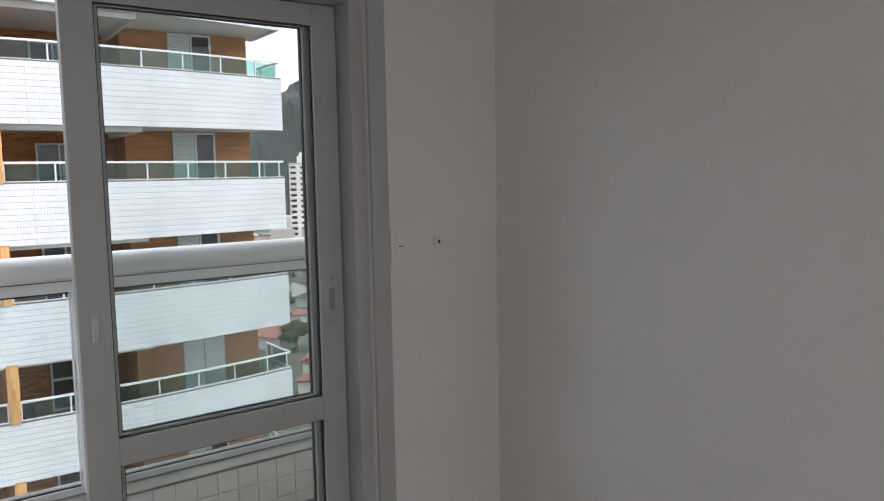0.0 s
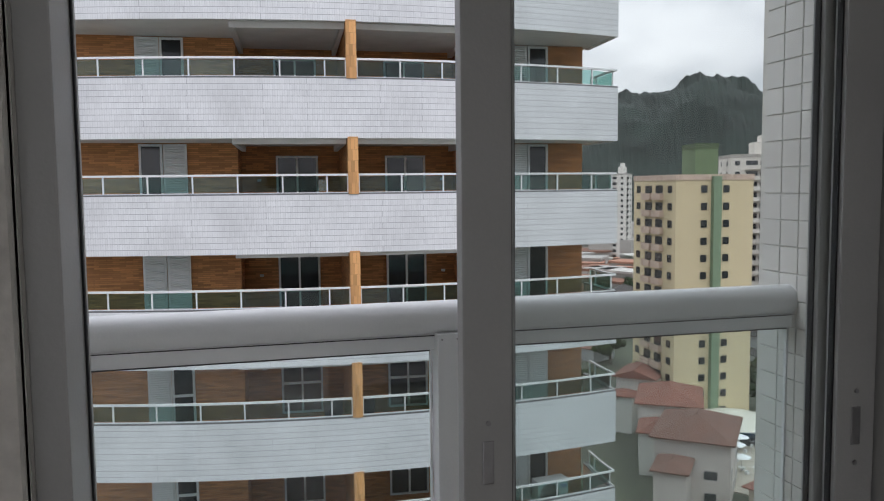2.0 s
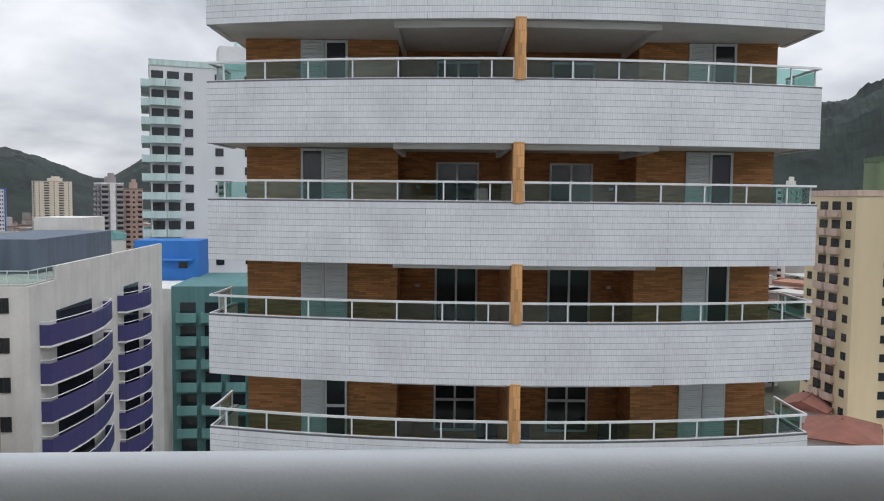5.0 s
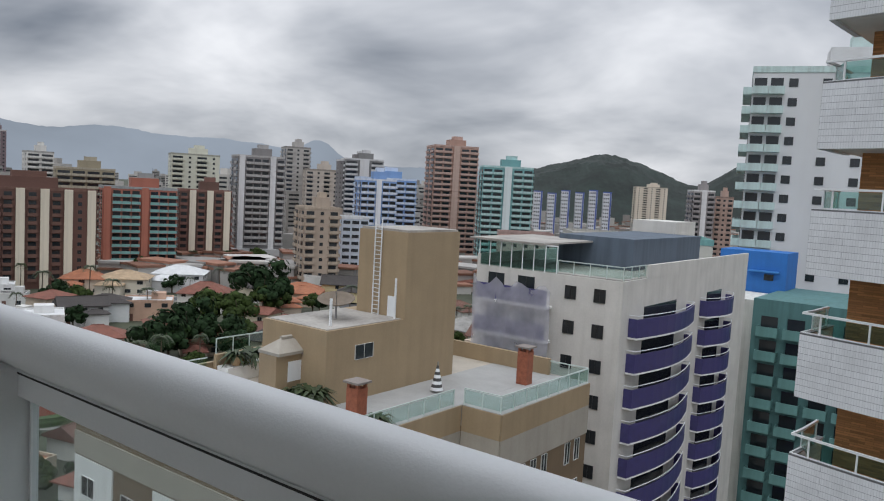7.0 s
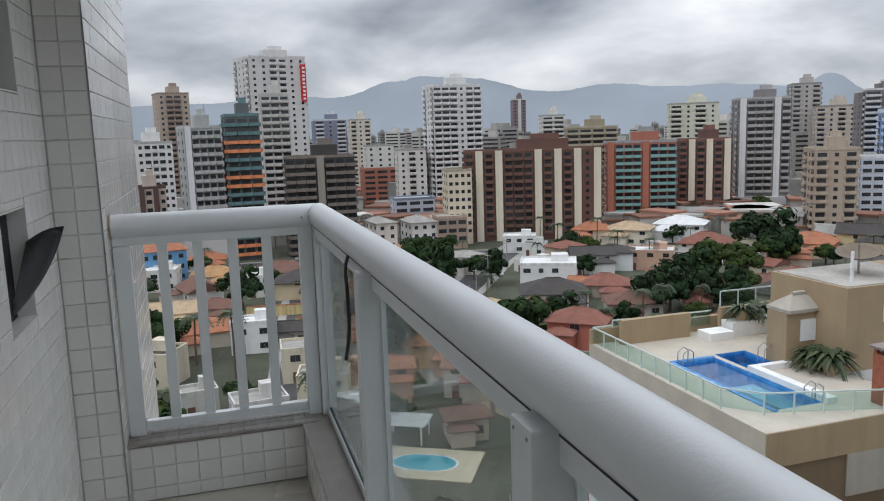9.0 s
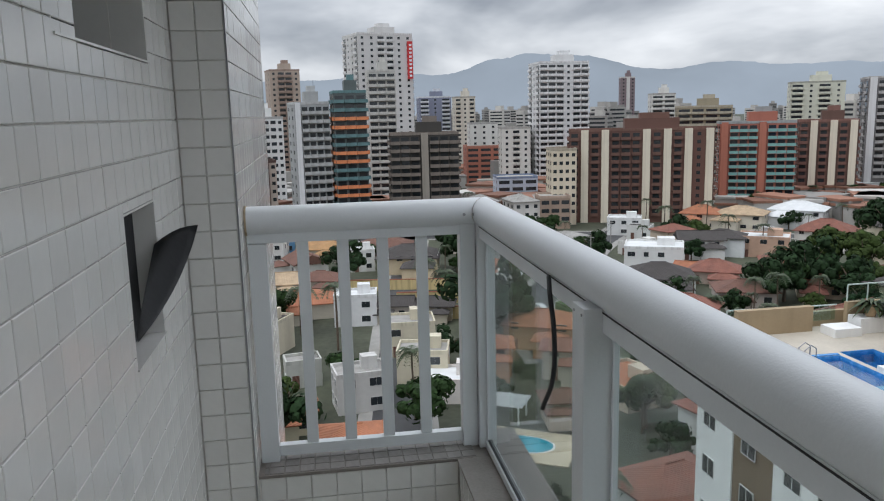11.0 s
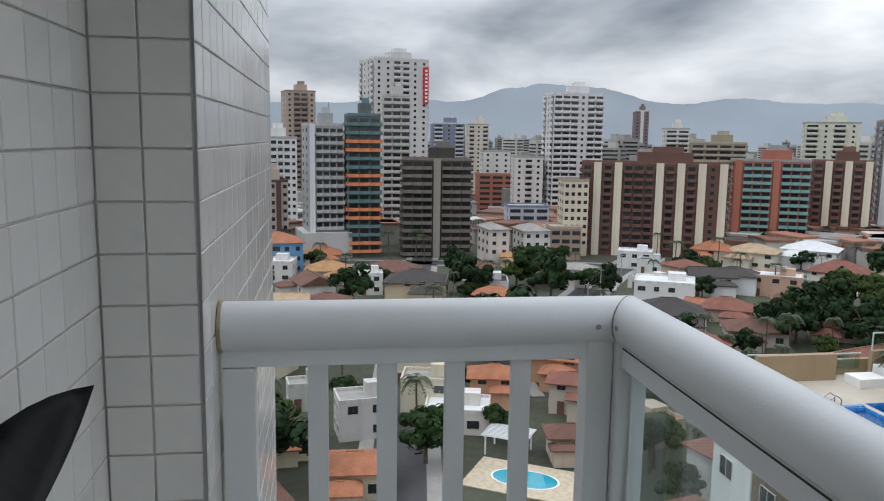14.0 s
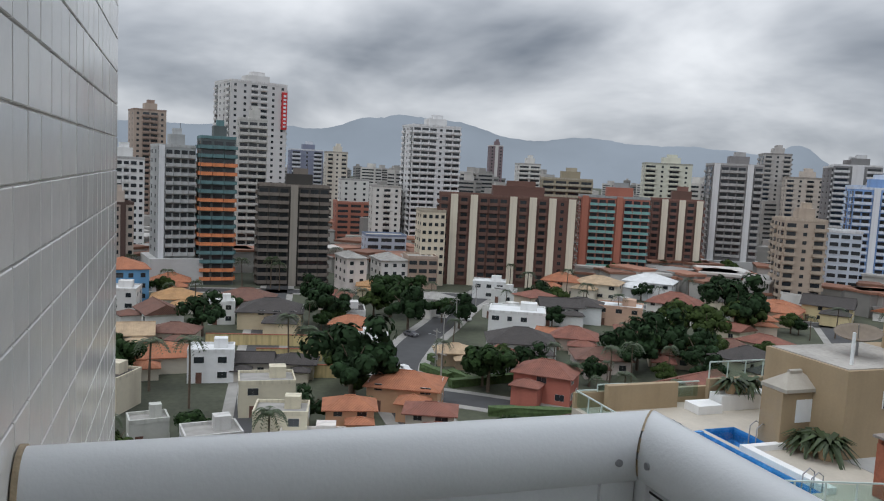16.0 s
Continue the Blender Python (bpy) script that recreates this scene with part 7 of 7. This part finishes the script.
                    q.co = (prev[0] + (x - prev[0]) * u + off * .4, prev[1] + (y - prev[1]) * u + off, GROUND + 8.95 - 1.2 * math.sin(math.pi * u), 1)
                cu.materials.append(GASKET)
                tagged(put("wire", cu), "sagging black overhead cable between poles", "cable", "overhead cables")
        prev = (x, y)


def car(x, y, yaw, rgb, label):
    c = thing("car", label, "car", (x, y, GROUND + .16), yaw, "cars")
    body = paint(rgb, .3, 0, .03)
    bm = bmesh.new()
    prof = [(-2.1, .3), (-2.1, .85), (-1.7, .98), (-1.1, 1.45), (.6, 1.48), (1.2, 1.0), (2.05, .85), (2.1, .3)]
    L = [bm.verts.new((u, -.84 if w < .99 else -.66, w)) for u, w in prof]
    R = [bm.verts.new((u, .84 if w < .99 else .66, w)) for u, w in prof]
    bm.faces.new(L)
    bm.faces.new(R[::-1])
    for i in range(len(prof)):
        k = (i + 1) % len(prof)
        bm.faces.new((L[k], L[i], R[i], R[k]))
    part("body", bm, body, c, bevel=.05)
    boxes("windscreen", NB_DARKGLASS, c, [(.62, .66, -.55, .55, 1.05, 1.36)])
    for i, s in enumerate((-1, 1)):
        boxes("side_window", NB_DARKGLASS, c, [(-1.0, .5, s * .755 - .02, s * .755 + .02, 1.02, 1.36)])
    wh = bmesh.new()
    bmesh.ops.create_cone(wh, cap_ends=True, segments=14, radius1=.32, radius2=.32, depth=.2, matrix=Matrix.Rotation(radians(90), 4, "X"))
    wh = mesh("wheel", wh, GASKET)
    for u in (-1.3, 1.3):
        for s in (-.78, .78):
            put("wheel", wh, c, (u, s, .32))
    for s in (-.6, .6):
        boxes("headlight", LOUVER, c, [(2.02, 2.1, s - .18, s + .18, .62, .76)])


build_gardens()


def build_club():
    """Paved terrace with a pool, round tables and a round canopy at the foot of the cream tower."""
    cx, cy = 81.1, 96.2
    t = thing("club_pool", "blue swimming pool set in a paved club terrace", "pool", (cx, cy, GROUND), 35)
    boxes("terrace", paint((.42, .38, .32)), t, [(-17, 17, -15, 17, .02, .16)])
    boxes("coping", NB_WHITE, t, [(-6.4, 6.4, -4.4, 4.4, .161, .24)])
    boxes("water", material("club_pool_water", (.05, .26, .48), .06, var=.12, scale=.5), t, [(-6, 6, -4, 4, .2, .255)])
    for k, (x, y) in enumerate(((-4, 7.5), (0, 8.5), (4, 8), (8.5, 5), (9, 0), (-9, 5))):
        u = thing("parasol_table", "round white parasol over a terrace table", "parasol", tuple(t.matrix_basis @ Vector((x, y, .16))), 0, "parasols by the pool")
        bm = bmesh.new()
        bmesh.ops.create_cone(bm, cap_ends=True, segments=16, radius1=1.35, radius2=.05, depth=.5, matrix=Matrix.Translation((0, 0, 2.5)))
        part("canopy", bm, LOUVER, u)
        boxes("pole", STEEL, u, [(-.03, .03, -.03, .03, 0, 2.3)])
        bm = bmesh.new()
        bmesh.ops.create_cone(bm, cap_ends=True, segments=14, radius1=.5, radius2=.5, depth=.05, matrix=Matrix.Translation((0, 0, .74)))
        part("tabletop", bm, LOUVER, u)
        for i in range(3):
            a = math.tau * i / 3 + k
            c = put("chair", unit_box(LOUVER), u, (math.cos(a) * .95, math.sin(a) * .95, 0), math.degrees(a), (.45, .45, .45))
    bm = bmesh.new()
    bmesh.ops.create_cone(bm, cap_ends=True, segments=28, radius1=7.5, radius2=1.0, depth=1.4, matrix=Matrix.Translation((0, 0, 3.6)))
    c = thing("round_canopy", "round pale shell roof of the club pavilion", "pavilion", (78.9, 110.7, GROUND), 0)
    part("roof", bm, paint((.66, .64, .56)), c)
    for i in range(10):
        a = math.tau * i / 10
        put("column", unit_box(NB_WHITE), c, (math.cos(a) * 6.6, math.sin(a) * 6.6, 0), math.degrees(a), (.3, .3, 2.95))
    bm = bmesh.new()
    bmesh.ops.create_cone(bm, cap_ends=True, segments=28, radius1=6, radius2=6, depth=2.8, matrix=Matrix.Translation((0, 0, 1.42)))
    part("wall", bm, NB_DARKGLASS, c)


build_club()
car(-154.9, 44.4, 18, (.7, .7, .7), "white hatchback car driving on the asphalt street")
car(-188.8, 55.6, 28, (.1, .1, .11), "dark car parked at the kerb of the street")
car(-207.8, 76.8, 40, (.6, .6, .6), "silver car parked at the kerb of the street")
car(-112.8, 67.9, 130, (.5, .08, .06), "red car parked at the kerb of the street")
